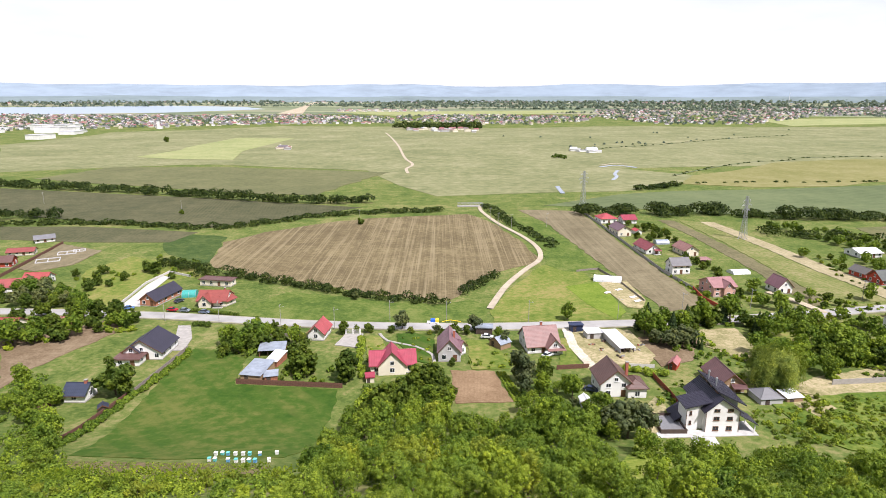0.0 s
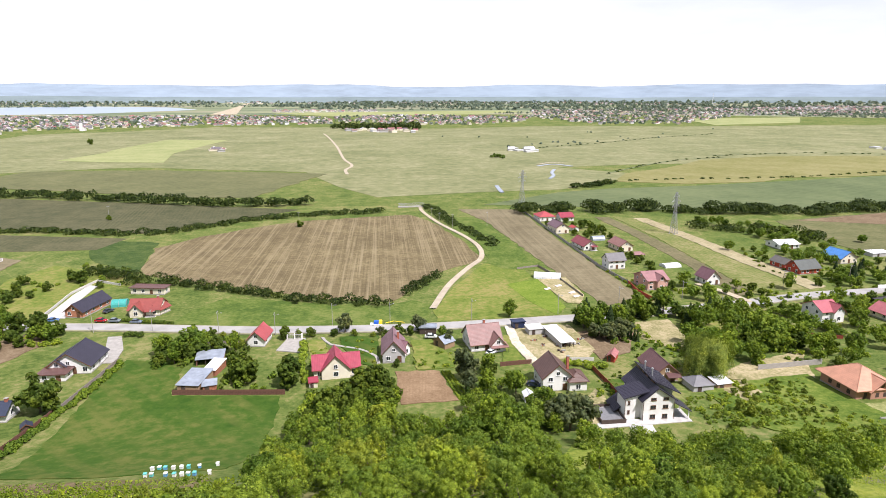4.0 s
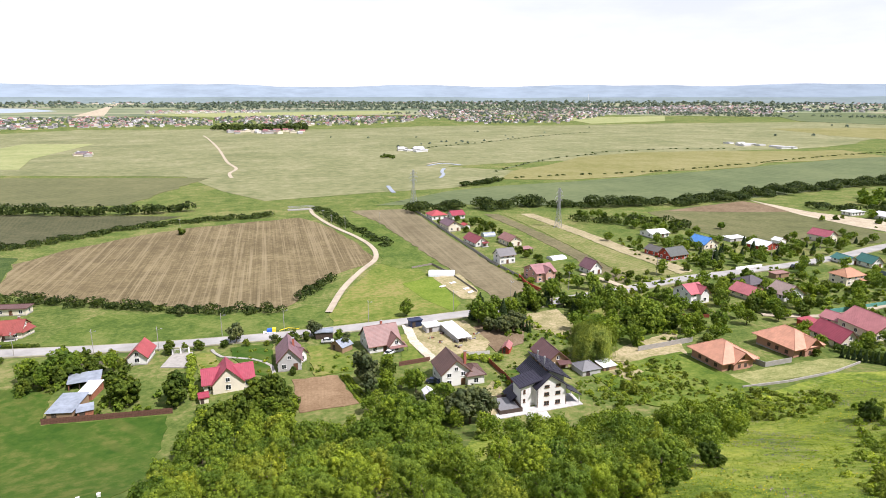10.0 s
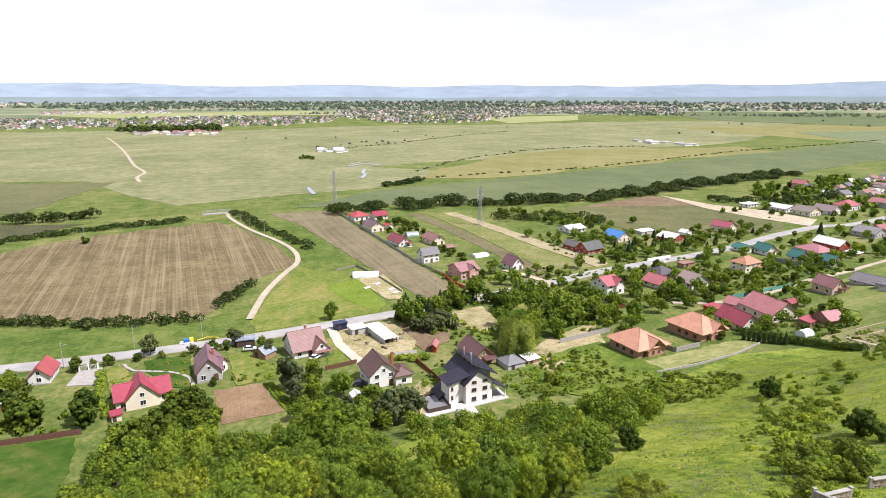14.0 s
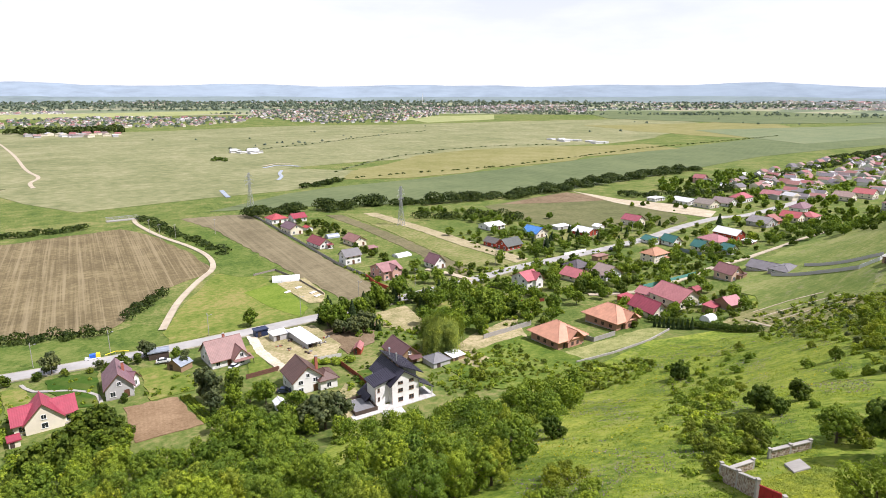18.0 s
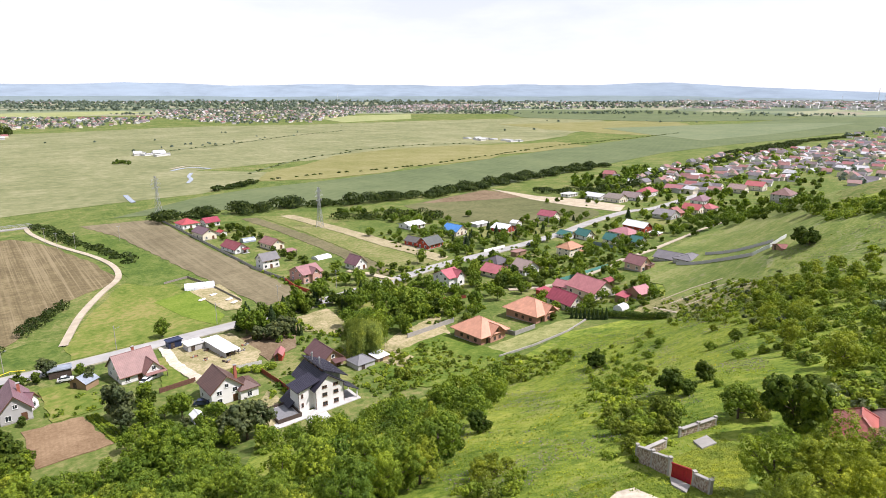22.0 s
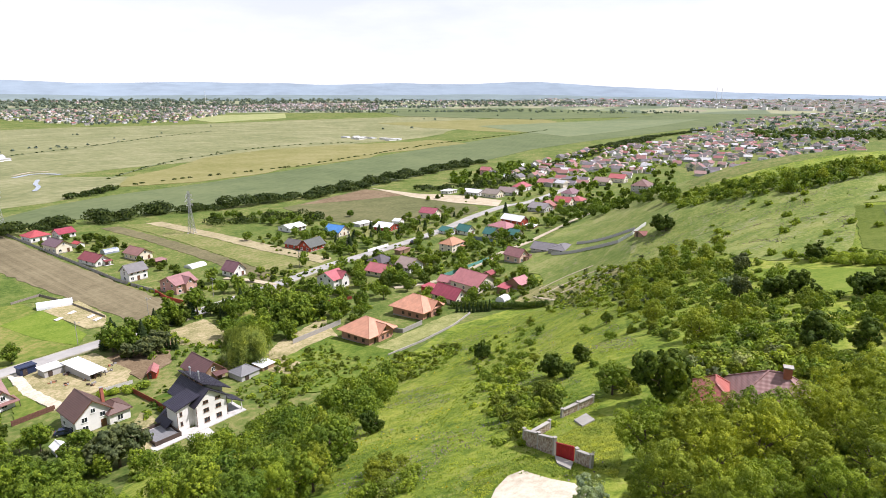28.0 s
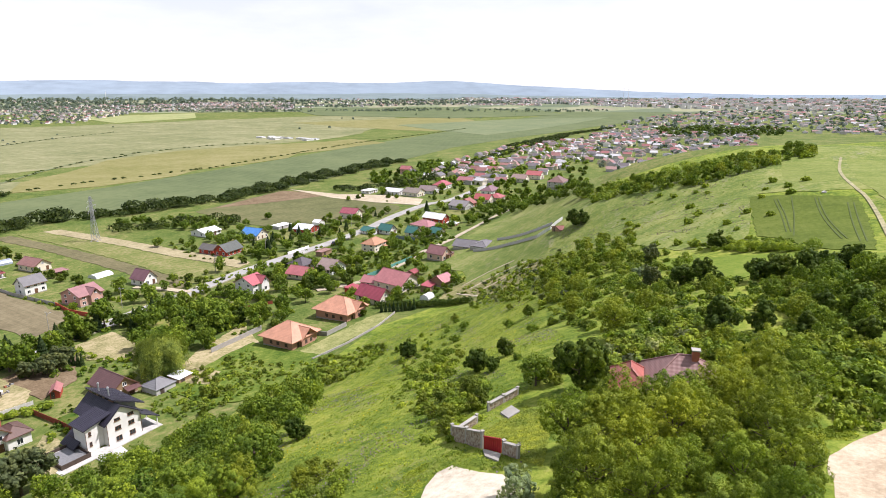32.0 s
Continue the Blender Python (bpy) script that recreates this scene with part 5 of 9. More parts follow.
house((433.2, 286.5, 0.4, 8.0, 12.0, 14.6, 3.0, 0.7), "white storehouse with brown-grey roof", "y", WHITE_WALL, (0.23, 0.17, 0.16), 3.4, name="storehouse", category="storehouse")
house((406.4, 334.2, 0.0, 4.0, 12.7, 8.0, 2.6, 0.4), "low white shed at the end of a lane", "flat", WHITE_WALL, (0.7, 0.7, 0.7), 0.3)
house((541.0, 251.7, 0.6, 5.0, 12.0, 14.5, 3.6, 0.6), "house with faded brown roof", "y", CREAM_WALL, (0.28, 0.19, 0.16), 3.2)
house((568.8, 248.4, 0.4, 5.0, 12.0, 15.4, 4.4, 0.5), "cream house with red roof", "y", CREAM_WALL, (0.390, 0.085, 0.088), 3.4)
house((533.0, 385.0, 0.0, 9.0, 9.0, 11.1, 5.5, 0.4), "pink house standing alone behind trees", "y", PINK_WALL, (0.351, 0.102, 0.106), 3.0)

shed((228.6, 92.8, 27.9, -132.0, 7.8, 3.0, 1.8, 2.0), "small brown garden hut on the slope", "y", WOOD_WALL, roofing((0.22, 0.07, 0.05)), 0.8)

# the house behind the gate
house((59.4, 9.6, 50.4, -74.0, 7.8, 7.2, 2.5, 2.5), "house with dull red tiled roof half hidden by trees", "hip", WHITE_WALL, (0.25, 0.125, 0.112), 3.0, stack=(0.9, 3.4), windows=False)
house((59.0, 15.0, 50.4, -74.0, 3.2, 4.2, 2.3, 2.5), "low wing with orange-red tiled roof", "hip", WHITE_WALL, (0.351, 0.085, 0.062), 1.6, windows=False, name="annex", category="annex")

# ---- trees, bushes and hedges ----
def leafy(name, dark, light, gloss=0.62):
    """Leaves: two tones that vary from plant to plant and from leaf to leaf, with light through them."""
    n = Nodes(name, gloss, 0.0, 0.12)
    g = n.tree.nodes.new("ShaderNodeNewGeometry")
    o = n.tree.nodes.new("ShaderNodeObjectInfo")
    dark, light = (c[:2] + (max(c[2], c[1] * 0.11),) for c in (dark, light))
    low, high = (tuple(a + (b - a) * f for a, b in zip(dark, light)) for f in (0.05, 0.78))
    leaf = n.ramp(g.outputs["Random Per Island"], (0.0, low), (1.0, high))
    tone = n.ramp(o.outputs["Random"], (0.0, (0.8, 0.85, 0.86)), (0.5, (0.98, 0.99, 1.0)), (1.0, (1.16, 1.13, 0.98)))
    stand = n.noise(n.world_place(), 0.16, 2, 0.5)
    stand = n.ramp(stand, (0.36, (0.74, 0.82, 0.84)), (0.5, (1.0, 1.0, 1.0)), (0.64, (1.22, 1.16, 0.96)))
    shoot = n.ramp(n.noise(n.world_place(), 0.9, 2, 0.5), (0.36, (0.76, 0.8, 0.86)), (0.52, (1.0, 1.0, 1.0)), (0.66, (1.24, 1.18, 0.98)))
    col = n.mix(1.0, n.mix(1.0, n.mix(1.0, leaf, tone, "MULTIPLY"), stand, "MULTIPLY"), shoot, "MULTIPLY")
    n.color(col)
    tr = n.tree.nodes.new("ShaderNodeBsdfTranslucent")
    n.link(n.mix(1.0, col, (1.25, 1.35, 0.6), "MULTIPLY"), tr.inputs["Color"])
    m = n.add("ShaderNodeMixShader", Fac=0.27)
    n.link(n.bsdf.outputs[0], m.inputs[1])
    n.link(tr.outputs[0], m.inputs[2])
    n.link(m.outputs[0], n.tree.nodes["Material Output"].inputs["Surface"])
    return n.mat


LEAF = {
    "broad": leafy("broad_leaves", (0.056, 0.104, 0.011), (0.228, 0.302, 0.032)),
    "locust": leafy("locust_leaves", (0.079, 0.132, 0.010), (0.292, 0.366, 0.033)),
    "dark": leafy("dark_leaves", (0.042, 0.076, 0.011), (0.142, 0.185, 0.026)),
    "grey": leafy("grey_green_leaves", (0.071, 0.089, 0.035), (0.183, 0.208, 0.089)),
    "willow": leafy("willow_leaves", (0.150, 0.195, 0.030), (0.330, 0.375, 0.080)),
    "fruit": leafy("fruit_tree_leaves", (0.088, 0.126, 0.014), (0.255, 0.292, 0.042)),
    "conifer": leafy("conifer_needles", (0.020, 0.041, 0.014), (0.065, 0.099, 0.034)),
    "bush": leafy("shrub_leaves", (0.108, 0.168, 0.014), (0.325, 0.39, 0.04)),
    # far trees: distance haze is mixed into the leaf colour
    "hazy": leafy("haze_tinted_leaves", (0.10, 0.13, 0.115), (0.18, 0.222, 0.19)),
}
LEAF["acacia"] = leafy("yellow_green_locust_leaves", (0.112, 0.152, 0.012), (0.352, 0.396, 0.034))
LEAF["elder"] = leafy("elder_leaves_and_blossom", (0.17, 0.22, 0.06), (0.52, 0.55, 0.34))
LEAF["hedge"] = leafy("hedgerow_leaves", (0.016, 0.029, 0.007), (0.072, 0.100, 0.020))
LEAF["thuja"] = LEAF["conifer"]


def quads(name, centre, normal, size, mat, smooth_up=0.0):
    """Many leaf sprays as one mesh: a pointed blade at each centre."""
    n = len(centre)
    a = np.cross(normal, np.random.normal(size=(n, 3)))
    a /= np.linalg.norm(a, axis=1)[:, None] + 1e-9
    b = np.cross(normal, a)
    s = size[:, None]
    v = np.stack([centre + a * s * 1.1, centre + b * s * 0.85 - a * s * 0.45, centre - b * s * 0.85 - a * s * 0.45], 1).reshape(-1, 3)
    me = bpy.data.meshes.new(name)
    me.vertices.add(3 * n)
    me.vertices.foreach_set("co", v.astype(np.float32).ravel())
    me.loops.add(3 * n)
    me.loops.foreach_set("vertex_index", np.arange(3 * n, dtype=np.int32))
    me.polygons.add(n)
    me.polygons.foreach_set("loop_start", np.arange(0, 3 * n, 3, dtype=np.int32))
    me.update(calc_edges=True)
    me.validate()
    me.materials.append(mat)
    return me


def unit(n):
    v = np.random.normal(size=(n, 3))
    return v / np.linalg.norm(v, axis=1)[:, None]


def lobes_to_leaves(lobes, count, up=0.25, knots=9):
    """Leaves in tufts over the skin of overlapping lobes, with a closed inner layer that keeps the heart of the crown dark."""
    c = np.array([l[:3] for l in lobes])
    r = np.array([l[3] for l in lobes])
    k = len(lobes) * knots
    home = np.repeat(np.arange(len(lobes)), knots)
    out = unit(k)
    out[:, 2] += up
    out /= np.linalg.norm(out, axis=1)[:, None]
    tuft = c[home] + out * (r[home] * np.random.uniform(0.72, 0.98, k))[:, None]
    size = r[home] * np.random.uniform(0.2, 0.4, k)
    pick = np.random.choice(k, count * 2, p=size ** 2 / (size ** 2).sum())
    d = unit(count * 2) + 0.75 * out[pick] + np.array((0, 0, 0.15))
    d /= np.linalg.norm(d, axis=1)[:, None]
    p = tuft[pick] + d * (size[pick] * np.random.uniform(0.78, 1.12, count * 2))[:, None]
    n = 0.85 * d + 0.35 * out[pick] + 0.24 * unit(count * 2)
    s = np.ones(count * 2)
    inner = np.random.uniform(size=count * 2) < 0.13
    p[inner] = c[home[pick[inner]]] + unit(int(inner.sum())) * (r[home[pick[inner]]] * 0.6)[:, None]
    s[inner] = 2.1
    gap = np.linalg.norm(p[:, None, :] - c[None], axis=2) / r[None]
    gap[np.arange(count * 2), home[pick]] = 9
    ok = gap.min(1) > 0.6
    p, n, s = p[ok][:count], n[ok][:count], s[ok][:count]
    return p, n / np.linalg.norm(n, axis=1)[:, None], s


SHAPES = {  # height, crown radius, crown base, lobes
    "broad": (9.0, 4.0, 1.2, 26), "locust": (10.0, 4.0, 1.4, 32), "dark": (6.0, 2.9, 0.2, 18), "grey": (8.5, 3.2, 1.2, 22),
    "acacia": (10.0, 4.2, 1.2, 30), "fruit": (3.8, 2.0, 0.25, 14), "willow": (7.0, 4.3, 0.6, 15), "conifer": (9.0, 2.2, 0.8, 0), "thuja": (4.5, 0.75, 0.2, 0), "bush": (2.2, 1.9, -0.2, 13), "elder": (2.6, 1.7, -0.2, 13),
}
DETAIL = {0: (15000, 0.09), 1: (8000, 0.14), 2: (3400, 0.235), 3: (420, 0.75)}
PROTO = {}


def crown_leaves(kind, lod):
    h, r, base, k = SHAPES[kind]
    count, leaf = DETAIL[lod]
    grow = ()
    if kind in ("fruit", "bush", "thuja", "elder"):
        count, leaf = int(count * 0.42), leaf * 0.72
    if kind == "willow":
        count, leaf = count * 9, leaf * 0.55
    if kind in ("conifer", "thuja"):
        t = np.random.uniform(0, 1, count) ** 0.7
        z = base + (h - base) * (1 - t)
        rad = r * t ** 0.85 * (0.75 + 0.35 * np.random.uniform(size=count)) * (1 + 0.18 * np.sin(z * 5.5))
        a = np.random.uniform(0, 2 * math.pi, count)
        p = np.stack([rad * np.cos(a), rad * np.sin(a), z], 1)
        n = np.stack([np.cos(a), np.sin(a), np.full(count, 0.4)], 1) + 0.5 * unit(count)
    else:
        lobes = []
        for i in range(k):
            u = Vector(unit(1)[0])
            f = random.uniform(0.42, 0.84) if i else 0.0
            cz = (h + base) / 2 + u.z * f * (h - base) * 0.5
            taper = 1.0 - 0.35 * max(0.0, (cz - (h + base) / 2) / ((h - base) / 2))
            lr = r * random.uniform(0.24, 0.46) if i else r * 0.6
            lobes.append((u.x * f * r * taper * 1.1, u.y * f * r * taper * 1.1, max(cz, lr * 0.7 + base * 0.6), lr))
        p, n, grow = lobes_to_leaves(lobes, count)
        if kind == "willow":  # hanging strands from a domed top
            per = 16
            m = count // per
            a, f = np.random.uniform(0, 6.283, m), np.random.uniform(0.05, 1, m) ** 0.5
            wave = 1 + 0.16 * np.sin(a * 5) + 0.1 * np.sin(a * 9 + 1)
            top = h * (0.62 + 0.38 * np.sqrt(np.clip(1 - (f * 0.92) ** 2, 0, 1))) + np.random.normal(0, 0.25, m)
            length = np.random.uniform(0.35, 1.0, m) * (1.2 + 5.2 * f)
            u = np.linspace(0, 1, per)[None]
            x, y = (r * wave * f * np.cos(a))[:, None] * (1 + 0.08 * u), (r * wave * f * np.sin(a))[:, None] * (1 + 0.08 * u)
            z = np.maximum(top[:, None] - length[:, None] * u, 0.5)
            core, core_n = p[: count // 3], n[: count // 3]
            p = np.stack([x, y, z], 2).reshape(-1, 3) + np.random.normal(0, 0.09, (m * per, 3))
            n = np.stack([np.repeat(np.cos(a), per), np.repeat(np.sin(a), per), np.full(m * per, 0.35)], 1) + 0.5 * unit(m * per)
            p, n = np.concatenate([core * np.array((0.86, 0.86, 0.9)), p]), np.concatenate([core_n, n])
    n = n / np.linalg.norm(n, axis=1)[:, None]
    return p, n, leaf * np.random.uniform(0.6, 1.35, len(p)) * (grow if len(grow) == len(p) else 1.0)


def crown_mesh(kind, lod):
    p, n, size = crown_leaves(kind, lod)
    return quads("crown", p, n, size, LEAF[kind])


def trunk_geo(kind, lod):
    h, r, base, k = SHAPES[kind]
    g = Geo()
    t = 0.035 * h
    top = (random.uniform(-0.3, 0.3), random.uniform(-0.3, 0.3), h * 0.55)
    g.tube((0, 0, -0.8), (0, 0, base + 0.4), t, t * 0.75, 7)
    g.tube((0, 0, base + 0.3), top, t * 0.75, t * 0.35, 6)
    if lod < 3 and k:
        for i in range(7 if lod < 2 else 4):
            a = 2.4 * i + random.uniform(-0.4, 0.4)
            z0 = base + (h * 0.5 - base) * random.uniform(0.1, 0.9)
            g.tube((0, 0, z0), (r * 0.75 * math.cos(a), r * 0.75 * math.sin(a), z0 + random.uniform(0.15, 0.35) * h), t * 0.4, t * 0.1, 5)
    return g


TREE_WORDS = {
    "broad": ("tree", "dense green broadleaf tree", "tree"), "locust": ("tree", "yellow-green locust tree with airy foliage", "tree"), "dark": ("tree", "small dark green broadleaf tree", "tree"),
    "acacia": ("tree", "yellow-green locust tree with feathery foliage", "tree"), "grey": ("tree", "pale grey-green broadleaf garden tree", "tree"), "fruit": ("fruit_tree", "small fruit tree in leaf", "tree"), "willow": ("willow", "drooping yellow-green weeping willow", "tree"),
    "conifer": ("conifer", "dark green pointed garden conifer", "tree"), "thuja": ("thuja", "narrow dark green clipped thuja", "shrub"), "elder": ("elder_bush", "wild elder shrub covered in creamy white blossom", "shrub"), "bush": ("bush", "rounded green wild hillside shrub", "shrub"),
}


def tree(kind, x, y, size=1.0, z=None):
    dist = math.hypot(x, y)
    lod = 0 if dist < 62 else 1 if dist < 130 else 2 if dist < 400 else 3
    variants = 4 if kind in ("broad", "locust", "bush", "fruit") else 2
    key = (kind, lod, random.randrange(variants))
    m = Matrix.LocRotScale((x, y, (ground_z(x, y) if z is None else z) - 0.05), Euler((0, 0, random.uniform(0, 6.28))), Vector((1, 1, random.uniform(0.9, 1.15))) * size)
    if key in PROTO:
        return copy_thing(PROTO[key], m @ Matrix.Diagonal((*(1 / c for c in PROTO[key].scale), 1)))
    name, label, cat = TREE_WORDS[kind]
    ob = tagged(new(name), label, cat, {"fruit": "orchard trees", "bush": "wild shrubs", "thuja": "thuja row"}.get(kind, "trees"))
    part("trunk", trunk_geo(kind, lod), BARK, ob)
    part("crown", crown_mesh(kind, lod), None, ob)
    PROTO[key] = copy_thing(ob, Matrix())
    for o in (ob, *ob.children_recursive):
        bpy.data.objects.remove(o)
    PROTO[key].matrix_basis = m
    return PROTO[key]


def inside(x, y, ring):
    hit = False
    for i in range(len(ring)):
        (x0, y0), (x1, y1) = ring[i - 1], ring[i]
        if (y0 > y) != (y1 > y) and x < (x1 - x0) * (y - y0) / (y1 - y0) + x0:
            hit = not hit
    return hit


GROWN = []
# open ground between the gardens
CLEAR = [
    [(-76.0, 106.5), (-58.4, 103.2), (-44.3, 101.0), (-31.5, 98.4), (-30.5, 87.9), (-35.8, 81.6), (-46.5, 84.2), (-61.5, 91.0)],
    [(92.0, 206.4), (106.2, 208.2), (105.0, 191.4), (96.9, 181.4), (89.7, 191.3)],
    [(45.8, -1.4), (50.9, -3.5), (58.1, -7.3), (60.3, -11.1), (39.7, -8.5), (36.4, -2.0)],
    [(154.1, 90.9), (153.8, 81.3), (133.7, 58.8), (113.0, 46.8), (87.7, 30.8), (77.5, 23.0), (71.3, 20.4), (66.0, 27.0), (62.4, 33.1), (70.7, 44.0)],
    [(116.4, 202.3), (131.8, 206.3), (127.5, 192.4), (114.1, 177.7), (117.3, 191.4)],
]
LEAF_SETS = {}


def join_plants(kind, spots, label):
    """Plants too many to tell apart, as one mesh of foliage."""
    pts, nrm, siz = [], [], []
    for x, y, size in spots:
        dist = math.hypot(x, y)
        lod = 1 if dist < 150 else 2 if dist < 440 else 3
        key = (kind, lod, random.randrange(3))
        if key not in LEAF_SETS:
            LEAF_SETS[key] = crown_leaves(kind, lod)
        p, n, s = (q[::4] if lod == 1 else q[::3] for q in LEAF_SETS[key])
        s = s * (1.7 if lod == 1 else 1.6)
        a = random.uniform(0, 6.28)
        turn = np.array([[math.cos(a), -math.sin(a), 0], [math.sin(a), math.cos(a), 0], [0, 0, 1]])
        pts.append(p @ turn.T * size + np.array((x, y, ground_z(x, y) - 0.1)))
        nrm.append(n @ turn.T)
        siz.append(s * size)
    tagged(new("shrubbery" if kind in ("bush", "fruit") else "tree_group", quads("foliage", np.concatenate(pts), np.concatenate(nrm), np.concatenate(siz), LEAF[kind])), label, "vegetation", kind="stuff")


def thicket(ring, count, low, high, kinds, label, leaf=0.33, each=110, seed=1):
    """Closed undergrowth or canopy: overlapping mounds of leaves over a patch of ground."""
    random.seed(seed)
    np.random.seed(seed)
    xs, ys = [p[0] for p in ring], [p[1] for p in ring]
    lots = {k: ([], [], []) for k in kinds}
    made = tries = 0
    while made < count and tries < count * 30:
        tries += 1
        x, y = random.uniform(min(xs), max(xs)), random.uniform(min(ys), max(ys))
        if not inside(x, y, ring) or any(inside(x, y, c) for c in CLEAR) or any((x - a) ** 2 + (y - b) ** 2 < (c + 0.5) ** 2 for a, b, c in BUILT):
            continue
        made += 1
        h = random.uniform(low, high)
        zc = ground_z(x, y) + h * 0.3
        mound = [(x, y, zc, h * 0.62)] + [(x + random.uniform(-0.5, 0.5) * h, y + random.uniform(-0.5, 0.5) * h, zc + random.uniform(-0.05, 0.3) * h, h * random.uniform(0.28, 0.42)) for _ in range(3)]
        p, n, grow = lobes_to_leaves(mound, each, 0.6, 8)
        a, b, s = lots[random.choice(kinds)]
        a.append(p)
        b.append(n)
        s.append(leaf * np.random.uniform(0.6, 1.3, len(p)) * grow)
    for k, (a, b, s) in lots.items():
        if a:
            tagged(new("undergrowth", quads("foliage", np.concatenate(a), np.concatenate(b), np.concatenate(s), LEAF[k])), label, "vegetation", kind="stuff")


def road_near(x, y):
    for (x0, y0), (x1, y1) in zip(ROAD_LINE, ROAD_LINE[1:]):
        if x0 <= x <= x1 and abs(y0 + (y1 - y0) * (x - x0) / (x1 - x0) - y) < 6.5:
            return True
    return False


def scatter(ring, count, kinds, low, high, gap=3.0, seed=1, joined=""):
    """Plants of several kinds strewn over a patch of ground, clear of houses and of each other."""
    random.seed(seed)
    np.random.seed(seed)
    xs, ys = [p[0] for p in ring], [p[1] for p in ring]
    lot = {}
    made = tries = 0
    while made < count and tries < count * 30:
        tries += 1
        x, y = random.uniform(min(xs), max(xs)), random.uniform(min(ys), max(ys))
        if not inside(x, y, ring) or road_near(x, y) or any(inside(x, y, c) for c in CLEAR):
            continue
        size = random.uniform(low, high)
        if any((x - a) ** 2 + (y - b) ** 2 < (c + 1.2 * size) ** 2 for a, b, c in BUILT):
            continue
        if any((x - a) ** 2 + (y - b) ** 2 < gap * gap for a, b in GROWN[-400:]):
            continue
        GROWN.append((x, y))
        kind = random.choice(kinds)
        if joined:
            lot.setdefault(kind, []).append((x, y, size))
        else:
            tree(kind, x, y, size * 0.8)
        made += 1
    for kind, spots in lot.items():
        join_plants(kind, spots, joined)


def hedge(name, label, line, width, height, kind="bush", leaf=0.7, per_metre=14, category="hedge", wild=0.5, seed=3, spacing=0.3):
    """A strip of shrubs that nobody could count, grown along a line."""
    random.seed(seed)
    np.random.seed(seed)
    lobes = []
    for (x0, y0), (x1, y1) in zip(line, line[1:]):
        k = max(1, int(math.hypot(x1 - x0, y1 - y0) / (width * spacing)))
        for i in range(k):
            f = (i + random.random()) / k
            x, y = x0 + (x1 - x0) * f + random.uniform(-0.35, 0.35) * width, y0 + (y1 - y0) * f + random.uniform(-0.35, 0.35) * width
            h = height * random.uniform(1 - wild, 1 + wild * 0.6)
            lobes.append((x, y, ground_z(x, y) + h * 0.45, h * 0.58))
    pts, nrm = [], []
    leaf, each = leaf * 0.62, max(24, int(per_metre * width * 1.1))
    for l in lobes:
        d = unit(each)
        d[:, 2] = np.abs(d[:, 2]) * 1.1 - 0.2
        p = np.array(l[:3]) + d * l[3] * np.random.uniform(0.75, 1.1, each)[:, None] * np.array([max(1.0, width * 0.4 / l[3]), max(1.0, width * 0.4 / l[3]), 1.0])
        pts.append(p)
        nrm.append(d + 0.5 * unit(each))
    p, n = np.concatenate(pts), np.concatenate(nrm)
    n /= np.linalg.norm(n, axis=1)[:, None]
    return tagged(new(name, quads(name, p, n, leaf * np.random.uniform(0.6, 1.3, len(p)), LEAF[kind])), label, category, kind="stuff")


# hedgerows across the plain
hedge("hedgerow", "long dark wild hedgerow across the fields", [(-520, 470), (-425.5, 582.1), (-357.5, 559.8), (-285.9, 542.4), (-203.9, 513.5), (-139.8, 490.3), (-101.4, 482.1), (-56.4, 484.8)], 14, 7.0, "hedge", 1.7, 6)
hedge("hedgerow", "low winding hedgerow between two fields", [(-293.5, 395.2), (-265.9, 399.0), (-213.0, 399.0), (-166.3, 386.2), (-137.0, 386.2), (-109.7, 408.6), (-90.3, 427.0), (-51.4, 440.1), (-1.7, 447.0)], 10, 3.0, "hedge", 1.3, 6)
hedge("hedgerow", "scattered bushes by the old ditch", [(-306.0, 418.6), (-286.3, 418.6), (-266.5, 418.6)], 12, 7.0, "hedge", 1.4, 8)
hedge("hedgerow", "shrubs along the edge of the ploughed field", [(-96.8, 274.9), (-72.6, 263.3), (-45.0, 251.0), (-34.5, 245.5), (-15.0, 239.4), (0.2, 235.7)], 6, 3.6, "hedge", 0.8, 12)
hedge("hedgerow", "shrubs beside the dirt track", [(8.7, 249.4), (15.4, 260.7), (22.9, 274.9)], 6, 3.6, "hedge", 0.7, 14, "low wild shrubs on the slope")
hedge("hedgerow", "overgrown ditch with shrubs", [(-138.3, 296.9), (-118.0, 281.5), (-95.9, 272.1)], 10, 4.5, "hedge", 0.8, 12)
hedge("hedgerow", "wild shrubs by the small bridge", [(33.7, 471.5), (44.4, 404.7), (56.5, 369.3), (62.3, 332.7)], 9, 2.2, "hedge", 1.0, 5)
hedge("hedgerow", "clump of reeds and bushes on the plain", [(178.2, 559.8), (196.5, 559.8), (220.4, 582.1)], 12, 4.5, "hedge", 1.8, 6)
hedge("hedgerow", "thin field boundary with small bushes", [(231.7, 598.0), (308.2, 606.3), (376.0, 606.3), (445.6, 610.5), (824.4, 719.4), (1345.0, 800.9)], 6, 1.6, "hedge", 1.4, 0.5, spacing=1.9)
hedge("hedgerow", "thick belt of trees behind the village", [(99.5, 438.7), (130.4, 434.3), (164.9, 434.1), (201.2, 431.5), (234.9, 419.2), (276.0, 415.9), (320.3, 412.3), (380.1, 421.6), (478.7, 444.8), (616.8, 467.4)], 20, 7.5, "hedge", 1.5, 14)
hedge("hedgerow", "second belt of shrubs behind the village", [(201.3, 375.9), (218.3, 357.5), (248.9, 352.9), (259.8, 321.2)], 16, 4.5, "hedge", 1.3, 6)
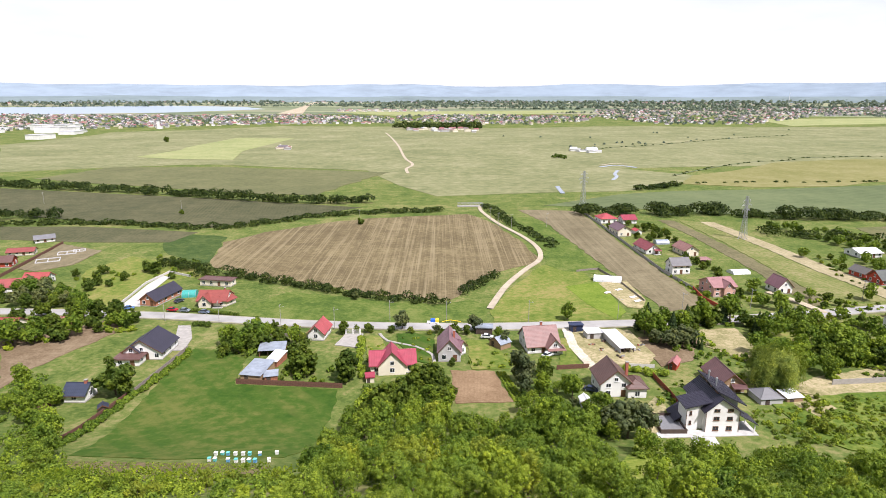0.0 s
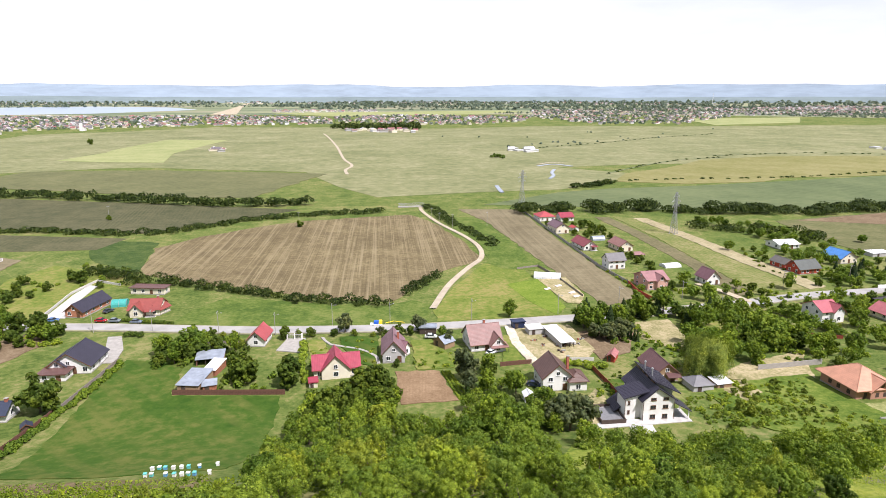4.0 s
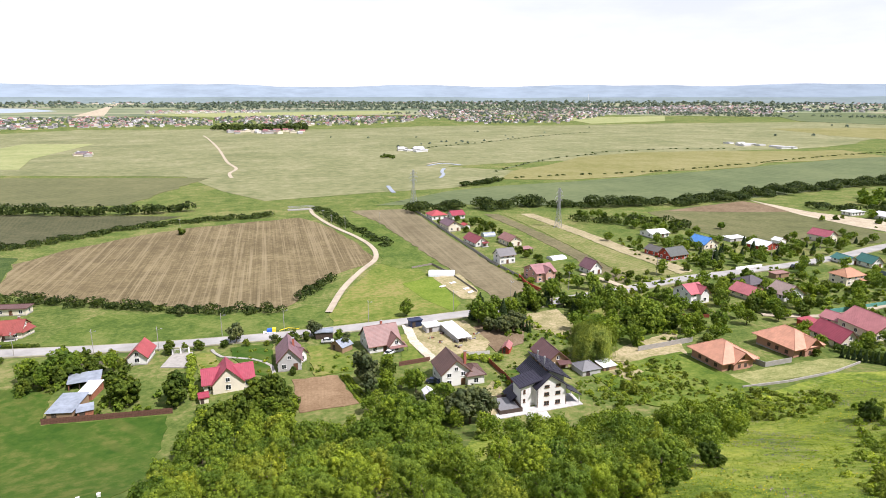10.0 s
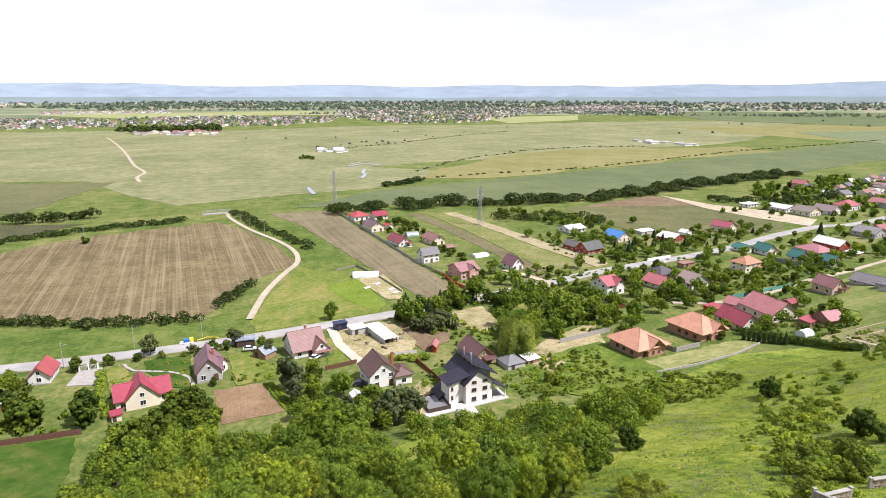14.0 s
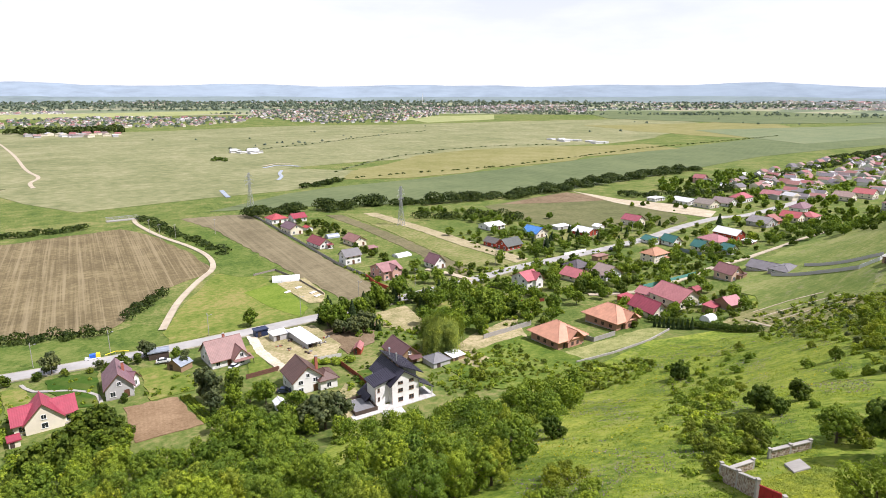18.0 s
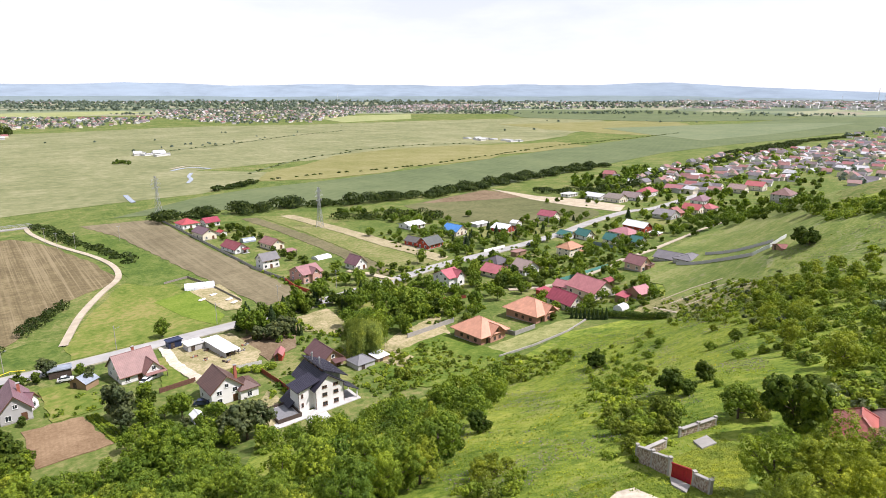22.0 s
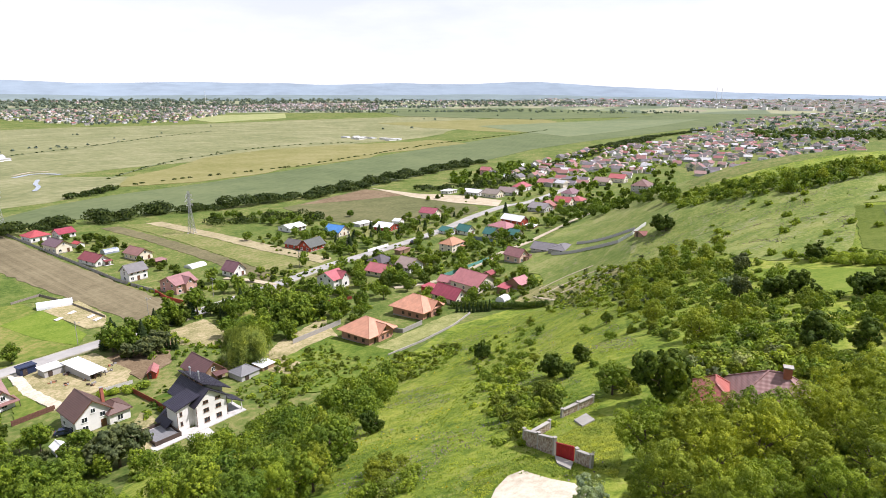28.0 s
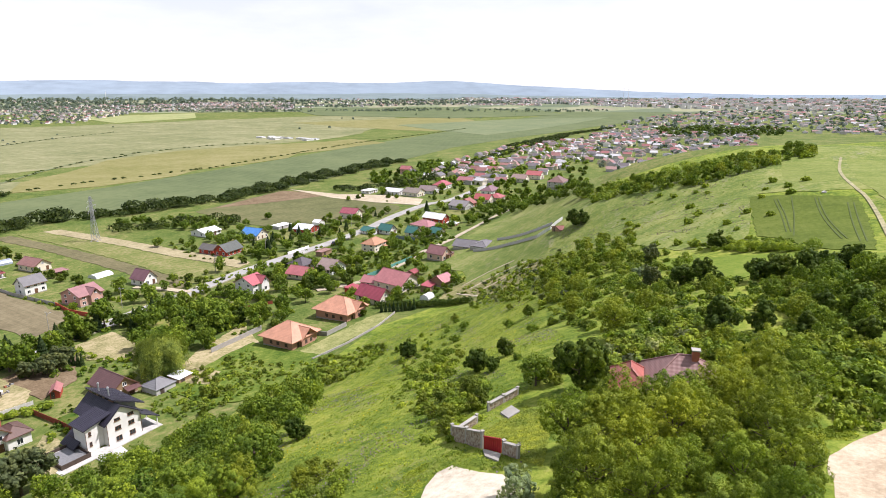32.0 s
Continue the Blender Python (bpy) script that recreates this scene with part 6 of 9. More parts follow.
hedge("hedgerow", "line of trees at the edge of the farther village", [(401.2, 371.7), (425.9, 337.2), (486.6, 336.5), (581.0, 358.0), (766.1, 400.7), (1204.4, 475.4), (892.6, 450.1), (1241.1, 493.3), (1540.0, 492.8)], 16, 5.0, "hedge", 1.9, 4)
hedge("hedge", "clipped green hedge along a garden", [(151.1, 212.8), (155.0, 198.0), (158.9, 184.7)], 1.8, 2.4, "broad", 0.4, 60, wild=0.1)
hedge("hedge", "clipped thuja hedge above the meadow", [(171.8, 141.1), (175.4, 132.0), (177.9, 118.3), (175.0, 102.2)], 1.6, 2.6, "dark", 0.4, 60, wild=0.15)
hedge("hedge", "garden hedge beside a red fence", [(55.1, 170.8), (61.5, 166.6), (66.9, 165.4)], 2.4, 2.0, "bush", 0.4, 60, wild=0.25)
hedge("hedge", "roadside hedge of a front garden", [(-91.2, 210.4), (-85.1, 209.1)], 2.0, 1.8, "dark", 0.4, 50, wild=0.1)
hedge("hedge", "dark clipped hedge on the pavement", [(-98.9, 227.0), (-79.2, 221.4)], 1.2, 1.3, "dark", 0.35, 50, wild=0.1)
hedge("hedge", "shrubs and weeds along the lawn fence", [(-84.8, 120.6), (-85.6, 135.0), (-84.6, 150.6), (-82.8, 166.4), (-82.4, 184.3)], 2.4, 1.4, "broad", 0.5, 40)
hedge("hedge", "ragged green verge hedge", [(-68.7, 201.5), (-57.0, 202.7), (-47.0, 198.1)], 2.0, 1.3, "broad", 0.5, 30)
hedge("hedge", "overgrown plot boundary", [(-28.1, 196.9), (-26.3, 177.1), (-23.9, 164.4)], 2.0, 1.5, "bush", 0.5, 30)
hedge("bramble", "rank herbs and vines at the slope's foot", [(-76.3, 86.6), (-57.1, 79.1), (-40.1, 70.3), (-24.3, 70.8)], 12, 1.3, "locust", 0.35, 40, "bramble")

# woods and gardens
# dark leaf colour low down stands in for shade between the crowns
thicket([(-26.5, 114.1), (-20.9, 142.1), (-9.5, 146.3), (2.3, 140.6), (8.7, 128.0), (15.6, 130.8), (27.1, 121.6), (32.0, 111.6), (32.4, 89.7), (34.7, 70.7), (62.5, 75.5), (44.3, 52.6), (9.3, 39.3), (-12.9, 38.9), (-16.3, 58.3)], 520, 0.8, 2.0, ["dark", "broad"], "dense undergrowth of the lower wood, dark leaves for shade", 0.13, 270, 51)
thicket([(31.0, 77.5), (55.0, 104.4), (76.6, 115.2), (95.7, 116.5), (107.6, 110.8), (99.1, 98.3), (53.8, 61.3), (38.7, 52.1), (28.9, 45.3), (20.1, 38.5), (9.9, 55.3), (23.9, 100.4)], 330, 0.9, 2.4, ["broad", "dark", "locust"], "dense scrub along the foot of the slope", 0.14, 250, 52)
thicket([(36.4, 13.7), (43.8, 15.3), (47.8, 13.2), (50.2, 8.7), (55.3, 6.9), (61.0, 4.9), (62.0, 1.2), (53.1, -0.5), (41.8, -0.9), (34.3, -0.4), (29.1, -0.2), (24.9, 10.0)], 240, 0.6, 1.5, ["acacia", "locust"], "dense locust thicket beside the gate", 0.1, 380, 53)
thicket([(77.7, 24.5), (77.6, 7.7), (74.3, -0.6), (75.0, -10.3), (54.4, -8.4), (53.2, -3.5), (68.2, -1.3), (68.9, 9.4), (67.7, 21.2)], 170, 0.7, 2.2, ["bush", "fruit", "broad", "bush"], "bright mixed shrubs behind the walled house", 0.2, 170, 65)
thicket([(155.5, 64.0), (169.7, 56.9), (150.3, 32.2), (116.1, 17.6), (92.8, 8.4), (74.8, 5.7), (80.0, 11.4), (76.6, 22.6), (104.0, 40.7)], 150, 0.6, 1.7, ["broad", "bush", "acacia", "locust", "bush"], "mixed scrub in the hollow", 0.16, 260, 54)
thicket([(102.4, 3.5), (104.4, -12.5), (68.6, -9.6), (64.6, -1.2), (75.5, 2.9)], 80, 0.8, 2.2, ["broad", "bush", "fruit", "bush"], "mixed scrub on the hillside", 0.2, 260, 55)
thicket([(-120.1, 150.7), (-123.8, 170.3), (-105.6, 150.8), (-85.2, 121.9), (-60.7, 84.1), (-70.3, 85.0)], 60, 1.5, 4.0, ["locust", "broad"], "scrub beside the lawn", 0.2, 260, 56)
thicket([(-87.2, 96.0), (-72.0, 103.5), (-39.3, 97.4), (-19.5, 82.4), (-12.6, 43.8), (-43.0, 45.5)], 300, 0.7, 1.7, ["bush", "locust", "bush"], "rank vines and herbs below the lawn", 0.2, 130, 57)
thicket([(78.6, 133.7), (97.7, 150.2), (112.8, 149.5), (115.1, 132.3), (127.5, 118.5), (138.7, 112.3), (125.7, 99.5), (105.4, 101.2), (104.1, 126.8), (82.0, 123.2)], 190, 0.5, 1.3, ["bush", "fruit"], "overgrown orchard rows of low shrubs", 0.19, 130, 58)
thicket([(74.4, 55.7), (101.1, 65.5), (73.7, 39.5), (60.6, 30.8), (45.1, 28.3), (52.0, 36.2)], 56, 0.5, 1.6, ["bush", "fruit"], "shrubs on the hillside meadow", 0.18, 160, 59)
thicket([(74.1, 27.9), (77.0, 15.5), (73.9, 10.3), (67.5, 12.1), (63.6, 19.8)], 70, 0.7, 1.9, ["bush", "fruit", "grey"], "flowering shrubs behind the walled house", 0.22, 140, 60)
thicket([(70.4, 202.7), (102.5, 222.8), (132.2, 216.7), (150.6, 174.2), (127.7, 162.7), (108.0, 162.5), (94.8, 178.6), (71.2, 188.2)], 120, 0.8, 2.2, ["bush", "broad"], "overgrown garden shrubs", 0.34, 90, 61)
thicket([(190.5, 109.8), (213.9, 106.0), (204.6, 78.8), (127.6, 45.7), (126.8, 58.9)], 150, 0.6, 1.8, ["bush", "grey", "fruit"], "pale wild shrubs by the allotments", 0.26, 110, 62)
thicket([(-71.6, 176.8), (-75.1, 194.2), (-62.0, 199.3), (-45.8, 192.7), (-44.6, 174.9), (-31.2, 168.5), (-31.6, 161.3), (-46.1, 160.4), (-58.8, 181.6)], 60, 0.8, 2.4, ["broad", "dark"], "shrubs around the tin sheds", 0.32, 100, 63)
thicket([(-21.3, 156.7), (-0.6, 156.3), (2.4, 144.8), (-12.1, 140.5), (-24.2, 144.1)], 70, 1.0, 2.8, ["broad", "bush"], "shrubs below the crimson-roofed house", 0.28, 140, 64)
scatter([(-22.9, 105.7), (-19.7, 133.9), (-9.1, 139.4), (2.2, 133.7), (8.2, 121.5), (14.9, 125.4), (25.9, 116.1), (29.2, 102.0), (26.6, 73.7), (29.3, 59.6), (38.7, 59.7), (50.4, 61.0), (38.6, 46.1), (8.1, 34.5), (-9.9, 34.6), (-13.2, 49.3)], 96, ["locust", "broad", "locust", "acacia", "broad", "locust", "broad"], 0.66, 0.98, 5.0, 11)
scatter([(31.4, 73.9), (52.8, 100.3), (75.8, 114.0), (94.9, 115.6), (106.8, 110.0), (93.7, 93.0), (51.5, 58.7), (37.4, 50.3), (27.6, 43.5), (19.5, 37.4), (14.1, 46.5)], 46, ["locust", "broad", "locust", "fruit"], 0.4, 0.66, 3.6, 12, "young trees along the foot of the slope")
scatter([(-117.6, 147.9), (-121.5, 167.5), (-103.3, 147.9), (-82.2, 116.2), (-52.0, 70.1), (-59.7, 72.3)], 12, ["locust", "broad"], 0.7, 1.0, 4, 13)
scatter([(-75.6, 84.7), (-62.3, 88.9), (-33.7, 83.1), (-19.5, 82.4), (-13.0, 45.0), (-43.2, 46.9)], 60, ["bush", "fruit", "bush"], 0.6, 1.0, 2.6, 14)
scatter([(30.8, 11.3), (37.7, 12.7), (41.2, 11.4), (43.7, 8.4), (48.4, 6.9), (54.3, 5.3), (56.5, 1.7), (49.7, -0.0), (38.4, -0.5), (30.3, -0.2), (24.9, -0.2), (21.2, 8.5)], 40, ["acacia", "locust", "acacia"], 0.5, 0.7, 3.2, 15)
scatter([(171.3, 73.4), (177.5, 59.6), (152.3, 32.7), (116.6, 17.8), (92.1, 7.8), (101.5, 0.1), (103.8, -12.3), (67.2, -9.3), (62.5, -1.1), (69.7, 5.2), (74.3, 10.5), (71.8, 21.2), (94.5, 38.0)], 76, ["bush", "acacia", "bush", "fruit", "locust", "bush"], 0.28, 0.46, 3.4, 16, "mixed trees and scrub in the hollow")
scatter([(186.9, 97.3), (150.4, 61.0), (73.3, 21.5), (70.1, 26.4), (103.2, 50.9)], 26, ["bush", "bush", "fruit"], 0.4, 0.75, 3, 17)
scatter([(101.5, 8.8), (103.8, -12.3), (84.5, -10.8), (81.5, 2.3)], 36, ["broad", "bush", "bush"], 0.4, 0.62, 3, 18, "wild shrubs on the hilltop")
scatter([(246.2, 84.0), (248.4, 66.5), (258.5, 47.6), (265.8, 26.8), (279.4, 8.8), (262.5, 8.0), (241.3, 25.6), (233.1, 38.7), (236.9, 59.1)], 60, ["locust", "broad", "bush", "acacia"], 0.34, 0.56, 3.4, 19, "trees along the ridge of the hill")
thicket([(283, 104), (292, 96), (276, 66), (270, 40), (284, 10), (262, 6), (241, 25), (233, 39), (236, 60), (246, 84), (266, 92)], 230, 1.4, 3.4, ["locust", "bush", "acacia", "locust"], "light green canopy along the ridge of the hill", 0.26, 170, 92)
scatter([(213.5, 66.0), (233.4, 51.9), (227.9, 23.6), (214.0, 6.8), (140.8, 14.0), (158.4, 38.2)], 26, ["bush"], 0.4, 0.9, 5, 20, "scattered low shrubs on the hillside")
scatter([(150.3, 27.0), (154.6, 18.1), (137.8, 3.8), (130.3, 1.6), (142.4, 22.0)], 34, ["bush"], 0.4, 0.62, 1.8, 21, "row of shrubs along a field")
scatter([(77.3, 134.7), (96.7, 152.0), (114.3, 151.5), (116.4, 131.1), (127.5, 118.5), (140.7, 112.9), (125.6, 98.6), (105.4, 101.2), (105.4, 128.5), (83.2, 125.0)], 64, ["fruit", "bush", "bush"], 0.3, 0.8, 2.6, 22, "fruit trees and shrubs of an old orchard")
scatter([(131.4, 101.4), (147.4, 81.2), (120.6, 48.2), (78.9, 28.3), (66.5, 37.4), (73.8, 52.2)], 55, ["bush"], 0.3, 0.8, 3, 23, "low shrubs in the meadow")
scatter([(60.5, 42.5), (69.2, 37.6), (58.4, 30.8), (45.8, 30.5)], 26, ["bush", "fruit"], 0.5, 0.9, 2.2, 24)
scatter([(33.1, 41.5), (41.8, 44.6), (40.4, 37.4), (34.1, 33.3)], 12, ["bush", "fruit"], 0.5, 0.8, 1.8, 25)
scatter([(75.6, 28.5), (77.0, 15.5), (68.4, 12.3), (64.6, 20.1)], 22, ["bush", "fruit"], 0.4, 0.75, 2.4, 26)
scatter([(69.8, 206.9), (105.3, 228.6), (121.3, 227.7), (139.5, 219.1), (141.3, 199.8), (156.6, 174.3), (161.7, 163.7), (129.1, 158.0), (111.2, 160.3), (96.1, 163.2), (93.1, 179.7), (89.4, 205.2), (68.6, 186.8)], 40, ["broad", "locust", "broad", "dark", "bush", "fruit"], 0.38, 0.88, 5.0, 27, "leafy trees of the old gardens")
scatter([(188.6, 191.7), (231.5, 196.8), (255.4, 175.7), (222.8, 157.8), (193.3, 166.2), (172.7, 171.9)], 36, ["broad", "fruit", "dark"], 0.5, 0.8, 4, 28, "garden trees above the lane")
scatter([(240.0, 204.3), (273.2, 202.4), (296.6, 191.3), (281.9, 172.1), (251.7, 179.4)], 14, ["broad", "dark"], 0.45, 0.7, 4, 29, "garden trees of the teal-roofed houses")
scatter([(190.1, 311.4), (243.9, 313.3), (287.1, 273.9), (273.1, 250.9), (206.3, 240.0), (197.5, 268.7)], 48, ["broad", "dark", "broad", "fruit"], 0.45, 0.72, 4.2, 30, "garden trees along the main road")
scatter([(210.8, 393.4), (243.5, 366.9), (257.8, 315.6), (239.5, 307.5), (220.6, 346.4)], 26, ["broad", "dark"], 0.5, 0.8, 5, 31, "young trees behind the village")
scatter([(97.3, 386.5), (135.7, 401.0), (138.5, 298.8), (124.1, 238.4), (125.8, 272.1), (125.0, 331.7)], 34, ["dark", "fruit", "dark"], 0.5, 0.8, 4, 32, "garden trees along the row of houses")
scatter([(311.5, 211.3), (374.4, 205.4), (456.3, 213.4), (306.7, 108.1), (278.9, 98.0), (332.0, 154.9), (315.9, 177.0)], 80, ["broad", "dark", "broad"], 0.5, 0.8, 6, 33, "trees between the farther houses")
scatter([(465.2, 354.7), (627.8, 315.9), (677.0, 239.7), (317.8, 112.1), (448.2, 235.4), (419.3, 295.8)], 80, ["broad", "dark"], 0.55, 0.85, 7, 34, "garden trees of the farther village")
scatter([(469.4, 400.6), (635.7, 413.7), (592.7, 370.3), (430.5, 341.2)], 40, ["dark", "broad"], 0.8, 1.1, 7, 35, "trees at the village edge")
scatter([(-71.6, 176.8), (-76.0, 197.0), (-62.7, 201.5), (-46.1, 194.3), (-45.1, 177.1), (-60.0, 185.5)], 18, ["broad", "dark", "fruit"], 0.7, 1.0, 4, 36)
scatter([(-80.4, 212.3), (-45.8, 206.7), (-16.8, 202.4), (15.2, 201.4), (14.9, 198.1), (-44.7, 201.5)], 16, ["fruit", "dark"], 0.6, 1.0, 4, 37)
scatter([(-14.6, 152.9), (-0.6, 156.3), (2.4, 145.5), (-12.2, 142.3)], 14, ["broad", "dark"], 0.5, 0.8, 3, 38)
scatter([(-201.4, 251.0), (-172.1, 259.1), (-146.2, 235.7), (-147.9, 227.0), (-187.3, 232.0)], 26, ["broad", "dark", "grey"], 0.7, 1.0, 4, 39, "trees around the red-roofed houses")
scatter([(-161.1, 197.0), (-144.9, 211.6), (-125.0, 213.5), (-114.1, 208.5), (-127.9, 197.1), (-144.2, 184.2)], 26, ["dark", "broad", "bush"], 0.6, 0.95, 4, 40, "trees between garden plots")
scatter([(-175.0, 276.8), (-150.4, 286.5), (-151.4, 319.9), (-108.1, 276.8), (-143.7, 267.6), (-148.1, 243.2)], 30, ["bush", "dark"], 0.5, 1.0, 4, 41, "wild shrubs on rough ground")
scatter([(18.4, 156.1), (29.8, 168.3), (39.0, 156.3), (37.8, 138.4), (19.3, 138.3)], 10, ["broad", "grey", "broad"], 0.45, 0.62, 3.6, 42)
scatter([(97.2, 177.6), (124.4, 187.3), (149.8, 192.1), (139.6, 177.7), (114.6, 171.1), (100.3, 161.0)], 18, ["broad", "locust", "dark"], 0.6, 1.05, 4.6, 43, "trees below the garden wall")
scatter([(157.6, 96.7), (211.1, 104.5), (195.3, 79.0), (142.1, 57.5), (144.8, 76.9)], 60, ["fruit", "bush", "bush"], 0.35, 0.75, 2.6, 44, "small shrubs in the allotments")
scatter([(-132.4, 211.6), (-115.1, 214.8), (-110.7, 202.6), (-120.6, 201.5)], 6, ["bush"], 0.8, 1.2, 3, 45)

thicket([(-28.1, 196.9), (-4.7, 196.8), (-2.4, 172.5), (-6.7, 170.4), (-7.8, 177.0), (-23.8, 177.1)], 26, 0.4, 1.1, ["bush", "fruit"], "low garden shrubs before the houses", 0.24, 60, 66)
thicket([(6.2, 172.5), (15.8, 184.1), (23.2, 184.2), (20.7, 170.4), (15.6, 170.4)], 24, 0.4, 1.2, ["bush", "broad"], "garden shrubs behind the grey house", 0.24, 60, 67)
thicket([(59.8, 156.8), (69.4, 165.4), (70.2, 157.0), (61.0, 141.3), (53.8, 139.4)], 30, 0.4, 1.3, ["bush", "broad", "dark"], "clipped garden shrubs beside the villa", 0.24, 70, 68)
thicket([(79.4, 141.9), (93.3, 148.4), (122.5, 153.7), (102.5, 125.8), (82.9, 125.5), (75.4, 131.1)], 230, 0.35, 1.1, ["bush", "fruit", "bush", "locust"], "rows of low shrubs in an old orchard", 0.17, 120, 69)
thicket([(106.6, 284.5), (107.0, 244.3), (126.3, 237.0), (149.3, 244.7), (149.9, 256.7), (117.2, 253.8)], 40, 0.5, 1.6, ["broad", "bush"], "garden shrubs along the row of houses", 0.4, 60, 70)
thicket([(157.1, 252.0), (178.7, 238.0), (217.5, 239.3), (250.4, 229.5), (223.0, 203.7), (180.6, 197.8), (148.6, 210.2), (146.0, 229.3)], 120, 0.5, 1.6, ["broad", "bush", "dark"], "garden shrubs along the main road", 0.42, 70, 71)
thicket([(223.0, 203.7), (267.7, 198.2), (288.4, 176.2), (246.2, 169.1), (205.1, 173.6), (200.7, 182.7)], 110, 0.6, 1.8, ["broad", "bush", "dark"], "overgrown gardens above the lane", 0.45, 70, 72)
thicket([(187.3, 300.4), (218.5, 280.3), (283.2, 265.2), (267.1, 245.2), (198.9, 245.2), (185.8, 268.5)], 80, 0.5, 1.5, ["broad", "dark", "bush"], "gardens across the main road", 0.5, 60, 73)
thicket([(79.3, 182.6), (97.6, 183.9), (101.7, 167.0), (91.4, 150.1), (80.5, 152.2), (73.9, 162.2)], 46, 0.5, 1.6, ["bush", "broad"], "garden shrubs around the chalet", 0.3, 70, 74)
thicket([(177.1, 140.9), (200.8, 136.4), (211.9, 125.1), (190.2, 107.6), (179.3, 121.0)], 60, 0.4, 1.4, ["bush", "fruit", "broad"], "kitchen garden shrubs", 0.28, 70, 75)

scatter([(108.9, 248.3), (133.0, 249.3), (164.3, 247.4), (198.9, 245.2), (267.1, 245.2), (223.0, 203.7), (171.4, 198.8), (136.9, 206.0), (120.1, 225.4)], 46, ["broad", "dark", "locust", "fruit"], 0.34, 0.8, 5.4, 46, "leafy garden trees on both sides of the road")
scatter([(170.2, 159.9), (196.5, 169.1), (219.1, 155.0), (218.9, 131.9), (193.4, 119.8), (184.0, 133.8), (154.3, 139.0)], 34, ["fruit", "dark", "broad"], 0.4, 0.62, 3.6, 47, "garden trees around the red-roofed houses")
scatter([(287.0, 285.2), (338.8, 290.0), (359.9, 244.0), (323.5, 219.4), (277.2, 237.9), (269.1, 262.9)], 24, ["dark", "broad"], 0.5, 0.8, 6, 49, "garden trees before the storehouses")
scatter([(-24, 128), (-22, 146), (-12, 150), (1, 144), (3, 132)], 16, ["broad", "dark", "locust", "broad"], 0.45, 0.72, 3.6, 81)
scatter([(3, 132), (20, 134), (22, 126), (4, 122)], 10, ["broad", "locust"], 0.4, 0.55, 3.2, 82, "young trees below the dug plot")
scatter([(20, 136), (21, 150), (38, 146), (42, 134), (38, 122), (24, 122)], 18, ["broad", "locust", "dark", "broad"], 0.45, 0.7, 3.8, 83, "trees between the dug plot and the villa")
scatter([(54, 112), (76, 114), (98, 118), (96, 110), (60, 105)], 24, ["broad", "locust", "bush"], 0.35, 0.55, 3.0, 84, "young trees below the villa")
scatter([(40, 108), (42, 116), (56, 112), (74, 112), (62, 103)], 14, ["broad", "locust"], 0.42, 0.6, 3.4, 89, "young trees at the edge of the wood")
thicket([(38, 108), (41, 117), (56, 112), (78, 114), (76, 108), (58, 100)], 80, 0.7, 1.6, ["broad", "locust", "bush"], "scrub at the wood's edge below the villa", 0.13, 300, 90)
scatter([(150, 228), (200, 226), (250, 228), (262, 205), (240, 180), (200, 180), (165, 178), (130, 175), (112, 190), (118, 216)], 40, ["broad", "locust", "fruit", "broad", "bush"], 0.34, 0.85, 5.2, 85, "garden trees in the heart of the village")
scatter([(200, 300), (290, 285), (345, 262), (330, 250), (262, 240), (205, 242)], 42, ["broad", "fruit", "conifer", "locust"], 0.32, 0.75, 5.0, 86, "garden trees north of the road")
scatter([(255, 232), (330, 240), (420, 244), (440, 215), (340, 186), (262, 182)], 52, ["broad", "dark", "fruit", "locust"], 0.34, 0.72, 5.6, 87, "garden trees along the lane")
scatter([(360, 330), (480, 345), (560, 300), (540, 240), (440, 210), (380, 250)], 70, ["broad", "dark", "fruit"], 0.36, 0.7, 6.2, 88, "garden trees among the farther roofs")
# closed scrub of the hollow and the hilltop hedges
thicket([(188, 92), (191, 79), (185, 61), (174, 47), (136, 29), (118, 22), (104, 22), (94, 22.8), (92, 28), (102, 40), (112, 52), (140, 66), (165, 78)], 260, 0.6, 1.7, ["locust", "bush", "acacia", "broad", "bush"], "closed scrub across the hollow", 0.15, 200, 101)
thicket([(112, 19), (107, 12), (106, 9), (95, 3), (88, 3), (87, 9), (93, 12), (80, 8), (76, 16), (85, 22), (100, 23)], 120, 0.6, 1.7, ["bush", "broad", "fruit", "bush"], "bright scrub behind the walled house", 0.15, 240, 102)
thicket([(106, 8), (110.5, 3.9), (112, -2), (112, -16), (88, -16), (70, -12), (57, -7.2), (52.5, -3.6), (60.9, 0.8), (72, 3), (86, 2), (96, 3)], 300, 0.6, 1.6, ["broad", "bush", "locust", "bush", "fruit"], "closed scrub beside the hilltop track", 0.13, 220, 103)
scatter([(104, 6), (109, 0), (109, -14), (86, -14), (72, -9), (74, 0), (84, 1)], 22, ["broad", "locust", "fruit", "bush"], 0.26, 0.44, 3.6, 104, "small trees beside the hilltop track")
scatter([(110, 9), (111.5, 3), (112.5, -3), (112.5, -14), (109, -14), (108, 3), (106.5, 9)], 24, ["bush", "dark"], 0.5, 0.8, 1.4, 105, "dense shrub row under the mown strip")
scatter([(188, 82), (201, 77), (197, 62), (181, 49), (136, 36), (128, 46), (130, 52), (160, 72)], 40, ["acacia", "acacia", "locust"], 0.3, 0.5, 4.2, 106, "feathery locust grove in the hollow")
hedge("hedge", "dense wild shrub row below the cereal field", [(142.4, 16.8), (137.0, 13.6), (133.4, 9.4), (131.4, 5.6), (128.7, 1.6)], 3.0, 1.9, "bush", 0.2, 240, wild=0.45)
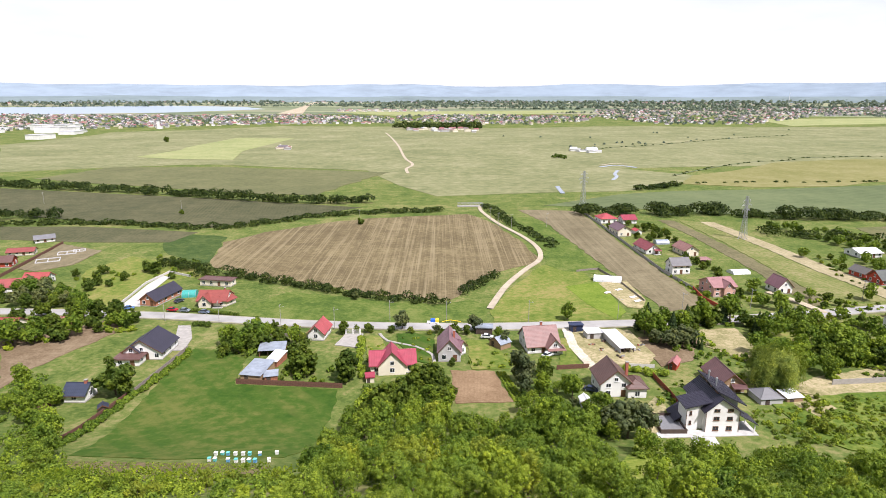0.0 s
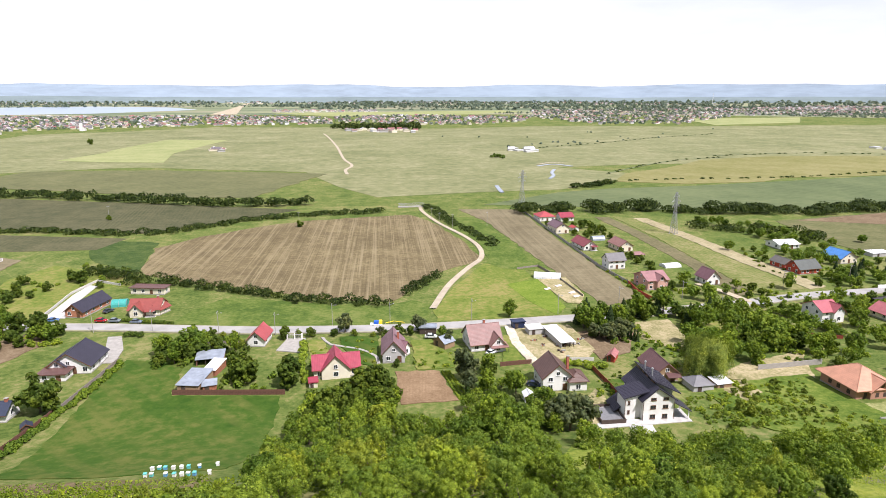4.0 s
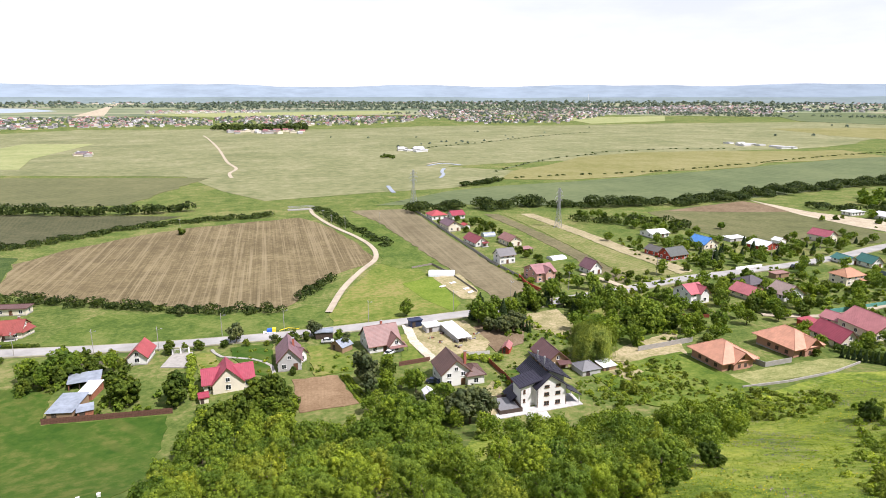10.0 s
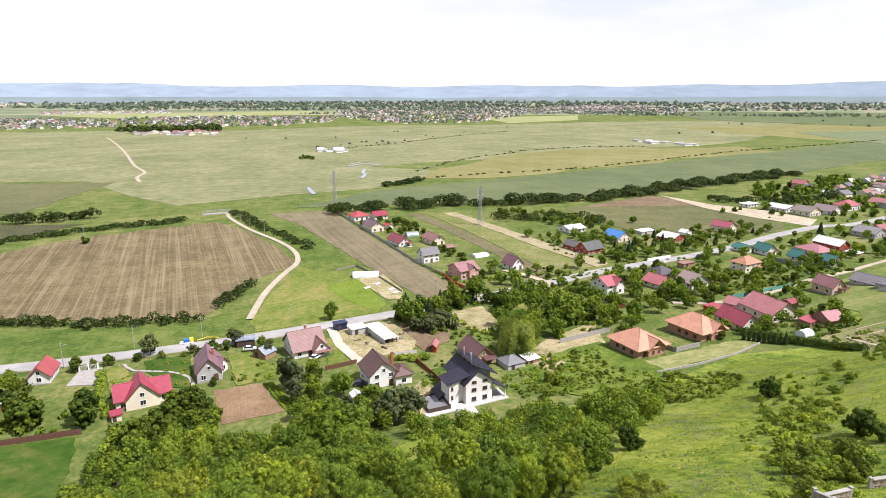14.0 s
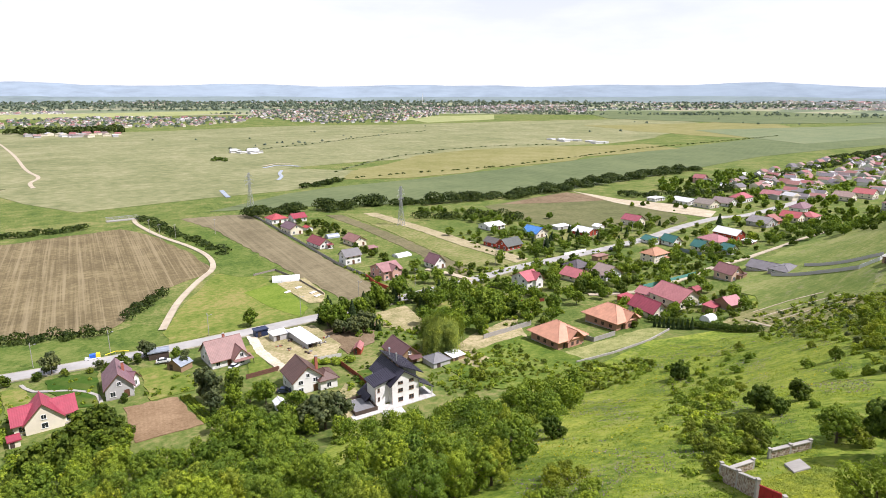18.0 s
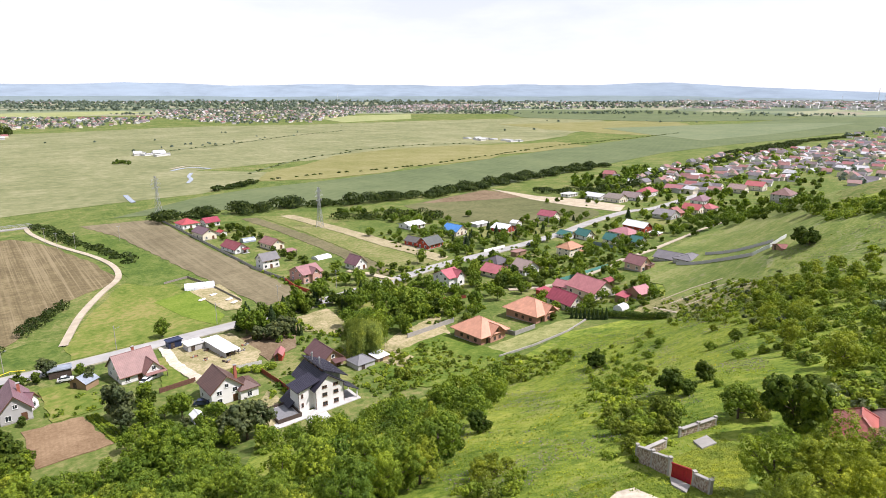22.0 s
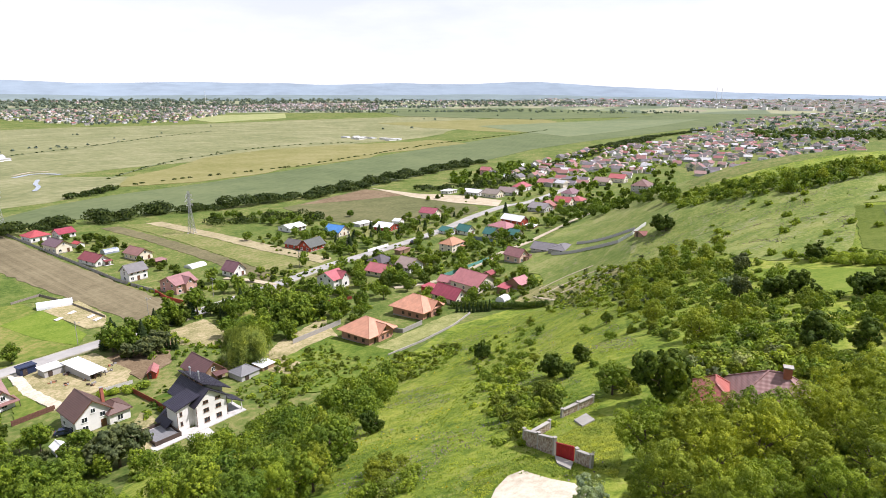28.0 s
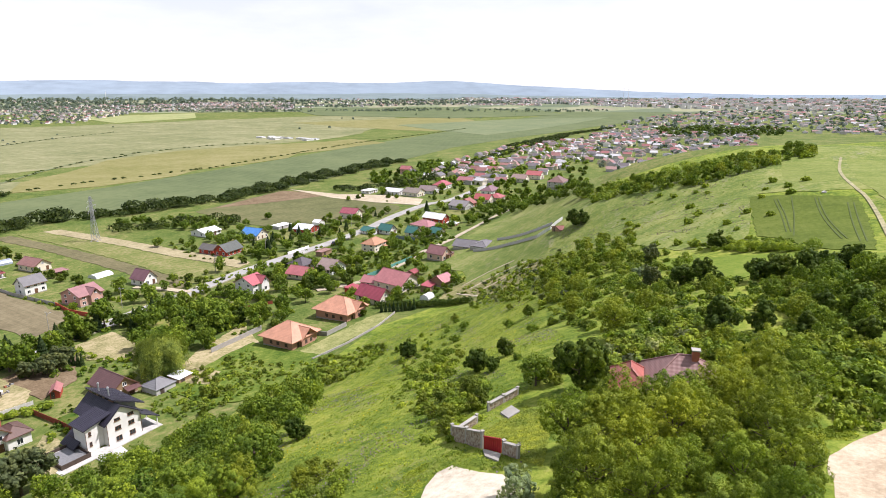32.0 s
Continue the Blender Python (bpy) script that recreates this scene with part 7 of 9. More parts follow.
for place, size in (((111.1, 20.8), 0.8), ((108.4, 16.6), 0.85), ((78.4, 9.4), 0.75), ((80.2, 5.0), 0.6), ((79.2, 0.2), 0.5), ((79.8, -5.2), 0.55), ((88.5, -0.6), 0.6), ((89.0, -5.0), 0.65), ((145.3, 20.2), 0.75)):
    tree("dark", *place, size)
for place, size in (((113.8, 26.8), 0.6), ((140.9, 33.4), 0.55)):
    tree("grey", *place, size)
for place, size in (((78.4, 22.8), 0.55), ((84.0, 24.7), 0.5), ((104.7, 38.5), 0.5), ((90.0, 21.7), 0.4)):
    tree("acacia", *place, size)
thicket([(193, 116), (207.4, 110.1), (204.3, 89.2), (157.1, 66.4), (146.5, 77.0), (156, 88), (176, 98), (186, 108)], 190, 0.3, 1.1, ["grey", "fruit", "bush", "elder"], "pale low shrubs and fruit bushes in the allotments", 0.16, 110, 110)
thicket([(181, 117), (192, 122), (200, 116), (188, 104), (178, 96), (166, 86), (162, 92), (172, 104)], 60, 0.25, 0.7, ["bush", "grey"], "vegetable rows and low bushes in the beds", 0.14, 90, 111)
# leafy rows of the tilled plot below the lawn
random.seed(41)
np.random.seed(41)
rows_p, rows_n = [], []
for i in range(8):
    a, b = Vector((-74.5 + 2.3 * i, 104.5 - 2.4 * i)), Vector((-33.0 + 0.2 * i, 97.4 - 2.1 * i))
    for j in range(int((b - a).length / 0.75)):
        if random.random() < 0.2:
            continue
        q = a.lerp(b, (j + random.random() * 0.6) * 0.75 / (b - a).length)
        d = unit(26)
        d[:, 2] = np.abs(d[:, 2])
        rows_p.append(np.array((q.x, q.y, ground_z(q.x, q.y) + 0.16)) + d * random.uniform(0.25, 0.5))
        rows_n.append(d)
tagged(new("vegetable_rows", quads("foliage", np.concatenate(rows_p), np.concatenate(rows_n), np.random.uniform(0.08, 0.16, 26 * len(rows_p)), LEAF["bush"])), "leafy green vegetable rows in a tilled plot", "vegetables", kind="stuff")
# shrubs dotted over the near meadow
thicket([(57, 103), (90, 116), (113, 112), (146, 118), (165, 104), (158, 78), (84, 33), (62, 29), (44, 30), (35, 46), (30, 51)], 900, 0.14, 0.42, ["bush", "fruit", "bush"], "tussocks and tall herbs of the meadow", 0.07, 46, 112)
thicket([(200, 98), (222, 88), (238, 60), (252, 28), (204, 22), (146, 16), (160, 35), (188, 62), (200, 76)], 420, 0.14, 0.5, ["bush", "fruit", "bush"], "tussocks on the farther hillside", 0.1, 40, 113)
thicket([(78.7, 62.1), (89.9, 62.7), (72.4, 42.5), (60.6, 33.9), (51.0, 29.6), (45.7, 31.5), (58.0, 45.7)], 70, 0.35, 0.9, ["bush", "fruit", "bush"], "low shrubs and tall herbs in the meadow", 0.11, 170, 107)
thicket([(117.8, 64.2), (105.2, 43.7), (88.3, 28.3), (78.7, 27.8), (73.8, 30.2), (89.1, 46.2)], 80, 0.4, 1.1, ["bush", "broad", "fruit"], "low shrubs at the foot of the hollow", 0.13, 170, 108)
thicket([(56.9, 37.0), (57.5, 31.5), (51.2, 28.4), (47.6, 30.4)], 26, 0.5, 1.2, ["bush", "fruit"], "shrubs against the plot wall", 0.1, 260, 109)
random.seed(31)
for place in [(126.2, 96.0), (118.2, 87.1), (78.6, 45.1), (80.1, 44.0), (83.1, 41.8), (74.5, 35.1), (116.8, 57.5), (105.1, 40.4), (102.3, 41.4), (99.8, 36.4), (86.6, 28.9), (106.9, 69.4), (143.9, 88.9), (135.1, 66.8), (119.8, 54.4), (101.8, 44.9), (63.4, 27.2), (65.4, 26.6), (61.3, 24.2), (96.0, 58.0), (111.0, 76.0)]:
    tree(random.choice(("bush", "bush", "fruit")), *place, random.uniform(0.4, 0.72))
# brambles below the orchard, shrubs round the villa, garden trees by the lane
thicket([(106.7, 117.2), (107.3, 107.0), (106.0, 95.0), (121.0, 98.0), (134.0, 105.5), (126.4, 118.8), (112.9, 122.5)], 90, 0.5, 1.3, ["bush", "fruit", "bush", "broad"], "brambles and wild shrubs below the orchard", 0.13, 200, 114)
thicket([(64.5, 129.0), (68.4, 128.8), (77.0, 124.5), (76.5, 121.5), (66.0, 122.5)], 22, 0.25, 0.7, ["bush", "broad", "grey"], "garden shrubs before the villa's paving", 0.1, 110, 115)
for place, size in (((120.2, 189.7), 0.9), ((128.1, 210.0), 0.8), ((135.4, 206.8), 0.7), ((114.1, 165.0), 0.75), ((128.8, 177.5), 0.8), ((140.0, 170.5), 0.75), ((149.8, 168.5), 0.85), ((163.5, 170.7), 0.75), ((169.7, 191.5), 0.75), ((177.7, 170.8), 0.6)):
    tree("broad", *place, size)
for place, size in (((135.2, 175.0), 1.0), ((175.8, 181.6), 1.1), ((170.0, 205.2), 0.9), ((190.6, 173.5), 0.8), ((190.8, 189.6), 1.0)):
    tree("dark", *place, size)
# single trees that stand out
random.seed(7)
for place in [(74.2, 202.9), (75.5, 199.2), (74.9, 190.2), (78.4, 192.8), (82.0, 195.6), (83.9, 193.8), (75.6, 187.8), (79.6, 189.0), (71.4, 192.0)]:
    tree("grey", *place, random.uniform(0.62, 0.78))
for place in [(96.5, 212.0), (100.7, 213.0), (104.1, 213.6), (93.1, 219.8), (97.5, 219.7), (77.2, 217.5), (70.0, 206.0)]:
    tree("conifer", *place, random.uniform(0.62, 0.85))
tree("dark", -89.8, 152.6, 1.7)
tree("dark", -28.0, 163.0, 1.5)
tree("dark", -41.4, 167.6, 1.6)
tree("dark", -61.2, 187.0, 1.5)
for place, size in (((-12.2, 150.0), 1.0), ((-7.4, 154.6), 1.35), ((-3.2, 153.4), 1.35), ((0.4, 149.2), 1.1), ((-15.7, 144.2), 1.1), ((-9.7, 143.0), 1.15), ((-0.6, 155.6), 1.0)):
    tree("dark", *place, size)
for place, size in (((-14.7, 205.4), 0.85), ((11.3, 204.4), 0.75), ((-2.2, 202.0), 0.45), ((-36.5, 242.1), 0.5)):
    tree("grey", *place, size)
for place, size in (((-130.7, 217.6), 1.2), ((-121.7, 214.0), 1.3), ((-115.5, 214.2), 0.9), ((-136.9, 210.9), 1.2), ((-115.9, 208.0), 0.7)):
    tree("dark", *place, size)
for place, size in (((27.3, 152.1), 0.8), ((34.9, 150.3), 0.72), ((40.5, 141.3), 0.7), ((37.7, 130.3), 0.75), ((30.4, 166.8), 0.62)):
    tree("broad", *place, size)
tree("grey", 22.3, 160.4, 1.15)
tree("grey", 20.6, 190.5, 0.7)
tree("broad", 19.6, 198.5, 0.5)
tree("dark", 29.8, 164.5, 0.8)
tree("broad", 22.0, 115.0, 1.3)
tree("broad", 28.0, 116.0, 1.1)
tree("broad", 17.0, 112.0, 1.05)
tree("broad", -62.5, 186.5, 1.15)
tree("broad", -71.8, 190.5, 0.8)
for place in [(-153.4, 220.0), (-157.4, 211.6), (-137.3, 202.7), (-133.4, 213.5), (-144.0, 189.2), (-139.5, 193.9), (-130.8, 193.9), (-145.6, 227.0), (-165.8, 229.8)]:
    tree(random.choice(("dark", "broad", "dark")), *place, random.uniform(0.9, 1.2))
tree("grey", 21.8, 152.4, 0.78)
tree("broad", 46.8, 216.8, 0.72)
tree("dark", 2.8, 173.4, 0.45)
tree("grey", 39.8, 126.4, 1.0)
tree("grey", 42.6, 126.0, 1.25)
tree("grey", 45.8, 126.6, 1.1)
tree("grey", 41.0, 129.4, 0.9)
tree("willow", 93.5, 158.5, 1.5)
tree("dark", 52.9, 58.6, 0.6)
tree("dark", 227.2, 84.9, 1.05)
tree("dark", 224.1, 80.8, 1.1)
tree("dark", 58.8, 20.4, 1.05)
for place in [(43.1, 15.5), (43.9, 13.9), (45.4, 12.3), (46.7, 10.8), (48.4, 9.3), (50.6, 7.9), (54.2, 6.5), (57.8, 4.7), (59.8, 2.7), (58.5, 0.4)]:
    tree(random.choice(("locust", "acacia", "acacia")), *place, random.uniform(0.5, 0.62))
for place in [(279.0, 99.3), (272.8, 90.5), (266.1, 82.0), (263.3, 76.3), (255.5, 68.3), (286.9, 99.5), (282.7, 89.9), (278.0, 77.0), (267.5, 66.9), (249.3, 37.6), (285.9, 17.5)]:
    tree("broad", *place, random.uniform(0.38, 0.55))
for place in [(69.4, 20.2), (70.2, 15.3), (82.2, 17.6), (35.0, 16.1), (129.1, 32.4), (163.1, 71.5)]:
    tree("elder", *place, random.uniform(0.8, 1.05))
tree("dark", 70.1, 37.1, 0.45)
tree("fruit", 73.8, 41.4, 0.8)
tree("dark", 117.2, 86.4, 0.7)
tree("broad", 61.2, 26.5, 0.5)
tree("broad", 32.7, 47.4, 0.6)
tree("dark", 115.8, 85.0, 0.65)
tree("dark", 78.9, 39.3, 0.5)
tree("dark", 71.6, 40.3, 0.65)
tree("broad", 277.9, 321.7, 0.6)
tree("dark", -55.5, 399.0, 0.75)
tree("dark", -189.8, 435.7, 0.6)
tree("dark", -532.0, 1187.4, 1.6)
for place in [(74.2, 206.1), (80.0, 199.8), (112.0, 203.5), (124.5, 212.4), (253.3, 266.6), (214.5, 249.7), (355.6, 243.6)]:
    tree("conifer", *place, random.uniform(0.7, 1.0))
for place in [(73.7, 197.5), (79.7, 208.0), (84.3, 202.1), (83.7, 195.4), (111.5, 197.8), (107.0, 214.4), (89.4, 206.3), (71.2, 201.9), (95.3, 211.9), (100.5, 213.2), (110.4, 210.7), (112.7, 208.2)]:
    tree(random.choice(("dark", "broad", "dark")), *place, random.uniform(0.85, 1.15))
for place in [(82.2, 191.2), (82.9, 190.1), (83.6, 189.1), (84.4, 188.1), (85.1, 187.1), (167.8, 135.6), (168.4, 134.1), (168.9, 132.6), (170.0, 131.6), (170.5, 130.0), (171.6, 128.9), (172.5, 127.8), (172.8, 126.1), (173.6, 124.9)]:
    tree("thuja", *place, random.uniform(0.8, 1.0))

# ---- the farther villages, the town and the hills ----
FAR_ROOFS = [roofing(c) for c in ((0.27, 0.115, 0.10), (0.29, 0.165, 0.145), (0.165, 0.115, 0.115), (0.15, 0.135, 0.15), (0.14, 0.12, 0.13), (0.29, 0.09, 0.09), (0.46, 0.46, 0.48))]


def far_village(name, label, ring, count, size=(8, 14), height=(3, 5), seed=1, flat=0.1, pale=False, bright=False):
    """Hundreds of distant gabled houses that nobody could count one by one."""
    random.seed(seed)
    xs, ys = [p[0] for p in ring], [p[1] for p in ring]
    v, f, mi = [], [], []
    n = tries = 0
    while n < count and tries < count * 40:
        tries += 1
        x, y = random.uniform(min(xs), max(xs)), random.uniform(min(ys), max(ys))
        if not inside(x, y, ring) or (ground_z(x, y) > 3 and math.hypot(x, y) < 1500):
            continue
        n += 1
        a = random.choice((0.15, 0.15 + math.pi / 2)) + random.uniform(-0.3, 0.3)
        w, d, h = random.uniform(*size), random.uniform(size[0], size[1] * 0.8), random.uniform(*height)
        z = ground_z(x, y) - 0.5
        rise = 0.3 if random.random() < flat else random.uniform(2, 3.4)
        c, s = math.cos(a), math.sin(a)

        def at(px, py, pz):
            return (x + c * px - s * py, y + s * px + c * py, z + pz)

        b = len(v)
        for pz in (0, h):
            v += [at(-w / 2, -d / 2, pz), at(w / 2, -d / 2, pz), at(w / 2, d / 2, pz), at(-w / 2, d / 2, pz)]
        o = 0.6
        v += [at(-w / 2 - o, -d / 2 - o, h - 0.2), at(w / 2 + o, -d / 2 - o, h - 0.2), at(w / 2 + o, d / 2 + o, h - 0.2), at(-w / 2 - o, d / 2 + o, h - 0.2), at(-w / 2 - o, 0, h + rise), at(w / 2 + o, 0, h + rise)]
        quads_ = [(0, 1, 5, 4), (1, 2, 6, 5), (2, 3, 7, 6), (3, 0, 4, 7), (8, 9, 13, 12), (10, 11, 12, 13), (9, 10, 13), (11, 8, 12)]
        f += [tuple(b + i for i in q) for q in quads_]
        wall = 0 if pale or (bright and random.random() < 0.6) else random.choice((0, 1, 1, 2, 2))
        roof = 2 + len(FAR_ROOFS) if pale else 3 + random.randrange(len(FAR_ROOFS))
        mi += [wall] * 4 + [roof] * 2 + [wall] * 2
    me = bpy.data.meshes.new(name)
    me.from_pydata(v, [], f)
    for m in (WHITE_WALL, CREAM_WALL, GREY_WALL, *FAR_ROOFS):
        me.materials.append(m)
    me.polygons.foreach_set("material_index", mi)
    me.update()
    return tagged(new(name, me), label, "village", kind="stuff")


def far_wood(name, label, ring, count, size=(6, 12), kind="dark", seed=1, leaves=26):
    """Distant tree crowns as clumps of foliage."""
    random.seed(seed)
    np.random.seed(seed)
    xs, ys = [p[0] for p in ring], [p[1] for p in ring]
    pts, nrm, siz = [], [], []
    n = tries = 0
    while n < count and tries < count * 40:
        tries += 1
        x, y = random.uniform(min(xs), max(xs)), random.uniform(min(ys), max(ys))
        if not inside(x, y, ring) or (ground_z(x, y) > 3 and math.hypot(x, y) < 1500):
            continue
        n += 1
        h = random.uniform(*size)
        d = unit(leaves)
        d[:, 2] = np.abs(d[:, 2])
        pts.append(np.array((x, y, ground_z(x, y) + h * 0.25)) + d * np.array((h * 0.55, h * 0.55, h * 0.7)) * np.random.uniform(0.7, 1.05, leaves)[:, None])
        nrm.append(d + 0.4 * unit(leaves))
        siz.append(h * 0.3 * np.random.uniform(0.6, 1.2, leaves))
    p, nn, s = np.concatenate(pts), np.concatenate(nrm), np.concatenate(siz)
    nn /= np.linalg.norm(nn, axis=1)[:, None]
    return tagged(new(name, quads(name, p, nn, s, LEAF[kind])), label, "woodland", kind="stuff")


# the village goes on along the road
RING_NEAR = [(489.5, 369.5), (643.3, 401.9), (892.6, 450.1), (1090.6, 421.9), (971.8, 327.4), (738.4, 254.7), (600.1, 261.7), (514.8, 270.7), (477.3, 298.1)]
far_village("village_houses", "close-set village houses with red and brown roofs", RING_NEAR, 175, (8, 12), (3, 5), 5)
far_wood("village_trees", "garden trees between the village houses", RING_NEAR, 300, (3, 7), "broad", 6)
RING_MID = [(942.1, 373.4), (1311.2, 456.2), (1523.7, 351.1), (1462.0, 151.1), (318.3, 34.6), (311.6, 70.6), (729.8, 244.5), (723.2, 278.2)]
far_village("village_houses", "dense dark-roofed houses at the end of the village", RING_MID, 420, (8, 13), (3, 5), 7)
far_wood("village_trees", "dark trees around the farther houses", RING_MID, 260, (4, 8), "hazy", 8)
RING_OUT = [(1436.1, 500.1), (2159.4, 557.2), (2838.5, 389.2), (3021.4, -132.9), (2901.8, -425.9), (1592.3, -241.8), (1593.0, -77.5), (1578.1, 96.0), (1371.0, 292.0)]
far_village("town_houses", "outskirts of the town with scattered roofs", RING_OUT, 900, (8, 15), (3, 6), 9, 0.3, bright=True)
far_wood("town_trees", "trees between the town's outer houses", RING_OUT, 420, (6, 12), "hazy", 10)
far_wood("copse", "dark copse before the town", [(1510.5, 374.0), (1655.5, 286.8), (1660.3, 101.7), (1446.5, 107.5), (1320.1, 303.2)], 160, (8, 14), "dark", 12)
RING_TOWN = [(3802.9, 2474.5), (4100.5, 1642.3), (4410.7, 782.4), (4473.2, -188.4), (4306.9, -733.1), (2828.8, -488.6), (2911.5, -128.7), (2913.8, 512.8), (3025.7, 919.4), (3399.1, 1722.1)]
far_village("town", "pale blocks and roofs of a large town in the distance", RING_TOWN, 2300, (12, 30), (5, 16), 13, 0.6, bright=True)
far_wood("town_trees", "trees between the town's blocks", RING_TOWN, 520, (10, 20), "hazy", 14)
# the belt of villages and woods between the plain and the town
RING_BELT = [(2911.2, 3150.3), (3929.1, 2931.2), (4318.2, 2320.1), (4543.4, 1840.5), (4550.4, 1823.1), (3553.6, 1422.4), (2829.7, 1769.4), (2142.9, 2091.1), (1453.2, 2197.6), (1984.6, 2145.2)]
far_village("plain_village", "hazy line of villages before the town", RING_BELT, 420, (9, 17), (3, 7), 40, 0.3)
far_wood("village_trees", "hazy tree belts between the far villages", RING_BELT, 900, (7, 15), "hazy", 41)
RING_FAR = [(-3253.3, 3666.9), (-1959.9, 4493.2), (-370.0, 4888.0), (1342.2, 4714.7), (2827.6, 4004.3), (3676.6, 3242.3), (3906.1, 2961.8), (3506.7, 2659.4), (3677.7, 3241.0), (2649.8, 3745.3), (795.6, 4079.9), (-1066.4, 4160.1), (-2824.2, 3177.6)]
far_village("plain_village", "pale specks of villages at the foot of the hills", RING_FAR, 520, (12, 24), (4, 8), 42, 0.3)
far_wood("woodland_belt", "woods at the foot of the hills, haze-tinted leaves", RING_FAR, 1500, (8, 15), "hazy", 43)
# villages across the plain
RING_LEFT = [(-1925.9, 2157.6), (-1655.7, 2329.1), (-1037.6, 2363.2), (-602.8, 2518.1), (-200.7, 2352.2), (-145.8, 1907.7), (-514.7, 1860.3), (-750.2, 1701.1), (-932.1, 1538.7), (-1268.4, 1411.7)]
far_village("plain_village", "broad village of small red-roofed houses on the plain", RING_LEFT, 1150, (7, 12), (3, 5), 15)
far_wood("village_trees", "trees scattered through the plain village", RING_LEFT, 1300, (4, 9), "hazy", 16)
RING_MIDDLE = [(-186.3, 2445.1), (152.3, 2545.2), (458.5, 2339.0), (617.4, 2466.4), (471.1, 2024.0), (261.9, 1844.3), (127.8, 1847.9), (-155.7, 2038.5)]
far_village("plain_village", "village strung along the plain", RING_MIDDLE, 330, (7, 12), (3, 5), 17)
far_wood("village_trees", "trees through the strung-out village", RING_MIDDLE, 480, (4, 9), "hazy", 18)
RING_RIGHT = [(718.4, 2983.8), (1152.0, 3060.7), (1715.5, 3079.3), (2187.7, 3086.8), (2448.3, 2556.9), (1939.4, 2023.8), (1544.6, 2170.9), (1387.6, 2296.7), (891.9, 1794.4), (655.9, 1819.5), (562.5, 2244.6)]
far_village("plain_village", "large village with many red roofs before the hills", RING_RIGHT, 1000, (7, 12), (3, 5), 19)
far_wood("village_trees", "trees through the large plain village", RING_RIGHT, 1300, (5, 10), "hazy", 20)
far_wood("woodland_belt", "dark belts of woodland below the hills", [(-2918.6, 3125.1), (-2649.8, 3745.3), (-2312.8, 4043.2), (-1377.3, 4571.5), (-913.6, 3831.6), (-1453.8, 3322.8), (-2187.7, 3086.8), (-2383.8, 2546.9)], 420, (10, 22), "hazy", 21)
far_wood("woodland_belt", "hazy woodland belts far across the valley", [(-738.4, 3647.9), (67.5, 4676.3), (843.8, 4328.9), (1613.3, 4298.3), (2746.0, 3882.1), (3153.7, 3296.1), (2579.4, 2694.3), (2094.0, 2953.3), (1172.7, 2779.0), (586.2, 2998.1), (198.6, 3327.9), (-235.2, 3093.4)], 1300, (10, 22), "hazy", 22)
far_wood("copse", "trees around a pale farmstead on the plain", [(-148.7, 1736.5), (107.7, 1791.3), (94.4, 1640.0), (-121.8, 1650.0)], 90, (10, 18), "hedge", 23)
far_village("farmstead", "pale farm buildings among trees on the plain", [(-95.3, 1640.0), (101.4, 1630.0), (91.7, 1522.6), (-80.3, 1500.7)], 26, (10, 22), (4, 6), 24, 0.6)
far_village("farmstead", "low farm buildings far out on the plain", [(-283.4, 1049.6), (-254.5, 1049.6), (-248.0, 991.8), (-269.9, 991.8)], 6, (8, 14), (3, 4), 25, 0.6)
far_village("farmstead", "low sheep sheds by a stream", [(210.6, 1014.2), (251.7, 991.8), (234.5, 940.0), (201.4, 960.1)], 8, (8, 16), (3, 4), 26, 0.8, True)
far_village("farmstead", "row of low white sheds on the plain", [(847.3, 989.4), (865.8, 838.6), (829.2, 810.0), (801.8, 936.1)], 9, (10, 20), (3, 4), 27, 0.8, True)
far_wood("stream_bushes", "bushes along a winding stream", [(208.2, 1049.6), (365.6, 1187.4), (605.1, 1307.1), (580.5, 1253.0), (349.5, 1100.7), (203.9, 981.0)], 16, (3, 5), "hazy", 28)
far_wood("stream_bushes", "low bushes by a ditch", [(158.7, 902.2), (180.7, 867.3), (170.3, 834.9), (151.3, 859.0)], 12, (4, 6), "dark", 29)
far_wood("field_trees", "lone trees on field edges far away", [(840.6, 1559.1), (2860.7, 1150.4), (2210.5, 885.0), (622.6, 1155.7)], 12, (4, 8), "hazy", 30)
far_wood("field_trees", "hedges and bushes on the far plain", [(87.6, 1453.1), (1145.2, 1602.5), (984.3, 1373.7), (129.5, 1219.3)], 8, (3, 5), "hazy", 31)
far_village("factory", "white factory halls at the village edge", [(-928.0, 1379.6), (-1094.5, 1659.3), (-968.4, 1676.4), (-813.8, 1427.7), (-782.6, 1287.9), (-840.5, 1268.2)], 12, (30, 60), (6, 14), 32, 1.0, True)
far_village("factory", "white sheds beside the factory", [(-1176.3, 1425.0), (-1132.0, 1604.5), (-1009.1, 1446.5), (-1047.4, 1266.1)], 7, (25, 50), (6, 10), 33, 1.0, True)
lay("building_site", "pale bare earth of roadworks far away", "ground", [(-690.0, 2600.0), (-780.0, 3450.0), (-905.0, 4400.0), (-880.0, 4400.0), (-745.0, 3450.0), (-590.0, 2620.0)], BARE_PALE, 1.2, 100)
lay("field", "sunlit pale strip of far fields", "field", [(-483.2, 2749.5), (41.9, 2892.3), (586.2, 2998.1), (648.1, 2794.9), (267.3, 2541.4), (-186.3, 2445.1)], CROP_PALE, 0.6, 100)
lay("field", "green strip of far fields", "field", [(1044.3, 2105.7), (1494.0, 2098.9), (1280.1, 1794.5), (969.9, 1728.8)], CROP_PALE, 0.5, 100)
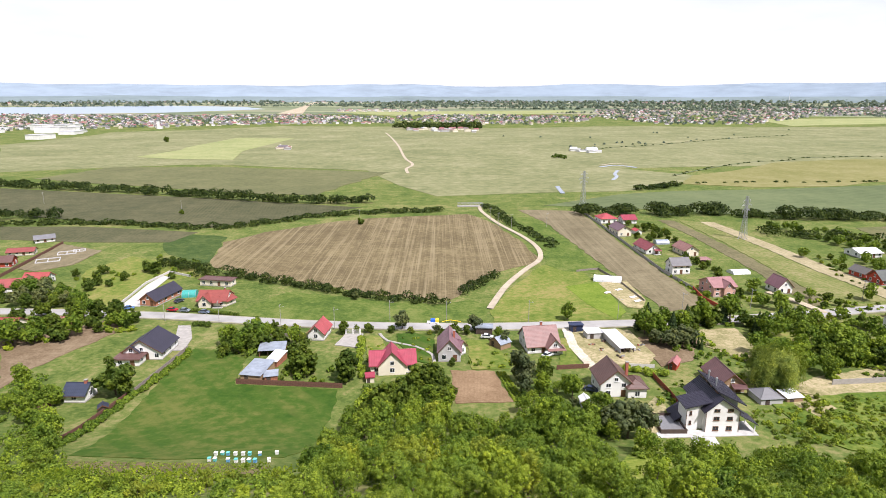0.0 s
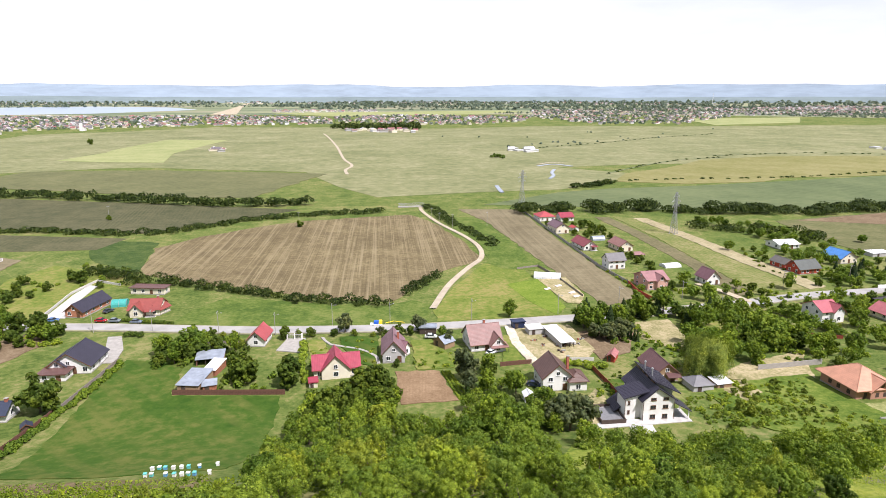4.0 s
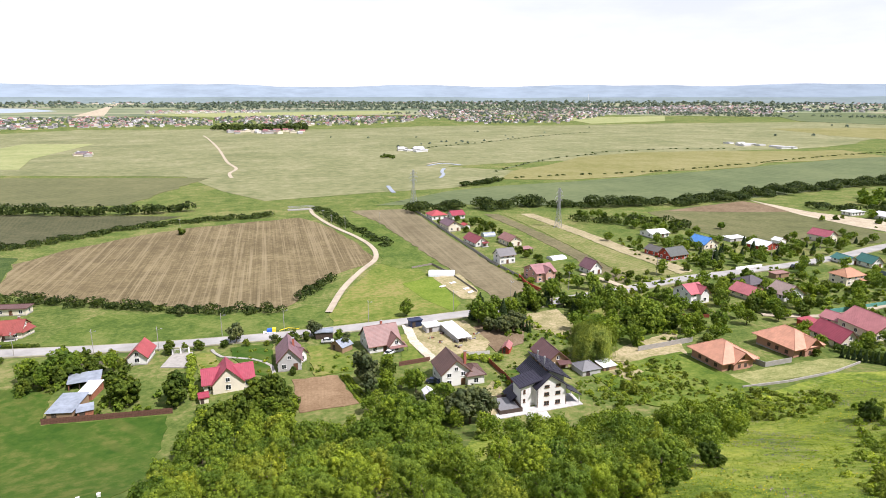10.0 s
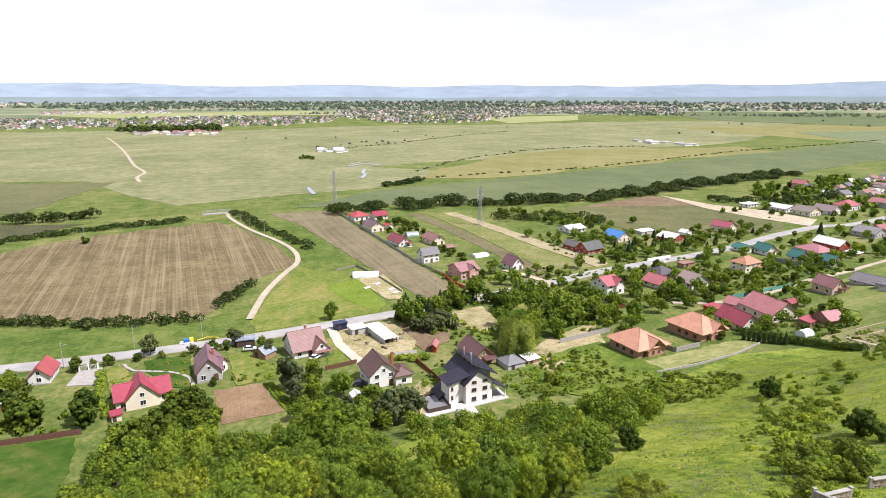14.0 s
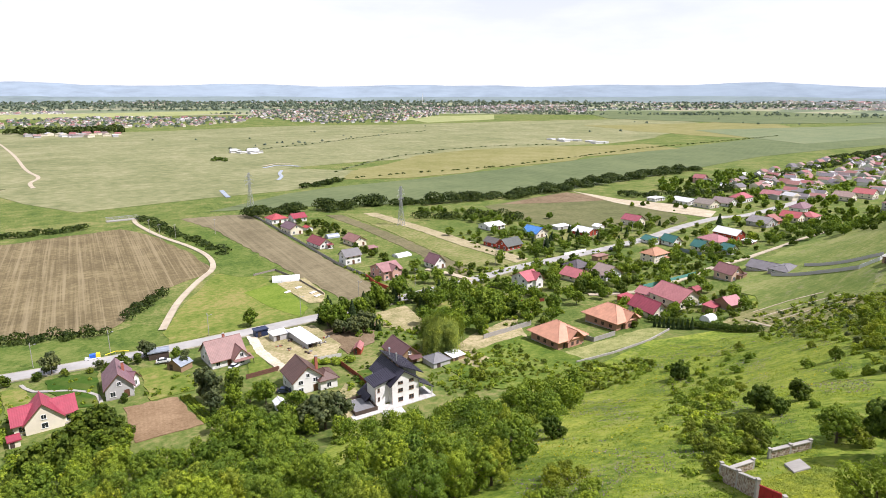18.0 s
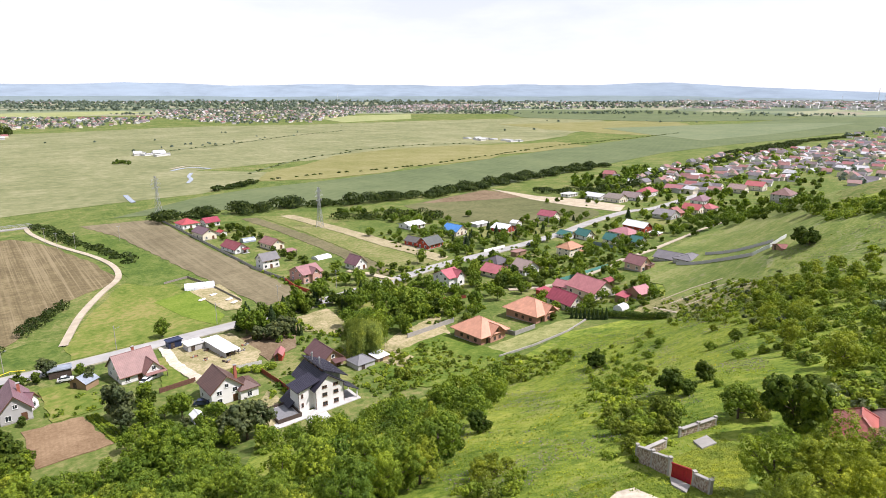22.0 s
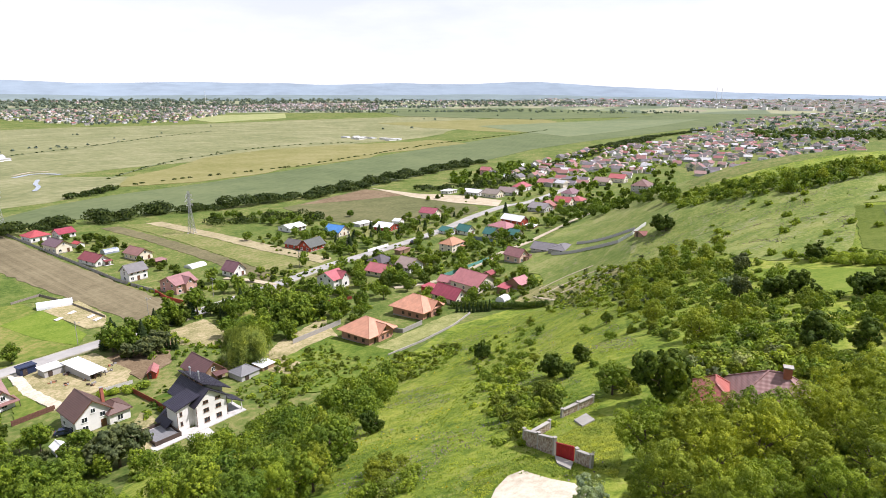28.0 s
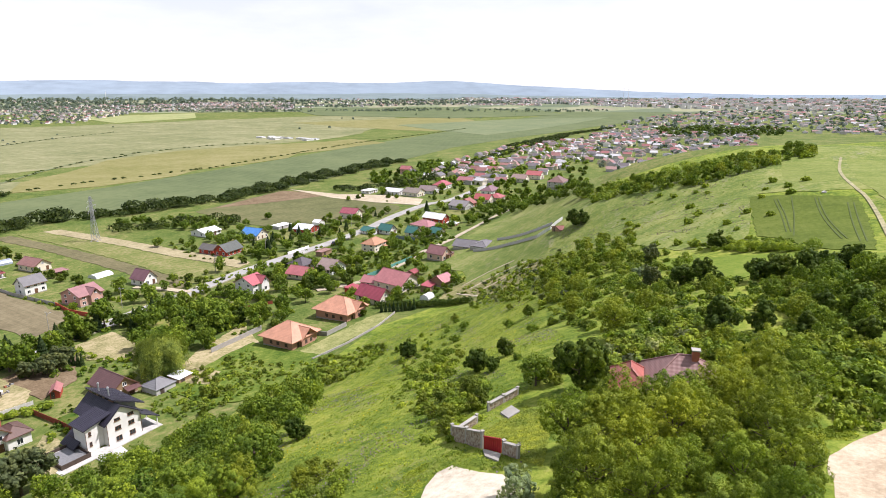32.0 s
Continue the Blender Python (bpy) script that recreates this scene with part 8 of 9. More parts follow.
lay("field", "far green field beside the town", "field", [(2044.5, 2211.8), (2631.8, 1645.6), (2501.8, 1103.1), (2176.9, 869.0), (1763.5, 1102.5), (1647.6, 1609.5)], CROP_DARK, 0.6, 100)
lay("field", "long green field before the town", "field", [(1369.2, 1039.9), (1800.7, 910.8), (2098.8, 674.1), (1617.3, 644.2), (1150.1, 634.1)], CROP_MID, 0.45, 100)
for line in ([(203.9, 981.0), (294.9, 1049.6), (409.8, 1128.2), (596.7, 1288.5), (784.0, 1392.6)], [(249.2, 660.9), (325.2, 738.1), (405.9, 804.8), (490.0, 834.9)], [(482.0, 857.6), (651.7, 891.2), (763.8, 851.9)]):
    ribbon("field_margin", "thin grassy margin winding between meadows", "margin", line, 3.0, CROP_MID, 0.5)
    hedge("margin_bushes", "low dark bushes along a field margin", line, 6, 1.3, "hedge", 1.3, 0.4, spacing=2.6)
# meadow tones raised towards blue for the haze over the plain
lay("plain", "sunlit yellowish meadows of the valley plain", "meadow", [(-542.5, 660.9), (-791.8, 1100.7), (-783.7, 1469.7), (-459.8, 1777.9), (-134.9, 1763.4), (116.8, 1685.6), (510.7, 1774.6), (841.5, 1691.6), (1192.7, 1670.1), (1536.4, 1601.7), (2243.4, 1413.5), (2166.4, 1644.0), (1659.6, 1260.1), (983.4, 859.6), (412.5, 766.8), (220.5, 721.9), (277.9, 641.7), (155.7, 563.4), (87.1, 529.2), (7.9, 526.0), (-34.7, 582.1), (-96.8, 726.0), (-280.5, 790.5), (-426.3, 726.0)], meadow("plain_meadow", (0.130, 0.143, 0.064), (0.178, 0.186, 0.09), (0.245, 0.236, 0.132), 0.006, 0.06), 0.06, 120, rough_edge=30)


def patchwork():
    """Narrow far fields of many crops, told apart by tone."""
    n = Nodes("far_fields", 0.95, 0.0, 0.1)
    w = n.world_place()
    m = n.add("ShaderNodeMapping")
    m.inputs["Scale"].default_value = (1.0, 2.6, 1.0)
    m.inputs["Rotation"].default_value = (0, 0, radians(14))
    n.link(w, m.inputs[0])
    cells = n.add("ShaderNodeTexVoronoi", Scale=0.0024)
    n.link(m.outputs[0], cells.inputs["Vector"])
    tone = n.tree.nodes.new("ShaderNodeSeparateXYZ")
    n.link(cells.outputs["Color"], tone.inputs[0])
    col = n.ramp(tone.outputs[0], (0.0, (0.105, 0.135, 0.085)), (0.35, (0.15, 0.18, 0.105)), (0.62, (0.215, 0.235, 0.135)), (0.85, (0.27, 0.265, 0.17)), (1.0, (0.24, 0.215, 0.155)))
    return n.color(n.mix(n.ramp(n.noise(w, 0.01, 5), (0.4, (0, 0, 0)), (0.7, (0.35, 0.35, 0.35))), col, (0.12, 0.15, 0.09)))


def sector(r0, r1, a0, a1, steps):
    """The corners of a band of ground between two distances and two bearings."""
    turns = [radians(a0 + (a1 - a0) * i / steps) for i in range(steps + 1)]
    return [(r1 * math.sin(a), r1 * math.cos(a)) for a in turns] + [(r0 * math.sin(a), r0 * math.cos(a)) for a in turns[::-1]]


FAR_FIELDS = patchwork()
for a0 in range(-45, 78, 15):
    lay("field", "patchwork of narrow far fields in many greens", "field", sector(2620, 4680, a0, a0 + 15, 5), FAR_FIELDS, 0.3, 150)
random.seed(91)
for i in range(34):
    r, a = 2550 * (4560 / 2550) ** random.random(), random.uniform(-42, 88)
    span = random.uniform(5, 16)
    if a < -12 and r < 3800:
        r += 1000
        r = min(r, 4560)
    wide = random.uniform(25, 90)
    far_wood("woodland_belt", "thin belt of trees between far fields", sector(r, r + wide, a, min(a + span, 92), 6), int(span * r * 0.0175 / random.uniform(9, 16)), (6, 13), "hazy", 200 + i, 14)
for i in range(7):
    r, a = random.uniform(2700, 4300), random.uniform(-10, 62)
    far_village("plain_village", "distant village of pale walls and red roofs", sector(r, r + 240, a, a + random.uniform(5, 11), 5), 120, (8, 14), (3, 6), 240 + i, 0.2)


def stack(x, y, height, label):
    """A tall banded works chimney."""
    ob = thing("factory_chimney", label, "chimney", x, y)
    part("shaft", Geo().tube((0, 0, -2), (0, 0, height), height * 0.022, height * 0.014, 12), WHITE_SHEET, ob)
    part("band", Geo().tube((0, 0, height * 0.86), (0, 0, height * 0.93), height * 0.017, height * 0.016, 12), PAVING, ob)
    part("rim", Geo().tube((0, 0, height), (0, 0, height + 1.5), height * 0.016, height * 0.016, 12), PAVING, ob)


for az, r, hgt in ((28.9, 4300, 62), (73.2, 4500, 80), (73.6, 4500, 76), (70.9, 4450, 40)):
    stack(r * math.sin(radians(az)), r * math.cos(radians(az)), hgt, "slender grey works chimney near the horizon")
church = thing("church", "white village church with a tall spire", "church", -745, 1625, None, 12)
part("nave", Geo().box(-6, 6, 0, 22, -1, 9), WHITE_WALL, church)
roof_slopes(church, 12, 22, 9, 4.5, "y", roofing(MAUVE, "Y"))
part("bell_tower", Geo().box(-3.4, 3.4, -6, 0.5, -1, 20), WHITE_WALL, church)
part("spire", Geo().tube((0, -2.8, 20), (0, -2.8, 31), 4.2, 0.3, 8), roofing(GREY), church)


def hills(name, label, radius, base, height, seed, color):
    """A long ridge of hills that closes the valley, with its haze painted into the colour."""
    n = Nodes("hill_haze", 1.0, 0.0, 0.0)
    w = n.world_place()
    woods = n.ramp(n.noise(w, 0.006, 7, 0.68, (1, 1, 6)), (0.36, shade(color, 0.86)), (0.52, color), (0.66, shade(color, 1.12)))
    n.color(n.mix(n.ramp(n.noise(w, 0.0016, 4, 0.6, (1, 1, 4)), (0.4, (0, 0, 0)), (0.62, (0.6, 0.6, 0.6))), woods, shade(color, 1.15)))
    g = Geo()
    k = 260
    for i in range(k + 1):
        a = radians(-70 + 210 * i / k)
        q = Vector((a * 3.5, seed, 0))
        h = height * (0.86 + 0.13 * noise.noise(q) + 0.08 * noise.noise(q * 2.7) + 0.035 * noise.noise(q * 8)) * (1 - 0.72 * smooth(0.95, 1.5, a))
        for j, (r, f) in enumerate(((radius - 330, 0.0), (radius - 220, 0.35), (radius - 110, 0.78), (radius, 1.0))):
            bumpy = 8 * noise.noise(Vector((a * 30, j * 3.0, seed))) * (1 if 0 < j < 3 else 0)
            g.v.append((r * math.sin(a), r * math.cos(a), base + max(h, 4) * f + bumpy))
    for i in range(k):
        for j in range(3):
            b = 4 * i + j
            g.f.append((b, b + 4, b + 5, b + 1))
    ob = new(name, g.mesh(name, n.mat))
    for p in ob.data.polygons:
        p.use_smooth = True
    return tagged(ob, label, "backdrop", kind="structure")


# blue-grey base colours stand in for the haze of distance
hills("backdrop", "low hills along the horizon, painted haze blue", 4640, 36, 66, 3.0, (0.16, 0.20, 0.205))
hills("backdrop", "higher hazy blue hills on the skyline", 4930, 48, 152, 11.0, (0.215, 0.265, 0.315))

# ---- pylons, poles, fences, vehicles and small things ----
def pylon(x, y, height, turn):
    """A lattice power pylon with three cross-arms."""
    ob = thing("pylon", "grey lattice steel power pylon in the fields", "pylon", x, y, None, turn, "power pylons")
    base, top = height * 0.07, height * 0.02
    waist = height * 0.62

    def half(z):
        return base + (base * 0.32 - base) * z / waist if z < waist else base * 0.32 + (top - base * 0.32) * (z - waist) / (height - waist)

    for sx in (-1, 1):
        for sy in (-1, 1):
            g = Geo()
            for a, b in ((0, waist), (waist, height)):
                g.tube((sx * half(a), sy * half(a), a - (0.5 if a == 0 else 0)), (sx * half(b), sy * half(b), b), 0.13, 0.11, 4)
            part("leg", g, STEEL, ob)
    levels = [height * f for f in (0, 0.14, 0.27, 0.39, 0.5, 0.6, 0.68, 0.76, 0.84, 0.92, 1.0)]
    for a, b in zip(levels, levels[1:]):
        ha, hb = half(a), half(b)
        ring = [(-1, -1), (1, -1), (1, 1), (-1, 1)]
        for (px, py), (qx, qy) in zip(ring, ring[1:] + ring[:1]):
            part("brace", Geo().tube((px * ha, py * ha, a), (qx * hb, qy * hb, b), 0.07, 0.07, 4), STEEL, ob)
            part("brace", Geo().tube((qx * ha, qy * ha, a), (px * hb, py * hb, b), 0.07, 0.07, 4), STEEL, ob)
            part("girt", Geo().tube((px * hb, py * hb, b), (qx * hb, qy * hb, b), 0.06, 0.06, 4), STEEL, ob)
    for f, reach in ((0.68, 0.15), (0.79, 0.19), (0.90, 0.14)):
        z = height * f
        for s in (-1, 1):
            e = (s * height * reach, 0, z + 0.2)
            g = Geo()
            for sy in (-1, 1):
                g.tube((s * half(z), sy * half(z), z), e, 0.08, 0.06, 4).tube((s * half(z), sy * half(z), z + height * 0.05), e, 0.07, 0.05, 4)
            arm = part("cross_arm", g, STEEL, ob)
            part("insulator", Geo().tube((e[0], 0, e[2]), (e[0], 0, e[2] - 1.2), 0.12, 0.12, 6), GREY_WALL, arm)
    for sx in (-1, 1):
        for sy in (-1, 1):
            part("footing", Geo().box(sx * base - 0.5, sx * base + 0.5, sy * base - 0.5, sy * base + 0.5, -0.8, 0.3), CONCRETE, ob)


pylon(179.3, 355.3, 26, 35)
pylon(110.0, 474.1, 27, 35)


def pole(x, y, height=8.5, turn=0.0, lamp=False):
    ob = thing("utility_pole", "pale concrete utility pole beside the road", "pole", x, y, None, turn, "utility poles")
    part("shaft", Geo().tube((0, 0, -0.5), (0, 0, height), 0.12, 0.08, 8), CONCRETE, ob)
    arm = part("cross_arm", Geo().box(-0.9, 0.9, -0.06, 0.06, height - 0.6, height - 0.48), STEEL, ob)
    for s in (-0.8, 0, 0.8):
        part("insulator", Geo().tube((s, 0, height - 0.48), (s, 0, height - 0.25), 0.06, 0.05, 6), STEEL, arm)
    if lamp:
        part("lamp_arm", Geo().tube((0, 0, height - 1.2), (0, -1.2, height - 0.8), 0.04, 0.03, 5).box(-0.13, 0.13, -1.6, -1.1, height - 0.86, height - 0.72), STEEL, ob)
    return ob


for place in [(-133.8, 214.2), (-104.4, 215.4), (-83.6, 214.2), (-59.4, 209.8), (-39.1, 206.1), (-19.9, 214.8), (1.3, 214.2), (32.0, 214.8), (66.4, 218.5), (93.7, 226.0), (123.3, 231.5), (127.8, 209.6), (175.7, 242.7), (211.8, 248.5), (252.6, 252.9), (288.5, 256.1)]:
    pole(*place, 8.5, 90, True)
for place in [(32.6, 410.5), (36.4, 391.6), (44.3, 386.2), (67.9, 391.6), (-317.8, 479.4), (-191.6, 440.1), (-56.0, 402.7)]:
    pole(*place, 9.5, 20)


def fence(label, line, height, mat, boards=True, step=2.2, name="fence", thick=0.08, post_mat=None):
    """Posts with a panel of boards, bars or wall between each two."""
    ob = thing(name, label, name.split("_")[-1], line[0][0], line[0][1], 0.0)
    ox, oy = line[0]
    for (x0, y0), (x1, y1) in zip(line, line[1:]):
        length = math.hypot(x1 - x0, y1 - y0)
        k = max(1, round(length / step))
        a = math.degrees(math.atan2(y1 - y0, x1 - x0))
        for i in range(k):
            f0, f1 = i / k, (i + 1) / k
            px, py, qx, qy = x0 + (x1 - x0) * f0, y0 + (y1 - y0) * f0, x0 + (x1 - x0) * f1, y0 + (y1 - y0) * f1
            za, zb = ground_z(px, py), ground_z(qx, qy)
            part("post", Geo().box(-0.08, 0.08, -0.08, 0.08, -0.4, height + 0.1), post_mat or mat, ob, at=pose(px - ox, py - oy, za, 0, 0, a))
            g, w = Geo(), length / k
            cols = 16 if boards else 1
            for c in range(cols + 1):
                u = w * c / cols
                d = (zb - za) * u / w
                t = thick * (0.5 if boards and c % 2 else 1.0) / 2
                g.v += [(u, -t, d - 0.3 * (not boards) + 0.05 * boards), (u, -t, d + height), (u, t, d + height), (u, t, d - 0.3 * (not boards) + 0.05 * boards)]
            for c in range(cols):
                n = 4 * c
                g.f += [(n + k, n + 4 + k, n + 4 + (k + 1) % 4, n + (k + 1) % 4) for k in range(4)]
            g.f += [(0, 1, 2, 3), (4 * cols + 3, 4 * cols + 2, 4 * cols + 1, 4 * cols)]
            part("panel", g, mat, ob, at=pose(px - ox, py - oy, za, 0, 0, a))
    return ob


FENCE_BROWN = plain("brown_fence_paint", (0.13, 0.065, 0.045), 0.8, vary=0.35)
FENCE_RED = plain("red_fence_paint", (0.22, 0.05, 0.03), 0.7, vary=0.25)
FENCE_PALE = plain("pale_fence_paint", (0.52, 0.50, 0.47), 0.8, vary=0.2)
FENCE_GREY = plain("grey_old_boards", (0.23, 0.20, 0.17), 0.9, vary=0.35)
fence("weathered brown board fence below the tin sheds", [(-59.3, 160.2), (-44.1, 158.9), (-28.4, 157.5)], 1.6, FENCE_BROWN)
fence("dark board fence along the big lawn", [(-86.9, 122.4), (-87.2, 137.0), (-86.1, 152.3)], 1.4, FENCE_BROWN)
fence("pale grey picket fence beside the lawn", [(-85.8, 154.9), (-85.0, 169.3), (-84.2, 187.3)], 1.2, FENCE_GREY)
fence("dark fence by the blue-roofed cottage", [(-104.5, 142.6), (-102.7, 150.1)], 1.4, FENCE_BROWN)
fence("low white wall around the brick house's plot", [(-131.5, 234.9), (-134.8, 264.1), (-132.0, 282.5), (-118.6, 274.9)], 1.2, FENCE_PALE, False, 3.0, "garden_wall", 0.2)
fence("dark boundary wall of the building lot", [(-208.5, 274.9), (-214.1, 308.0), (-220.3, 343.6)], 1.6, FENCE_BROWN, False, 3.0, "garden_wall", 0.2)
fence("brown fence behind a plain lawn", [(34.5, 170.5), (44.6, 171.9)], 1.5, FENCE_BROWN)
fence("white picket fence of the farmyard", [(56.3, 172.9), (64.7, 172.1)], 1.2, FENCE_PALE)
fence("brown garden fence between two plots", [(61.9, 165.4), (62.5, 153.2), (61.3, 144.7)], 1.5, FENCE_RED)
fence("dark red fence along the hedge", [(128.7, 197.7), (145.5, 186.1), (156.4, 181.8)], 1.3, FENCE_RED)
fence("long grey concrete garden wall", [(111.5, 160.0), (121.8, 161.0), (134.1, 162.6)], 1.8, CONCRETE, False, 2.6, "garden_wall", 0.14)
fence("pale retaining wall of a shell house", [(139.1, 144.2), (140.3, 137.3), (150.8, 137.9)], 1.6, CONCRETE, False, 2.6, "garden_wall", 0.16)
fence("low broken stone wall below the houses", [(121.9, 125.8), (136.5, 124.8), (153.8, 126.2), (168.6, 130.1)], 0.7, CONCRETE, False, 3.0, "garden_wall", 0.3)
fence("long grey slab wall running up the hill", [(249.7, 143.7), (239.8, 119.9), (231.6, 102.5)], 1.6, GREY_WALL, False, 3.0, "garden_wall", 0.14)
fence("grey slab wall behind the hillside enclosure", [(262.0, 137.0), (252.0, 117.0), (243.0, 100.5)], 1.5, GREY_WALL, False, 3.0, "garden_wall", 0.14)
fence("pale sheet end of the hillside enclosure", [(231.6, 102.5), (235.0, 98.0), (243.0, 96.0)], 1.7, WHITE_SHEET, False, 3.0, "garden_wall", 0.12)
fence("white roadside wall with piers", [(216.3, 236.9), (232.3, 237.4)], 1.8, WHITE_WALL, False, 3.0, "garden_wall", 0.2)
fence("teal sheet fence along the lane", [(203.0, 171.8), (225.9, 172.1), (237.7, 172.0)], 1.8, plain("teal_fence", (0.10, 0.28, 0.24), 0.6), False, 2.4)
fence("grey-blue sheet fence before the teal-roofed houses", [(273.5, 209.3), (272.1, 201.6), (272.0, 194.5)], 1.9, plain("bluegrey_fence", (0.16, 0.21, 0.26), 0.6), False, 2.4)
fence("dark fence around the polytunnel plot", [(64.8, 284.5), (76.2, 288.5), (80.7, 267.6), (83.4, 239.7)], 1.1, FENCE_GREY, True, 3.5)
fence("red brick wall of the pink house", [(110.1, 256.1), (108.8, 243.1), (110.8, 231.8)], 1.6, RED_WALL, False, 3.0, "garden_wall", 0.2)
fence("pale street fence of the white house", [(-69.0, 202.7), (-46.7, 197.0)], 1.2, FENCE_GREY, True, 2.5)
fence("long pale fence of the row of houses", [(102.8, 444.2), (104.2, 398.7), (105.6, 334.1), (106.6, 284.5), (110.1, 256.1)], 1.5, CONCRETE, False, 4.0)


# the walled plot on the hill
STONE = Nodes("rubble_stone_panel", 0.9)
sv = STONE.add("ShaderNodeTexVoronoi", Scale=4.5)
STONE.link(STONE.coords(), sv.inputs["Vector"])
STONE.bump(sv.outputs["Distance"], 0.9, 0.08)
STONE.color(STONE.mix(STONE.ramp(sv.outputs["Distance"], (0.3, (0, 0, 0)), (0.75, (1, 1, 1))), STONE.ramp(STONE.noise(STONE.coords(), 3.0), (0.3, (0.13, 0.085, 0.06)), (0.7, (0.30, 0.21, 0.15))), (0.36, 0.32, 0.27)))


def sloped(x0, x1, half, z0, z1, low, high):
    """A bar between two posts that follows the slope: its ends stand at z0 and z1."""
    g = Geo()
    for x, z in ((x0, z0), (x1, z1)):
        g.v += [(x, -half, z + low), (x, half, z + low), (x, half, z + high), (x, -half, z + high)]
    g.f = [(0, 1, 2, 3), (7, 6, 5, 4)] + [((k + 1) % 4, k, 4 + k, 4 + (k + 1) % 4) for k in range(4)]
    return g


def stone_wall(label, line, height):
    ob = thing("stone_wall", label, "wall", line[0][0], line[0][1], 0.0)
    ox, oy = line[0]
    for (x0, y0), (x1, y1) in zip(line, line[1:]):
        length, a = math.hypot(x1 - x0, y1 - y0), math.degrees(math.atan2(y1 - y0, x1 - x0))
        k = max(1, round(length / 2.9))
        w = length / k
        for i in range(k + 1):
            px, py = x0 + (x1 - x0) * i / k, y0 + (y1 - y0) * i / k
            z = ground_z(px, py)
            m = pose(px - ox, py - oy, z, 0, 0, a)
            post = part("post", Geo().box(-0.12, 0.12, -0.12, 0.12, -1.5, height + 0.1), CONCRETE, ob, at=m)
            part("post_cap", Geo().box(-0.16, 0.16, -0.16, 0.16, height + 0.1, height + 0.17), CONCRETE, post)
            if i < k:
                drop = ground_z(x0 + (x1 - x0) * (i + 1) / k, y0 + (y1 - y0) * (i + 1) / k) - z
                p = part("panel", sloped(0.12, w - 0.12, 0.12, 0.0, drop, -0.8, height - 0.08), STONE.mat, ob, at=m)
                part("coping", sloped(0.12, w - 0.12, 0.2, 0.0, drop, height - 0.08, height + 0.02), CONCRETE, p)
    return ob


stone_wall("rubble stone wall with pale concrete posts", [(46.3, 28.8), (43.6, 23.9)], 1.8)
stone_wall("short stone wall beside the red gate", [(42.4, 21.1), (41.3, 19.2)], 1.35)
stone_wall("stone side wall with pale coping", [(46.3, 28.8), (50.5, 28.4)], 1.1)
stone_wall("stone wall remnant with pale coping", [(54.0, 28.9), (58.4, 27.5)], 1.1)
gate_a, gate_b = [(43.5, 23.7), (42.5, 21.3)]
gate = thing("gate", "dark red sheet metal sliding gate in a stone wall", "gate", *gate_a, None, math.degrees(math.atan2(gate_b[1] - gate_a[1], gate_b[0] - gate_a[0])))
gate_w = math.hypot(gate_b[0] - gate_a[0], gate_b[1] - gate_a[1])
GATE_RED = plain("gate_red_paint", (0.30, 0.012, 0.02), 0.5)
for i in range(8):
    rise = (ground_z(*gate_b) - ground_z(*gate_a)) * (i + 0.5) / 8
    part("board", Geo().box(0.1 + (gate_w - 0.2) * i / 8, 0.08 + (gate_w - 0.2) * (i + 1) / 8, -0.04, 0.04, rise - 0.2, rise + 1.5), GATE_RED, gate)
rise = ground_z(*gate_b) - ground_z(*gate_a)
for zz in (-0.1, 1.4):
    part("rail", Geo().tube((0.05, -0.05, zz + 0.06), (gate_w - 0.05, -0.05, zz + 0.06 + rise), 0.06, 0.06, 6), GATE_RED, gate)
lay("slab", "pale broken concrete slab in the grass", "slab", [(52.8, 26.8), (54.8, 26.5), (52.8, 24.5), (50.9, 24.9)], CONCRETE, 0.2, 3)
lay("ramp", "concrete ramp before the gate", "ramp", [(43.2, 23.6), (42.1, 21.2), (40.6, 20.7), (41.6, 22.5)], CONCRETE, 0.15, 3)

# foundations in the building lot
for (fx, fy), (fw, fd) in zip([(-202.8, 301.2), (-202.6, 317.4), (-199.5, 323.6)], ((11, 8), (9, 7), (6, 5))):
    base = thing("foundation", "low grey concrete foundation of an unbuilt house", "foundation", fx, fy, None, 28, "foundations")
    for x0, x1, y0, y1 in ((-fw / 2, fw / 2, -0.2, 0.2), (-fw / 2, fw / 2, fd - 0.2, fd + 0.2), (-fw / 2, -fw / 2 + 0.4, 0.2, fd - 0.2), (fw / 2 - 0.4, fw / 2, 0.2, fd - 0.2), (-0.2, 0.2, 0.2, fd - 0.2)):
        part("footing", Geo().box(x0, x1, y0, y1, -0.3, 0.7), GREY_WALL, base)

# scrap and timber lying about the farmyard
random.seed(21)
SCRAP = [DARK, RUST, WOOD_WALL, STEEL, DARK, CONCRETE]
for place in [(55.5, 194.1), (56.9, 192.0), (57.3, 186.4), (59.1, 184.9), (63.8, 185.9), (66.1, 191.0), (52.2, 186.9), (56.6, 180.2), (50.2, 190.9)]:
    pile = thing("scrap_pile", "loose pile of old timber and scrap in a farmyard", "scrap", *place, None, random.uniform(0, 90), "scrap piles")
    for i in range(6):
        a, b, c = random.uniform(0.3, 1.3), random.uniform(0.15, 0.5), random.uniform(0.15, 0.6)
        part("piece", Geo().box(-a / 2, a / 2, -b / 2, b / 2, 0, c), random.choice(SCRAP), pile, at=pose(random.uniform(-1.2, 1.2), random.uniform(-0.8, 0.8), 0.16, random.uniform(-8, 8), random.uniform(-8, 8), random.uniform(0, 180)))

